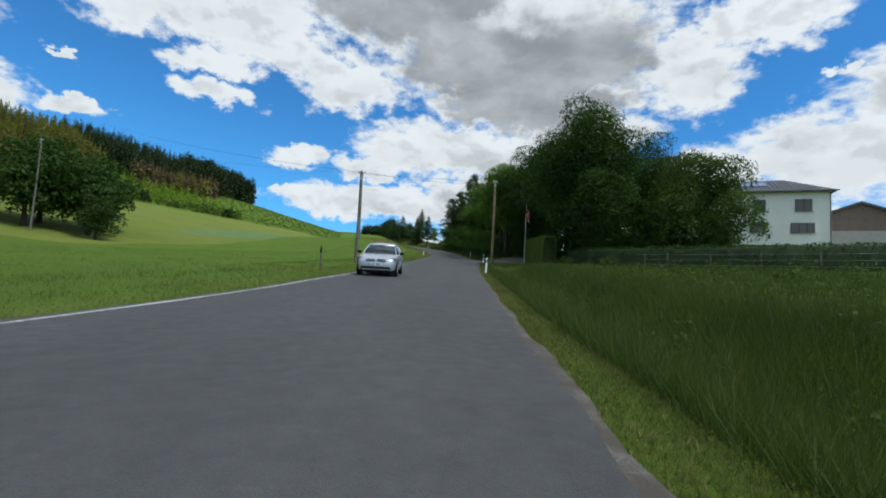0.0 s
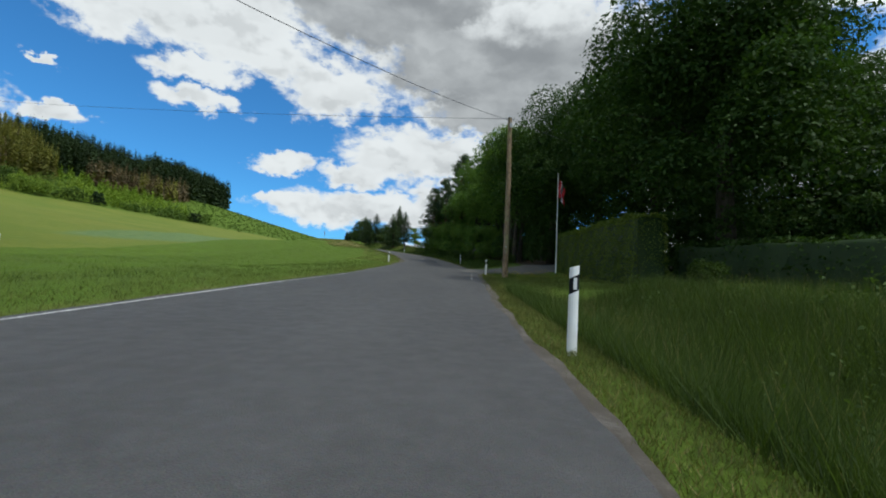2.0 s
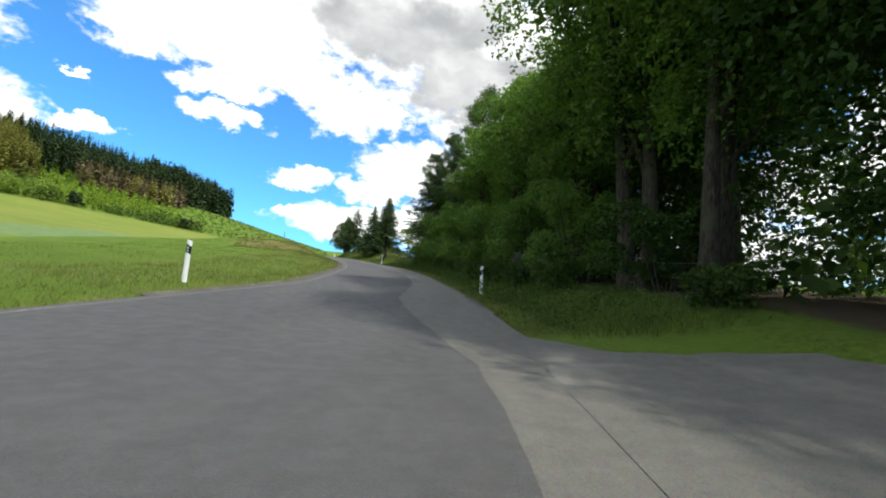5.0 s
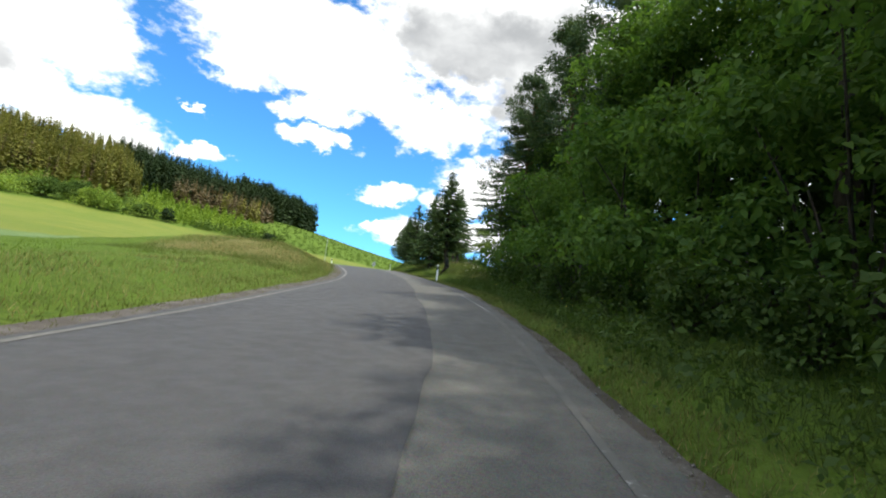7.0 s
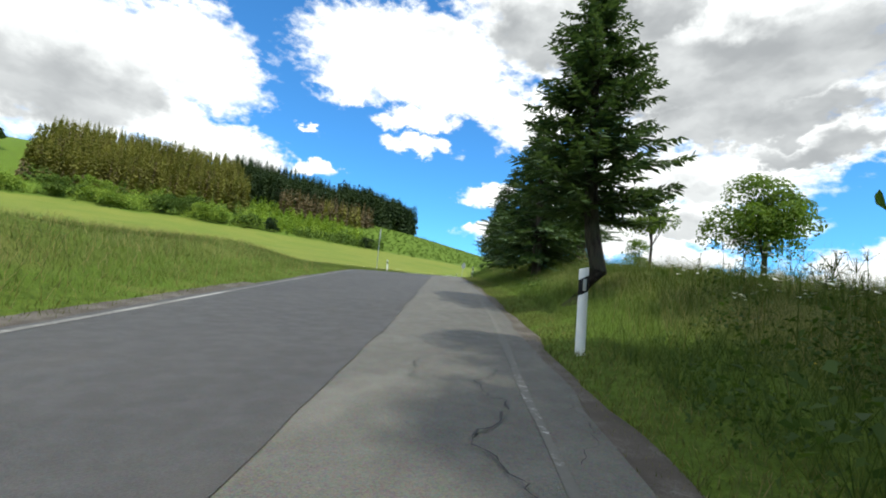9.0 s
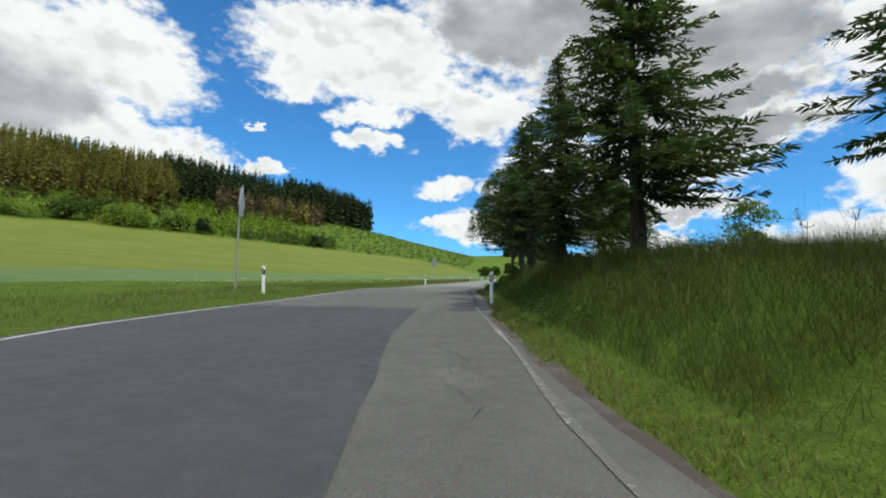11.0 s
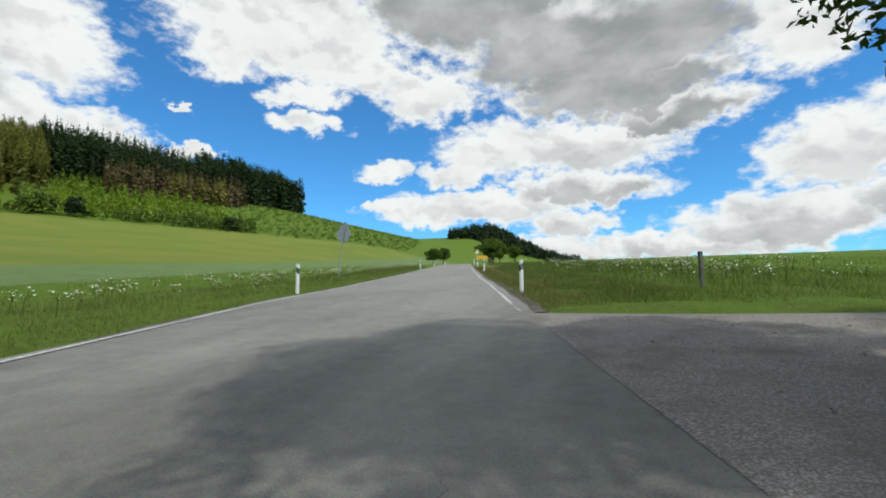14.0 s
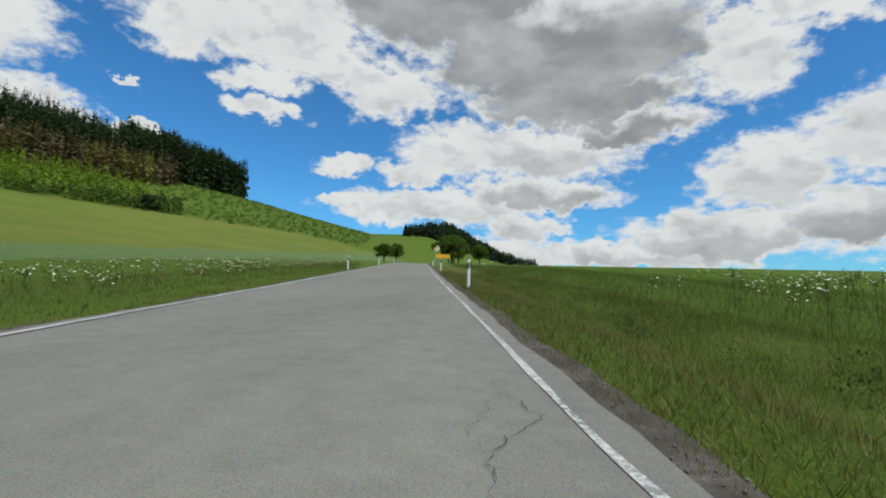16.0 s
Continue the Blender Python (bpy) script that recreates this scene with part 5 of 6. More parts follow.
# ---- fence, field posts, nest box ----
def fence_run(nodes, gap, label, name="wire_fence", wires=(0.35, 0.7, 1.05), tall=1.2):
    x0, y0 = nodes[0]
    f0 = thing(name, x0, y0, float(ground(x0, y0)[0]), label, "fence")
    base = Vector((x0, y0, float(ground(x0, y0)[0])))
    pts = []
    for (xa, ya), (xb, yb) in zip(nodes, nodes[1:]):
        n = max(1, int(math.hypot(xb - xa, yb - ya) / gap))
        for k in range(n):
            pts.append((xa + (xb - xa) * k / n, ya + (yb - ya) * k / n))
    pts.append(nodes[-1])
    rs = np.random.default_rng(5)
    me = bm_mesh("fence_post", prism([(-0.3, 0, 0.75), (tall - 0.03, 0, 0.7), (tall, 0, 0.55)]), OLD_WOOD)
    tops = []
    for q, (x, y) in enumerate(pts):
        z = float(ground(x, y)[0])
        part("fence_post", me, f0, "", pose(x - base.x, y - base.y, z - base.z, rs.normal(0, 2), rs.normal(0, 2), rs.uniform(0, 90)))
        tops.append((x - base.x, y - base.y, z - base.z))
    for h in wires:
        v, f = tube_arrays(np.array(tops) + np.array([0, 0, h]), np.full(len(tops), 0.006), 4)
        part("fence_wire", mesh_of("fence_wire", v, f, ZINC), f0, "thin zinc wire")


def sp(s, off):
    x, y, _ = spot(s, off)
    return float(x), float(y)


fence_run([sp(46, 11), sp(41, 12.0), sp(33, 14), sp(24, 21), sp(14, 40)], 2.6, "old wire fence with thin posts in long grass")
fence_run([sp(72, 6.8), sp(80, 7.0), sp(90, 6.4), sp(103, 6.2)], 3.2, "sagging wire fence at the edge of the wood", wires=(0.5, 0.9))

x, y = sp(181.5, 7.2)
p = thing("field_post", x, y, float(ground(x, y)[0]), "grey weathered wooden post in the flowering meadow", "post")
part("stake", bm_mesh("stake", box(0.11, 0.11, 1.4, (0, 0, -0.3), 0.02, pose(0, 0, 0, 0, 0, 20)), OLD_WOOD), p)

x, y = sp(170.9, 8.2)
p = thing("nest_box_post", x, y, float(ground(x, y)[0]), "dark wooden post with an arm and a hanging nest box", "post")
part("stake", bm_mesh("stake", box(0.14, 0.14, 3.2, (0, 0, -0.3), 0.02), OLD_WOOD), p)
part("arm", bm_mesh("arm", box(0.75, 0.08, 0.08, (0.32, 0, 2.72), 0.012), OLD_WOOD), p)
nest = part("nest_box", bm_mesh("nest_box", box(0.42, 0.34, 0.34, (0.5, 0, 2.36), 0.015), OLD_WOOD), p, "small wooden nest box")
part("box_roof", bm_mesh("box_roof", box(0.5, 0.42, 0.03, (0.5, 0, 2.705), 0.006), OLD_WOOD), nest)
for k, (s, off, h) in enumerate(((170.5, 7.4, 1.6), (171.0, 8.0, 1.35))):
    x, y = sp(s, off)
    q = thing("old_stump_post", x, y, float(ground(x, y)[0]), "short dark wooden post overgrown with grass", "post")
    part("stake", bm_mesh("stake", box(0.16, 0.16, h, (0, 0, -0.3), 0.025, pose(0, 0, 0, 3, 4, 15 * k)), OLD_WOOD), q)


# ---- plank fences in the wood ----
def plank_fence(s0, count, gap, off, tall, label):
    """Upright old planks on two rails, following the road."""
    (x0, y0), n = sp(s0, off), int(count * gap / 0.5) + 1
    z0 = float(ground(x0, y0)[0])
    pf = thing("plank_fence", x0, y0, z0, label, "fence")
    plank = bm_mesh("plank", box(0.13, 0.025, tall, (0, 0, 0), 0.004), OLD_WOOD)
    for k in range(count):
        x, y = sp(s0 + gap * k, off + 0.15 * math.sin(k * 0.2))
        part("plank", plank, pf, "", pose(x - x0, y - y0, float(ground(x, y)[0]) - z0 - 0.02 - 0.06 * (k * 5 % 4), 0, (k * 7 % 5 - 2) * 1.2, heading(s0) + 90 + (k % 4 - 1.5) * 2))
    for h in (0.26 * tall, 0.78 * tall):
        pts = [sp(s0 + 0.5 * k, off + 0.04 + 0.15 * math.sin(k * 0.1 / gap)) for k in range(n)]
        v, f = tube_arrays(np.array([(x - x0, y - y0, float(ground(x, y)[0]) - z0 + h) for x, y in pts]), np.full(n, 0.03), 4)
        part("rail", mesh_of("rail", v, f, OLD_WOOD), pf)


plank_fence(96.5, 46, 0.26, 5.0, 1.15, "dark upright plank fence half hidden by leaves")
plank_fence(78.4, 20, 0.25, 4.75, 1.5, "tall old plank fence overgrown with climbing leaves")


# ---- hedges ----
def hedge(nodes, height, depth, leaves, leaf, seed, label, mat=HEDGE_LEAF):
    """A clipped hedge: a dark closed core under a coat of separate leaves."""
    rs = np.random.default_rng(seed)
    nodes = np.array(nodes)
    seg = np.linalg.norm(np.diff(nodes, axis=0), axis=1)
    run = np.r_[0, np.cumsum(seg)]
    h0 = thing("hedge", float(nodes[0, 0]), float(nodes[0, 1]), float(ground(*nodes[0])[0]), label, "hedge")
    base = np.array([nodes[0, 0], nodes[0, 1], float(ground(*nodes[0])[0])])
    def place(u, side, up):
        x, y = np.interp(u, run, nodes[:, 0]), np.interp(u, run, nodes[:, 1])
        k = np.clip(np.searchsorted(run, u, side="right") - 1, 0, len(seg) - 1)
        t = (nodes[1:] - nodes[:-1])[k] / seg[k][:, None]
        px, py = x + t[:, 1] * side, y - t[:, 0] * side
        return np.stack([px, py, ground(x, y) + up], 1), np.stack([t[:, 1], -t[:, 0]], 1)
    n = max(8, int(run[-1] / 0.5))
    us = np.linspace(0, run[-1], n)
    rows = []
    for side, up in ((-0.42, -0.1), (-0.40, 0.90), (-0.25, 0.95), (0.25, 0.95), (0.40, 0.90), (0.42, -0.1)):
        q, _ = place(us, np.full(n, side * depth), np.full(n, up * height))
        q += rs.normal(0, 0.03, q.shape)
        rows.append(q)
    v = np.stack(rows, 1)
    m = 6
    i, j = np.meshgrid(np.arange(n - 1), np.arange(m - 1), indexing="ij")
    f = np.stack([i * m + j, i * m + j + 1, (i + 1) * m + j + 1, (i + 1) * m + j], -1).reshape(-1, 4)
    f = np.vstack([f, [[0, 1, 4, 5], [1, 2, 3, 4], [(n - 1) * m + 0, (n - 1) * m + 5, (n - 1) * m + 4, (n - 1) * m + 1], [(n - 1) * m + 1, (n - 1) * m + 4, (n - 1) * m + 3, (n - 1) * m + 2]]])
    part("core", mesh_of("core", v.reshape(-1, 3) - base, f, NEEDLE_DARK), h0, "dark closed core under the leaves")
    u = rs.uniform(0, run[-1], leaves)
    face = rs.random(leaves)
    side = np.where(face < 0.42, -0.5, np.where(face < 0.7, 0.5, rs.uniform(-0.5, 0.5, leaves))) * depth
    up = np.where(face < 0.7, rs.uniform(0, 1, leaves), 0.98) * height
    wave = 0.06 * np.sin(u * 3.1 + up * 4) + rs.normal(0, 0.045, leaves)
    q, nrm = place(u, side * (1 + wave / depth), up + np.where(face >= 0.7, wave + 0.05, 0))
    ends = rs.random(leaves) < 0.08
    q2, _ = place(np.where(rs.random(leaves) < 0.5, 0.0, run[-1]), rs.uniform(-0.5, 0.5, leaves) * depth, rs.uniform(0, 1, leaves) * height)
    q = np.where(ends[:, None], q2 + rs.normal(0, 0.04, q2.shape), q)
    out = np.stack([nrm[:, 0] * np.sign(side), nrm[:, 1] * np.sign(side), np.where(face < 0.7, 0.0, 1.0)], 1)
    vv, ff = leaf_arrays(q - base, out, leaf, 1.0, 0.6, rs)
    part("foliage", mesh_of("foliage", vv, ff, mat), h0)


hedge([sp(44, 7.7), sp(50, 7.8), sp(56, 8.0), sp(60.5, 8.0)], 2.8, 1.3, 34000, 0.085, 3, "clipped dense green beech hedge beside the lawn")
hedge([sp(46, 10), sp(38, 12.5), sp(30, 19), sp(22, 31), sp(14, 50)], 1.5, 1.2, 14000, 0.14, 4, "dark clipped hedge behind a wire fence", LEAF_DARK)


# ---- flagpole ----
fx, fy = 11.65, 57.2
fz = float(ground(fx, fy)[0])
fp = thing("flagpole", fx, fy, fz, "slim white flagpole with a limp red and white flag", "flagpole")
top = 11.75 - fz
v, f = tube_arrays(np.array([(0, 0, -0.2), (0, 0, top / 2), (0, 0, top)]), np.array([0.045, 0.04, 0.028]), 12)
part("mast", mesh_of("mast", v, f, WHITE_PLASTIC, False), fp, "white mast")
for a, b, mat, nm in ((0.0, 0.33, FLAG_RED, "red_stripe"), (0.33, 0.68, FLAG_WHITE, "white_stripe"), (0.68, 1.0, FLAG_RED, "red_stripe")):
    rows = []
    for uu in np.linspace(a, b, 7):
        for q in np.linspace(0, 1, 19):
            rows.append((0.04 + 0.42 * uu + 0.05 * math.sin(9 * q), -0.05 + 0.13 * math.sin(11 * uu + 2 * q), top - 0.45 - 1.35 * q - 0.75 * uu**1.3))
    i, j = np.meshgrid(np.arange(6), np.arange(18), indexing="ij")
    ff = np.stack([i * 19 + j, i * 19 + j + 1, (i + 1) * 19 + j + 1, (i + 1) * 19 + j], -1).reshape(-1, 4)
    me = mesh_of(nm, rows, ff, mat, False)
    ob = part(nm, me, fp, "hanging cloth")
    ob.modifiers.new("cloth", "SOLIDIFY").thickness = 0.006


# ---- house and barn ----
def window_part(parent, x, y, z, wd, ht, leaves_=2):
    fr = part("window", bm_mesh("window", box(wd, 0.10, ht, (x, y, z), 0.01), FRAME_DARK), parent, "dark-framed window")
    n = leaves_
    for k in range(n):
        part("pane", bm_mesh("pane", box(wd / n - 0.12, 0.02, ht - 0.14, (x - wd / 2 + (k + 0.5) * wd / n, y - 0.052, z + 0.07), 0.002), GLASS), fr, "dark glass pane")
    part("window_sill", bm_mesh("window_sill", box(wd + 0.16, 0.18, 0.05, (x, y - 0.07, z - 0.06), 0.008), CONCRETE), fr)


hx, hy = 43.2, 61.0
hz = 9.3
hs = thing("house", hx, hy, hz, "white rendered two-storey house with a grey tiled hip roof", "house", "", -22)
part("wall", bm_mesh("wall", box(12.0, 9.0, 6.6, (0, 0, -1.0), 0.02), WALL_WHITE), hs, "white rendered walls")
bm = bmesh.new()
co = [(-6.6, -5.1, 5.55), (6.6, -5.1, 5.55), (6.6, 5.1, 5.55), (-6.6, 5.1, 5.55), (-2.2, 0, 8.0), (2.2, 0, 8.0)]
vs = [bm.verts.new(c) for c in co]
for q in ((0, 1, 5, 4), (1, 2, 5), (2, 3, 4, 5), (3, 0, 4), (3, 2, 1, 0)):
    bm.faces.new([vs[k] for k in q])
roof = part("roof", bm_mesh("roof", bm, ROOF_GREY), hs, "grey tiled hip roof")
batten = bm_mesh("tile_row", box(0.10, 5.55, 0.06, (0, 0, 0), 0.01), ROOF_GREY)
slope = math.degrees(math.atan2(2.45, 5.1))
for k in range(21):
    xx = -4.6 + 0.46 * k
    ln = min(1.0, (6.6 - abs(xx)) / 4.4)
    part("tile_row", batten, roof, "", pose(xx, -5.1 + 2.55 * ln, 5.57 + 1.225 * ln, slope, 0, 0) @ Matrix.Diagonal((1, ln, 1, 1)))
part("solar_panel", bm_mesh("solar_panel", box(3.0, 1.9, 0.08, (0, 0, 0), 0.01), SOLAR), roof, "pale reflecting solar panel", pose(-1.6, -2.2, 7.02, slope, 0, 0))
part("gutter", bm_mesh("gutter", box(13.3, 0.14, 0.12, (0, -5.14, 5.45), 0.03), FRAME_DARK), hs, "dark gutter")
part("downpipe", bm_mesh("downpipe", box(0.10, 0.10, 6.3, (5.9, -4.6, -0.9), 0.03), FRAME_DARK), hs, "dark downpipe")
for xx, zz, wd, ht in ((3.3, 3.1, 1.7, 1.5), (-1.2, 3.1, 1.3, 1.5), (3.2, 0.5, 2.4, 1.2), (-1.4, 0.5, 1.6, 1.2), (-4.4, 3.1, 1.4, 1.5)):
    window_part(hs, xx, -4.52, zz, wd, ht, 3 if wd > 2 else 2)

bs = thing("barn", 58.0, 66.0, 9.2, "brown barn with a low gabled roof and a pale lean-to", "barn", "", -25)
part("wall", bm_mesh("wall", box(13, 12, 4.4, (0, 0, -1.0), 0.02), BRICK_BROWN), bs, "brown walls")
bm = bmesh.new()
for y_ in (-6.4, 6.4):
    for q in ((-7.2, 3.1), (0, 5.9), (7.2, 3.1), (7.2, 2.85), (0, 5.6), (-7.2, 2.85)):
        bm.verts.new((q[0], y_, q[1]))
bm.verts.ensure_lookup_table()
vv = bm.verts
for k in range(6):
    bm.faces.new((vv[k], vv[(k + 1) % 6], vv[6 + (k + 1) % 6], vv[6 + k]))
for b in (0, 6):
    bm.faces.new([vv[b + k] for k in (0, 1, 4, 5)])
    bm.faces.new([vv[b + k] for k in (1, 2, 3, 4)])
part("roof", bm_mesh("roof", bm, ROOF_GREY), bs, "weathered grey roof")
bm = bmesh.new()
tri = [bm.verts.new(c) for c in ((-6.4, -5.98, 3.2), (6.4, -5.98, 3.2), (0, -5.98, 5.6), (-6.4, -5.8, 3.2), (6.4, -5.8, 3.2), (0, -5.8, 5.6))]
for q in ((0, 1, 2), (5, 4, 3), (0, 3, 4, 1), (1, 4, 5, 2), (2, 5, 3, 0)):
    bm.faces.new([tri[k] for k in q])
part("gable", bm_mesh("gable", bm, BRICK_BROWN), bs)
part("lean_to", bm_mesh("lean_to", box(9, 3.2, 2.6, (-2, -7.5, -1.0), 0.03), CONCRETE), bs, "pale concrete lean-to")

# ---- trees ----
def vary(first, spots_, start=0):
    """The tree built at the origin goes to the first place, and copies to the others: run, offset, turn, size."""
    for k, (s, off, yaw, size) in enumerate(spots_):
        if k == 0:
            set_at(first, s, off, yaw, 0.05, size)
        else:
            copy_at(first, s, off, yaw, 0.05, size)


big = broad_tree("maple_tree", 13.5, 5.2, 62000, 0.17, 11, LEAF_DARK, "big dark green maple with a dense rounded crown", lobes_n=70, low=0.06, thick=0.30)
vary(big, [(45.5, 11.5, 0, 1.26), (64, 11.5, 120, 1.25), (77, 11.0, 210, 1.15), (56, 12.6, 60, 1.25), (88, 12.5, 300, 1.05), (67.8, 9.2, 30, 1.25), (51, 20, 80, 1.05), (60, 18.5, 20, 1.1), (82, 13, 140, 1.2), (95, 13.5, 10, 1.15), (101, 14, 200, 1.05)])
orchard = broad_tree("fruit_tree", 8.0, 4.6, 34000, 0.18, 12, LEAF_HERB, "spreading green fruit tree near the house", lobes_n=36, low=0.02, thick=0.22)
vary(orchard, [(40, 19.8, 0, 1.14), (35, 34, 140, 0.6)])
alder = broad_tree("alder_tree", 11.5, 3.4, 26000, 0.155, 13, LEAF_HAZEL, "tall slender broadleaved tree with visible limbs", lobes_n=36, low=0.18, thick=0.17, trunks=2)
vary(alder, [(72, 6.8, 0, 1.25), (76, 7.0, 80, 1.5), (82, 7.9, 160, 1.2), (87, 7.2, 250, 1.3), (92, 7.2, 20, 1.3), (69, 9.5, 300, 1.2), (97.5, 7.2, 110, 1.0), (102.0, 8.2, 10, 0.95), (106.0, 7.6, 200, 0.9), (109.4, 8.2, 300, 0.95)])
hazel = shrub("hazel_shrub", 4.2, 2.3, 8200, 0.125, 14, LEAF_HAZEL, "leafy green hazel shrub at the edge of the wood", shapely=True)
vary(hazel, [(79, 6.0, 0, 1.0), (83.2, 5.6, 70, 1.05), (86.6, 5.3, 140, 1.1), (90, 5.5, 210, 1.15), (93.6, 5.2, 280, 1.2), (97.2, 4.9, 33, 1.25), (100.8, 4.9, 170, 1.2), (103.8, 5.6, 90, 1.25), (106.6, 6.2, 10, 1.3), (108.2, 5.4, 230, 1.2)])
low = shrub("bramble", 1.3, 1.1, 2400, 0.12, 15, LEAF_HERB, "low green bramble and nettles under the trees")
vary(low, [(80.6, 4.2, 0, 1.0), (83.5, 3.9, 50, 0.9), (86.2, 3.8, 100, 1.0), (88.8, 3.9, 150, 0.85), (91.2, 3.7, 200, 1.0), (94, 3.6, 250, 0.9), (96.6, 3.4, 300, 1.0), (99.4, 3.5, 20, 0.95), (102.2, 3.5, 70, 1.0), (104.8, 3.7, 120, 0.9), (77.6, 4.6, 170, 0.9), (70, 5.4, 220, 0.8), (107, 4.2, 30, 0.8), (42, 9.0, 20, 0.8), (36, 11, 70, 0.8)])
leafy = shrub("elder_shrub", 3.4, 1.9, 7000, 0.14, 16, LEAF_DARK, "dark leafy shrub in the shade of the wood")
vary(leafy, [(66.5, 8.0, 0, 1.0), (69, 10.5, 120, 1.2), (78, 9.0, 240, 1.2), (95, 8.6, 60, 1.3), (101.5, 8.0, 200, 1.25), (56, 11, 0, 1.2), (50, 13, 200, 1.2), (44.5, 12.5, 30, 1.0), (47.5, 14, 150, 1.1), (41.5, 15, 270, 1.0), (38, 19, 80, 1.0), (83.5, 8.6, 20, 1.2), (88, 8.8, 140, 1.25), (110.5, 9.5, 50, 1.4), (108.6, 11.5, 190, 1.5), (74, 6.6, 20, 0.9), (43.5, 18.5, 210, 1.35), (46.5, 22, 330, 1.5), (50, 20, 100, 1.5)])


def strip(s0, s1, o0, o1):
    out = [sp(s, o0) for s in np.linspace(s0, s1, 8)] + [sp(s, o1) for s in np.linspace(s1, s0, 8)]
    return out


bushes(strip(67, 110, 9.5, 17), 900, 2.6, 2.5, 41, LEAF_DARK, "wood_undergrowth", "dark undergrowth closing the wood behind the first trees", 300, 0.9, 0.13)
bushes(strip(45, 66, 13, 23), 300, 3.4, 3.6, 42, LEAF_DARK, "garden_thicket", "dark shrubs behind the clipped hedge", 420, 0.85, 0.10)
bushes(strip(6, 36, 8.5, 20), 900, 1.6, 0.6, 43, LEAF_HERB, "bracken", "patch of green bracken and brambles", 60, 0.6, 0.2)
bushes(strip(2, 40, 2.6, 6.5), 260, 1.2, 0.45, 44, LEAF_HERB, "ditch_herbs", "leafy herbs and nettles in the ditch", 100, 0.75, 0.15)
bushes(strip(110, 164, 2.6, 6.5), 900, 0.9, 0.36, 45, LEAF_HERB, "bank_herbs", "leafy herbs on the grassy bank", 80, 0.55, 0.14)
bushes(strip(178, 210, 3.3, 4.7), 260, 0.45, 0.24, 48, LEAF_DARK, "ditch_weeds", "dark weeds along the shallow ditch beside the field", 70, 0.7, 0.15)
# dark weeds whose leaf colour also stands in for shade on the bank
bushes(strip(139.5, 153.5, 1.7, 4.2), 420, 0.42, 0.32, 47, LEAF_DARK, "bank_nettles", "dark nettles and weeds on the bank, their colour deepening the spruce shade", 90, 0.7, 0.15)
bushes(strip(69.5, 111, 1.65, 4.8), 1500, 0.62, 0.42, 46, LEAF_HERB, "wood_edge_herbs", "nettles and herbs along the edge of the wood", 110, 0.75, 0.14)
fir = spruce("fir_tree", 11.0, 4.3, 18, NEEDLE_BLUE, "big dark fir with overhanging branches at the end of the wood", bare=0.27, dense=2.0, droop=0.26, girth=0.022, spray=0.60, whorl=(11, 15))
vary(fir, [(106.8, 5.6, 0, 0.97)])
pines = pine("pine_tree", 11.5, 2.6, 17, "tall pine with a reddish stem and tufted crown")
vary(pines, [(103.5, 5.4, 0, 1.12), (107.0, 5.2, 130, 1.0), (100.5, 7.0, 250, 1.42), (105, 9.5, 60, 1.15)])

spruce_a = spruce("spruce_tree", 9.3, 2.45, 21, NEEDLE_BLUE, "dark green spruce with a crooked trunk on the grassy bank", bare=0.24, crook=0.34, droop=0.05, dense=1.7, spray=0.88, step=0.36, whorl=(10, 14), girth=0.023)
vary(spruce_a, [(116.3, 2.95, 0, 0.84)])
spruce_b = spruce("spruce_tree", 7.6, 2.6, 22, NEEDLE_BLUE, "bushy dark green spruce on the grassy bank", bare=0.09, girth=0.027)
spruce_d = spruce("spruce_tree", 7.2, 1.75, 33, NEEDLE_BLUE, "slim dark green spruce on the roadside bank", bare=0.05, dense=1.7, girth=0.024, spray=0.62, step=0.24, whorl=(12, 17), spindle=True)
vary(spruce_d, [(147.0, 3.25, 200, 0.95)])
vary(spruce_b, [(124.5, 3.6, 40, 0.85), (127.5, 4.2, 160, 0.95)])
spruce_c = spruce("spruce_tree", 9.6, 2.9, 23, NEEDLE_BLUE, "tall dark spruce with a thick trunk on the roadside bank", bare=0.22, dense=1.7, girth=0.019, spray=0.72, step=0.40, whorl=(9, 13), droop=0.24, crook=-0.12)
# the last two are added, unseen spruces that throw shade on the bank
vary(spruce_c, [(157.8, 3.6, 0, 0.88), (136.6, 8.4, 90, 0.95), (140.2, 9.4, 200, 1.05)])
spruce_e = spruce("spruce_tree", 7.0, 2.9, 26, NEEDLE_BLUE, "short dark spruce with wide low branches on the roadside bank", bare=0.20, dense=1.8, girth=0.022, spray=0.72, step=0.36, whorl=(10, 14), droop=0.16)
vary(spruce_e, [(153.6, 3.4, 240, 1.05), (143.6, 4.35, 60, 1.1)])
ash = broad_tree("ash_tree", 9.6, 4.4, 80000, 0.115, 24, LEAF_HERB, "open-crowned ash tree with dark trunks above the gravel track", lobes_n=90, low=0.20, thick=0.115, trunks=2, apart=0.7, lobe=(0.15, 0.27), slim=0.42)
vary(ash, [(169.1, 4.3, 14, 1.06), (169.6, 10.6, 190, 0.95)])
roundy = broad_tree("lime_tree", 6.0, 2.9, 9000, 0.20, 25, LEAF_LIGHT, "round light green tree standing alone beyond the bank", lobes_n=30, low=0.18, thick=0.15)
roundy.matrix_world = pose(1.7, 131.3, float(ground(1.7, 131.3)[0]) - 0.1) @ Matrix.Scale(0.98, 4)
thin = broad_tree("birch_tree", 5.2, 1.7, 3000, 0.16, 26, LEAF_LIGHT, "small thin-leaved tree beyond the bank", lobes_n=18, low=0.3, thick=0.08)
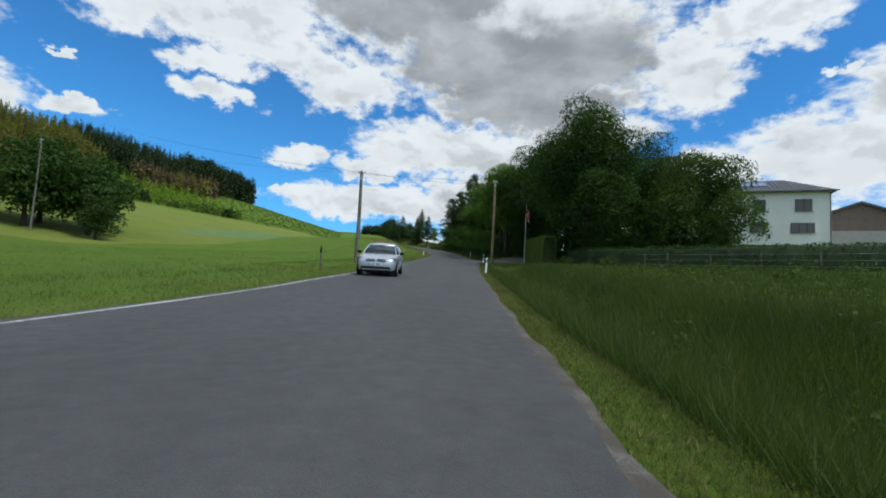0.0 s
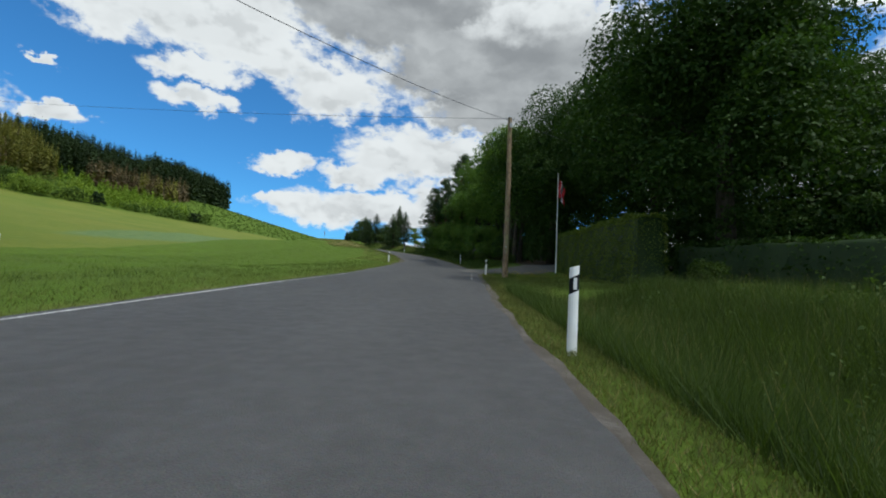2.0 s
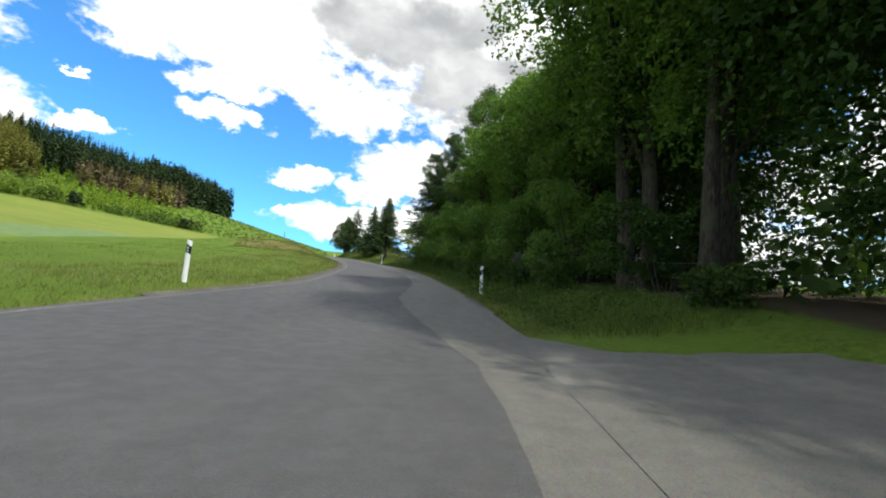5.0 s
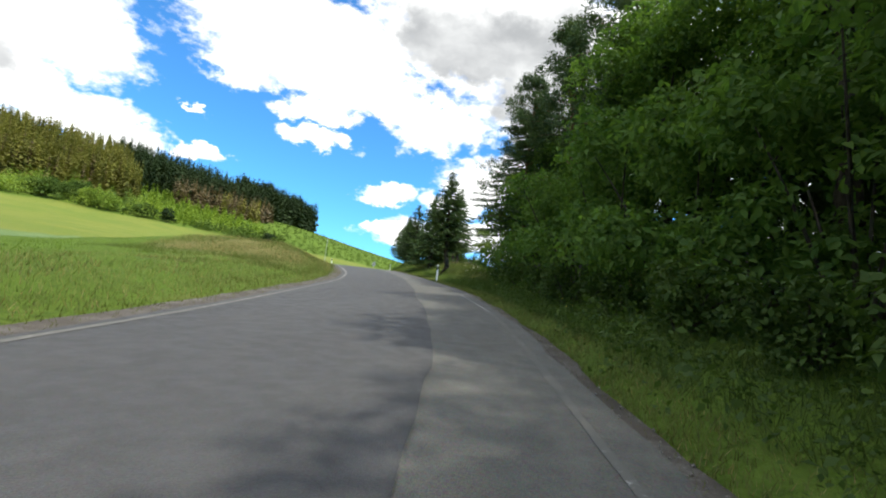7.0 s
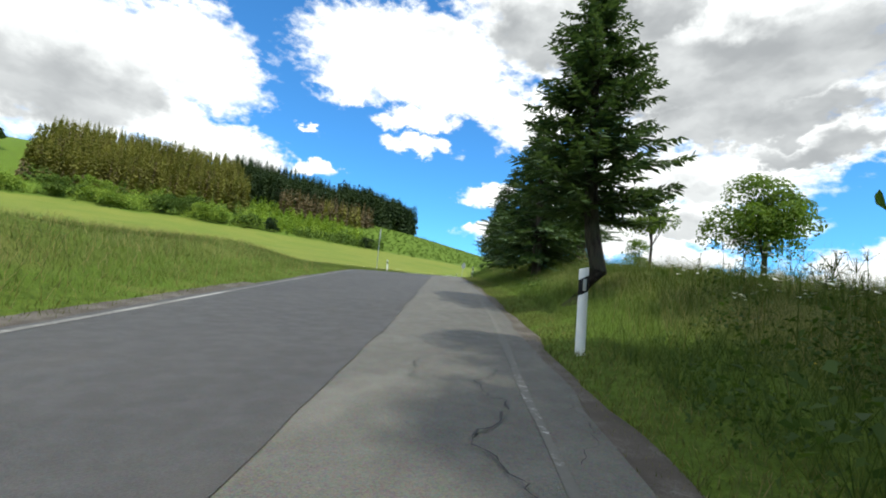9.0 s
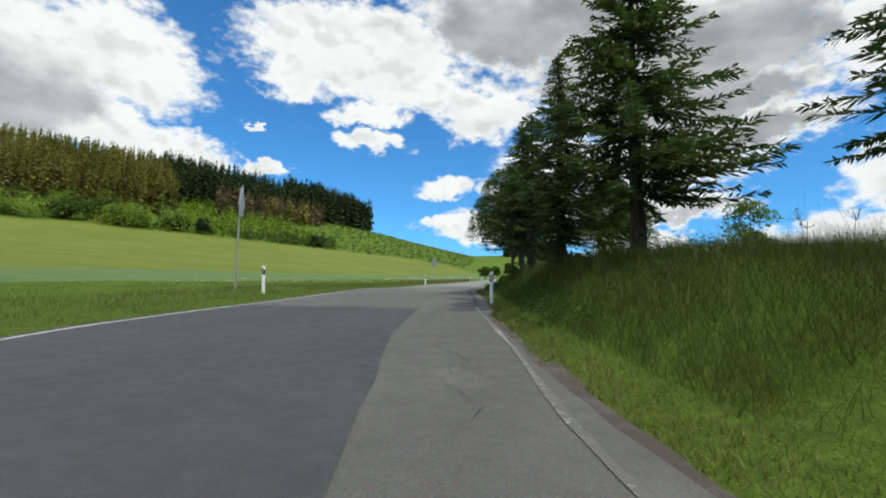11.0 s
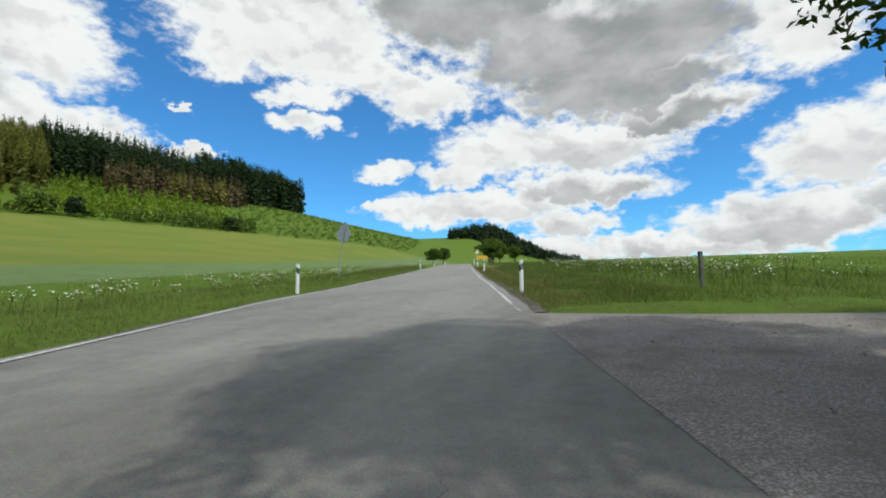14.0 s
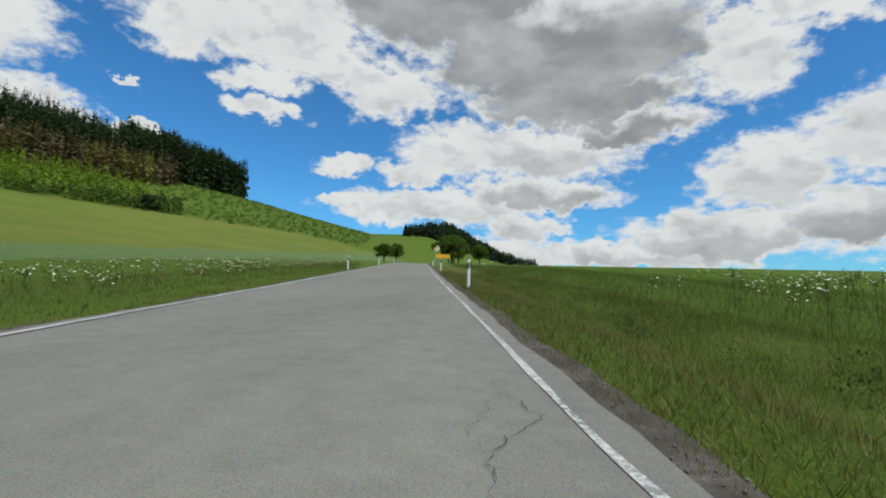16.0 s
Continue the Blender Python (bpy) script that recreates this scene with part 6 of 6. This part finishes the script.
vary(thin, [(130.5, 10.5, 0, 0.95), (167.5, 19.7, 70, 1.25), (188, 34, 150, 0.9)])
suckers = shrub("ash_suckers", 2.3, 0.9, 3400, 0.11, 27, LEAF_HERB, "dark suckers round the foot of a tree")
vary(suckers, [(168.6, 3.4, 0, 0.95), (169.9, 5.0, 90, 0.95), (168.9, 4.4, 200, 0.8)])

# tree group in the meadow, far trees and the yard's conifers
group = broad_tree("field_tree", 13.0, 6.2, 6500, 0.6, 28, LEAF_DARK, "dense dark tree in a group at the meadow's edge", lobes_n=40, low=0.03, thick=0.3)
for k, (x, y, yaw, size) in enumerate(((-58.5, 75, 0, 1.0), (-65, 70, 100, 1.1), (-73, 68, 200, 0.95), (-63, 82, 300, 1.1), (-81, 74, 30, 1.0), (-54, 71, 70, 0.55), (-69, 77, 160, 1.2), (-77, 62, 250, 0.7))):
    ob = group if k == 0 else copy_thing(group, Matrix())
    ob.matrix_world = pose(x, y, float(ground(x, y)[0]) - 0.1, 0, 0, yaw) @ Matrix.Scale(size, 4)
yard = spruce("yard_conifer", 11.0, 3.0, 29, NEEDLE_DARK, "dark conifer behind the barn", step=0.6, dense=0.5)
for k, (x, y, size) in enumerate(((84, 86, 1.0), (90, 84, 1.15), (78, 92, 0.9), (40, 92, 1.1), (30, 90, 1.0))):
    ob = yard if k == 0 else copy_thing(yard, Matrix())
    ob.matrix_world = pose(x, y, float(ground(x, y)[0]) - 0.1, 0, 0, 50 * k) @ Matrix.Scale(size, 4)
far_tree = broad_tree("far_tree", 9.0, 4.2, 2600, 0.7, 30, LEAF_MID, "rounded roadside tree far along the road", lobes_n=22, low=0.1, thick=0.25)
for k, (s, off, size) in enumerate(((300, 7.5, 0.8), (312, 8.5, 0.95), (326, 7.5, 1.05), (345, 9, 1.1), (360, 12, 1.0), (300, 14, 0.6), (335, -12, 0.7), (352, -14, 0.8), (372, -12, 0.9))):
    if k == 0:
        set_at(far_tree, s, off, 40 * k, 0.1, size)
    else:
        copy_at(far_tree, s, off, 40 * k, 0.1, size)

RIDGE = [(-165, 800), (-30, 790), (10, 840), (25, 920), (-30, 980), (-180, 980)]
conifers(RIDGE, 5000, 8.0, 16, 0.36, 31, NEEDLE_DARK, "ridge_wood", "dark wood covering the far ridge")


# ---- grass and flowers ----
def lay(name, label, mat, pieces):
    v, f = joined(pieces)
    stuff(name, mesh_of(name, v, f, mat), label, "grass")


def tufts(s0, s1, o0, o1, count, height, width, lean=0.35, clump=0.0, simple=True):
    x, y = scatter(s0, s1, o0, o1, count, clump=clump)
    return blades(x, y, height, width, lean, simple)


lay("verge_grass", "short trodden grass along the road's edge", GRASS_SHORT, [
    tufts(1, 60, 0.12, 0.9, 70000, 0.065, 0.008, 0.8), tufts(38, 60, 0.8, 1.6, 9000, 0.085, 0.012, 0.6), tufts(69, 168.8, 0.24, 1.5, 80000, 0.075, 0.009, 0.75), tufts(177, 225, 0.35, 2.0, 36000, 0.11, 0.010, 0.7),
    tufts(4, 110, -0.25, -1.6, 26000, 0.09, 0.015, 0.6), tufts(110, 230, -0.25, -1.6, 26000, 0.09, 0.015, 0.6), tufts(42, 62, 1.4, 6.0, 16000, 0.12, 0.013, 0.5)])
lay("tall_grass", "tall green meadow grass along the verges", GRASS_TALL, [
    tufts(42, 57, 1.2, 6.0, 20000, 0.15, 0.007, 0.85), tufts(108, 137, 1.2, 5.2, 34000, 0.26, 0.009, 0.75), tufts(160, 168, 1.2, 5.2, 12000, 0.22, 0.006, 0.9), tufts(108, 166, 4.2, 9.0, 30000, 0.42, 0.010, 0.5), tufts(177.5, 225, 2.0, 5.0, 52000, 0.22, 0.007, 0.8), tufts(177, 260, 3.6, 16.0, 80000, 0.32, 0.008, 0.8),
    tufts(4, 110, -1.2, -4.5, 26000, 0.13, 0.014, 0.8), tufts(100, 130, -1.0, -9.0, 22000, 0.22, 0.010, 0.7), tufts(110, 240, -1.2, -4.5, 40000, 0.17, 0.012, 0.7)])
# darker-coloured grass imitates shade in the ditch, wood edge and bank
lay("ditch_grass", "grass and herbs of ditch and banks, shade put into their dark colour", GRASS_SHADED, [
    tufts(0, 41, 0.85, 2.2, 56000, 0.44, 0.010, 0.7), tufts(0, 41, 2.0, 6.0, 75000, 0.58, 0.013, 0.65), tufts(0, 41, 5.5, 18.0, 40000, 0.42, 0.022, 0.7), tufts(108, 168, 2.0, 7.0, 26000, 0.3, 0.006, 0.9, 0.6), tufts(68.5, 112, 1.1, 5.0, 32000, 0.26, 0.011, 0.75), tufts(136, 166, 1.1, 5.5, 76000, 0.32, 0.008, 0.8), tufts(52.5, 55, 1.2, 2.6, 900, 0.34, 0.008, 0.7, 0.8)])
lay("field_grass", "lush green meadow grass in the field", GRASS_FIELD, [
    tufts(2, 130, -4.0, -16.0, 22000, 0.09, 0.025, 0.8), tufts(130, 240, -4.0, -16.0, 22000, 0.10, 0.025, 0.8), tufts(180, 260, 14, 40.0, 20000, 0.13, 0.04, 0.8)])
lay("dry_grass", "dry straw-coloured grass stalks on the banks", GRASS_DRY, [
    tufts(106, 128, -0.8, -9.0, 9000, 0.30, 0.009, 0.6), tufts(70, 106, -0.8, -5.0, 9000, 0.16, 0.009, 0.7), tufts(110, 166, 1.8, 8.5, 12000, 0.55, 0.006, 0.4, 0.7), tufts(0, 42, 1.0, 3.0, 2600, 0.75, 0.005, 0.5, 0.6), tufts(0, 42, 2.6, 9.0, 2500, 0.7, 0.006, 0.45), tufts(178, 240, 1.3, 5.0, 14000, 0.28, 0.008, 0.6, 0.6), tufts(177, 240, 0.3, 1.9, 16000, 0.12, 0.008, 0.8), tufts(130, 240, -1.5, -4.0, 3500, 0.4, 0.007, 0.4), tufts(110, 166, 3.5, 7.0, 1800, 0.9, 0.006, 0.3, 0.7), tufts(1, 60, 0.3, 1.4, 9000, 0.07, 0.007, 0.9), tufts(69, 168, 0.3, 1.4, 15000, 0.07, 0.007, 0.9), tufts(1, 58, 0.12, 0.5, 3500, 0.05, 0.010, 0.9), tufts(69, 168, 0.12, 0.5, 5500, 0.05, 0.010, 0.9)])


def umbels(s0, s1, o0, o1, count, height, seed, heads=7):
    """Cow parsley: a stem, rays and flat white heads."""
    rs = np.random.default_rng(seed)
    x, y = scatter(s0, s1, o0, o1, count, rs)
    z = ground(x, y)
    stems, flowers = [], []
    for px, py, pz in zip(x, y, z):
        h = height * rs.uniform(0.65, 1.2)
        bend = rs.normal(0, 0.08, 2)
        crown = np.array([px + bend[0], py + bend[1], pz + h])
        stems.append(tube_arrays(np.array([(px, py, pz - 0.02), (px + bend[0] * 0.4, py + bend[1] * 0.4, pz + h * 0.6), crown]), np.array([0.008, 0.006, 0.004]), 3))
        for k in range(heads):
            tip = crown + np.array([rs.normal(0, 0.10), rs.normal(0, 0.10), rs.uniform(-0.14, 0.08)])
            stems.append(tube_arrays(np.array([crown - np.array([0, 0, 0.15]), tip]), np.array([0.004, 0.003]), 3))
            a = np.linspace(0, 2 * np.pi, 6, endpoint=False) + rs.uniform(0, 1)
            r = rs.uniform(0.016, 0.036, 6)
            ring = tip + np.stack([np.cos(a) * r, np.sin(a) * r, rs.normal(0.006, 0.008, 6)], 1)
            flowers.append((ring, np.array([[0, 1, 2, 3], [0, 3, 4, 5]])))
    return joined(stems), joined(flowers)


sets = [umbels(175, 240, -1.6, -5.0, 260, 0.42, 1), umbels(109.5, 115, 2.6, 5.0, 40, 0.75, 2), umbels(179, 200, 4.0, 10.0, 190, 0.8, 3), umbels(150, 175, -3.0, -6.5, 45, 0.32, 4), umbels(140, 164, 4.0, 7.5, 26, 0.7, 5), umbels(215, 260, 2.0, 6.0, 60, 0.8, 6)]
v, f = joined([a for a, b in sets])
stuff("parsley_stems", mesh_of("parsley_stems", v, f, GRASS_TALL), "green stems of cow parsley in the verge", "wildflowers")
v, f = joined([b for a, b in sets])
stuff("parsley_blossom", mesh_of("parsley_blossom", v, f, BLOSSOM), "flat white heads of cow parsley in the verge", "wildflowers")


def buttercups(s0, s1, o0, o1, count, seed):
    rs = np.random.default_rng(seed)
    x, y = scatter(s0, s1, o0, o1, count, rs)
    c = np.stack([x, y, ground(x, y) + rs.uniform(0.2, 0.42, count)], 1)
    return leaf_arrays(c, np.tile([0, 0, 1.0], (count, 1)), 0.035, 0.5, 1.0, rs)


v, f = joined([buttercups(43, 56, 1.5, 4.6, 420, 1), buttercups(92, 112, 1.5, 4, 60, 2)])
stuff("buttercups", mesh_of("buttercups", v, f, BLOSSOM_YELLOW), "small yellow buttercups in the grass", "wildflowers")


def pebbles(s0, s1, o0, o1, count, seed):
    rs = np.random.default_rng(seed)
    x, y = scatter(s0, s1, o0, o1, count, rs)
    z = ground(x, y) + 0.04
    r = 0.006 + 0.016 * rs.random(count) ** 3
    base = np.array([(1, 0, 0), (0, 1, 0), (-1, 0, 0), (0, -1, 0), (0, 0, 0.8), (0, 0, -0.8)])
    v = np.stack([x, y, z], 1)[:, None] + base[None] * r[:, None, None] * rs.uniform(0.6, 1.3, (count, 6, 1))
    tri = np.array([(0, 1, 4), (1, 2, 4), (2, 3, 4), (3, 0, 4), (1, 0, 5), (2, 1, 5), (3, 2, 5), (0, 3, 5)])
    return v.reshape(-1, 3), (np.arange(count)[:, None, None] * 6 + tri[None]).reshape(-1, 3)


v, f = joined([pebbles(170, 177, 0.3, 7, 700, 1), pebbles(178, 215, 0.2, 0.6, 900, 2), pebbles(40, 58, 0.2, 0.55, 500, 3), pebbles(138, 168, 0.25, 0.6, 600, 4), pebbles(72, 108, 0.2, 0.45, 500, 5)])
stuff("loose_stones", mesh_of("loose_stones", v, f, GRAVEL), "loose grey stones on the gravel", "stones")


# ---- silver hatchback ----
def loft(rings, close=True):
    """A skin over rings of equally many points."""
    n = len(rings[0])
    bm = bmesh.new()
    vs = [[bm.verts.new(p) for p in r] for r in rings]
    for a, b in zip(vs, vs[1:]):
        for k in range(n if close else n - 1):
            bm.faces.new((a[k], a[(k + 1) % n], b[(k + 1) % n], b[k]))
    if close:
        bm.faces.new(vs[0][::-1])
        bm.faces.new(vs[-1])
    return bm


def car_ring(y, half, z0, z1, round_=0.12, tuck=0.06):
    """Cross-section of the lower body at a length y: half width, underside, shoulder."""
    pts = []
    zm = z0 + (z1 - z0) * 0.45
    prof = [(half - tuck - 0.08, z0), (half - tuck, z0 + 0.06), (half - 0.02, z0 + 0.2), (half, zm), (half - 0.015, z1 - 0.14), (half - 0.06, z1 - 0.03), (half - round_ - 0.08, z1)]
    for x, z in prof:
        pts.append((x, y, z))
    for x, z in reversed(prof):
        pts.append((-x, y, z))
    return pts


cx, cy, _ = spot(22.3, -3.85)
cz = float(np.interp(22.4, RUN, LINE[:, 2])) + 0.006
car = thing("car", float(cx), float(cy), cz, "silver five-door hatchback driving on the country road", "car", "", heading(23.2))
slope_c = math.degrees(math.atan(0.068))
car.matrix_world = pose(float(cx), float(cy), cz, slope_c, 0, heading(23.2) + 3)
# the front points to -y
body = [car_ring(-2.08, 0.52, 0.24, 0.62, 0.1), car_ring(-2.02, 0.70, 0.20, 0.74, 0.12), car_ring(-1.85, 0.82, 0.18, 0.82, 0.14), car_ring(-1.45, 0.87, 0.18, 0.92, 0.15), car_ring(-0.85, 0.885, 0.18, 0.99, 0.10), car_ring(-0.3, 0.89, 0.18, 1.0, 0.05), car_ring(0.6, 0.89, 0.18, 1.01, 0.05), car_ring(1.3, 0.885, 0.18, 1.03, 0.06), car_ring(1.75, 0.86, 0.2, 1.04, 0.08), car_ring(2.0, 0.80, 0.26, 1.02, 0.1), car_ring(2.1, 0.70, 0.36, 0.96, 0.12)]
bm = loft(body)
body_ob = part("body", bm_mesh("body", bm, CAR_PAINT, True), car, "silver painted body")
sub = body_ob.modifiers.new("round", "SUBSURF")
sub.levels, sub.render_levels = 1, 1


def cabin_ring(y, zb, zt, half_b, half_t):
    q = 0.06
    return [(half_b, y, zb), (half_b * 0.55 + half_t * 0.45, y, zb + (zt - zb) * 0.5), (half_t, y, zt - q), (half_t - q, y, zt), (-half_t + q, y, zt), (-half_t, y, zt - q), (-(half_b * 0.55 + half_t * 0.45), y, zb + (zt - zb) * 0.5), (-half_b, y, zb)]


glass = [cabin_ring(-0.92, 0.93, 0.99, 0.74, 0.70), cabin_ring(-0.5, 0.95, 1.20, 0.79, 0.68), cabin_ring(-0.12, 0.96, 1.385, 0.80, 0.60), cabin_ring(0.5, 0.97, 1.43, 0.81, 0.60), cabin_ring(1.2, 0.98, 1.40, 0.80, 0.59), cabin_ring(1.72, 1.0, 1.27, 0.77, 0.58), cabin_ring(1.98, 1.0, 1.05, 0.72, 0.62)]
part("glazing", bm_mesh("glazing", loft(glass), CAR_GLASS, True), car, "dark windscreen and windows")
roof_rings = []
for y_, zt, ht in ((-0.20, 1.375, 0.60), (0.1, 1.43, 0.62), (0.6, 1.462, 0.625), (1.2, 1.435, 0.615), (1.66, 1.36, 0.60), (1.86, 1.30, 0.58)):
    roof_rings.append([(ht, y_, zt - 0.05), (ht - 0.05, y_, zt), (0, y_, zt + 0.03), (-ht + 0.05, y_, zt), (-ht, y_, zt - 0.05), (-ht + 0.06, y_, zt - 0.07), (0, y_, zt - 0.04), (ht - 0.06, y_, zt - 0.07)])
part("roof", bm_mesh("roof", loft(roof_rings), CAR_PAINT, True), car)
for sx in (-1, 1):
    for a, b, r in (((0.745, -0.90, 0.96), (0.588, -0.17, 1.365), 0.03), ((0.795, 0.42, 0.97), (0.60, 0.42, 1.39), 0.026), ((0.765, 1.50, 0.98), (0.565, 1.50, 1.33), 0.062)):
        v, f = tube_arrays(np.array([(sx * a[0], a[1], a[2]), (sx * (a[0] + b[0]) / 2 + sx * 0.03, (a[1] + b[1]) / 2, (a[2] + b[2]) / 2), (sx * b[0], b[1], b[2])]), np.full(3, r), 8)
        part("pillar", mesh_of("pillar", v, f, CAR_PAINT, False), car)
    bm = bmesh.new()
    bmesh.ops.create_uvsphere(bm, u_segments=14, v_segments=8, radius=0.11)
    bmesh.ops.scale(bm, vec=(1.0, 0.7, 0.65), verts=bm.verts)
    bmesh.ops.translate(bm, vec=(sx * 0.98, -0.55, 1.02), verts=bm.verts)
    part("mirror", bm_mesh("mirror", bm, BLACK_PLASTIC, True), car, "black door mirror")
    bm = bmesh.new()
    bmesh.ops.create_uvsphere(bm, u_segments=16, v_segments=10, radius=0.2)
    bmesh.ops.scale(bm, vec=(1.55, 0.5, 0.48), verts=bm.verts)
    bmesh.ops.transform(bm, matrix=pose(sx * 0.61, -1.84, 0.70, 0, -sx * 13, sx * 33), verts=bm.verts)
    hl = part("headlight", bm_mesh("headlight", bm, LAMP_CLEAR, True), car, "clear headlight")
    part("indicator", bm_mesh("indicator", box(0.05, 0.04, 0.03, (sx * 0.76, -1.84, 0.66), 0.01), LAMP_AMBER), hl, "amber indicator")
    bm = bmesh.new()
    bmesh.ops.create_cone(bm, cap_ends=True, segments=14, radius1=0.055, radius2=0.05, depth=0.05)
    bmesh.ops.transform(bm, matrix=pose(sx * 0.58, -2.05, 0.36, 90, 0, 0), verts=bm.verts)
    part("fog_lamp", bm_mesh("fog_lamp", bm, LAMP_CLEAR, True), car, "round fog lamp")
    part("door_handle", bm_mesh("door_handle", box(0.03, 0.2, 0.03, (sx * 0.90, 0.15, 0.88), 0.01), CAR_PAINT), car)
    for y_ in (-1.30, 1.28):
        bm = bmesh.new()
        bmesh.ops.create_cone(bm, cap_ends=True, segments=28, radius1=0.365, radius2=0.365, depth=0.03)
        bmesh.ops.transform(bm, matrix=pose(sx * 0.874, y_, 0.345, 0, 90, 0), verts=bm.verts)
        part("wheel_arch", bm_mesh("wheel_arch", bm, RUBBER), car, "dark wheel arch")
        bm = bmesh.new()
        bmesh.ops.create_cone(bm, cap_ends=True, segments=28, radius1=0.315, radius2=0.315, depth=0.21)
        bmesh.ops.bevel(bm, geom=[e for e in bm.edges if abs(e.verts[0].co.z - e.verts[1].co.z) < 1e-4], offset=0.03, segments=2, affect="EDGES", profile=0.5)
        bmesh.ops.transform(bm, matrix=pose(sx * 0.80, y_, 0.315, 0, 90, 0), verts=bm.verts)
        wheel = part("wheel", bm_mesh("wheel", bm, RUBBER, True), car, "black tyre")
        bm = bmesh.new()
        bmesh.ops.create_cone(bm, cap_ends=True, segments=24, radius1=0.21, radius2=0.19, depth=0.012)
        bmesh.ops.transform(bm, matrix=pose(sx * 0.909, y_, 0.315, 0, 90, 0), verts=bm.verts)
        rim = part("rim", bm_mesh("rim", bm, ALLOY), wheel, "alloy rim")
        # black blocks on the closed rim imitate the shade between spokes
        for k in range(5):
            bmk = box(0.02, 0.075, 0.12, (0, 0, 0.055), 0.006)
            bmesh.ops.transform(bmk, matrix=pose(sx * 0.912, y_, 0.315, 72 * k + 36, 0, 0), verts=bmk.verts)
            part("gap_block", bm_mesh("gap_block", bmk, BLACK_PLASTIC), wheel, "black block imitating a shaded opening in the rim")
part("grille", bm_mesh("grille", box(0.86, 0.06, 0.10, (0, -2.045, 0.63), 0.015), BLACK_PLASTIC), car, "black radiator grille")
part("grille_bar", bm_mesh("grille_bar", box(0.84, 0.03, 0.014, (0, -2.082, 0.68), 0.004), ALLOY), car)
part("lower_intake", bm_mesh("lower_intake", box(1.26, 0.09, 0.15, (0, -2.050, 0.265), 0.03), BLACK_PLASTIC), car, "black lower air intake")
part("intake_trim", bm_mesh("intake_trim", box(1.18, 0.03, 0.014, (0, -2.105, 0.285), 0.004), ALLOY), car, "thin chrome strip")
part("bumper_lip", bm_mesh("bumper_lip", box(1.30, 0.12, 0.06, (0, -2.03, 0.19), 0.02), BLACK_PLASTIC), car, "black lower lip")
for zz in (0.645, 0.668):
    part("grille_slat", bm_mesh("grille_slat", box(0.82, 0.02, 0.008, (0, -2.079, zz), 0.002), RUBBER), car)
plate = part("number_plate", bm_mesh("number_plate", box(0.52, 0.02, 0.11, (0, -2.10, 0.46), 0.004), SIGN_WHITE), car, "white number plate with plain bars")
part("plate_band", bm_mesh("plate_band", box(0.045, 0.006, 0.108, (-0.235, -2.112, 0.461), 0.001), PLATE_BLUE), plate)
for xx, wd in ((-0.12, 0.10), (0.05, 0.09), (0.17, 0.10)):
    part("plate_bar", bm_mesh("plate_bar", box(wd, 0.006, 0.055, (xx, -2.112, 0.488), 0.001), BLACK_PLASTIC), plate)
bm = bmesh.new()
bmesh.ops.create_cone(bm, cap_ends=True, segments=20, radius1=0.06, radius2=0.055, depth=0.02)
bmesh.ops.transform(bm, matrix=pose(0, -2.085, 0.68, 90, 0, 0), verts=bm.verts)
part("badge", bm_mesh("badge", bm, ALLOY), car, "plain round metal badge")
part("underside", bm_mesh("underside", box(1.5, 3.7, 0.16, (0, 0, 0.16), 0.02), BLACK_PLASTIC), car)
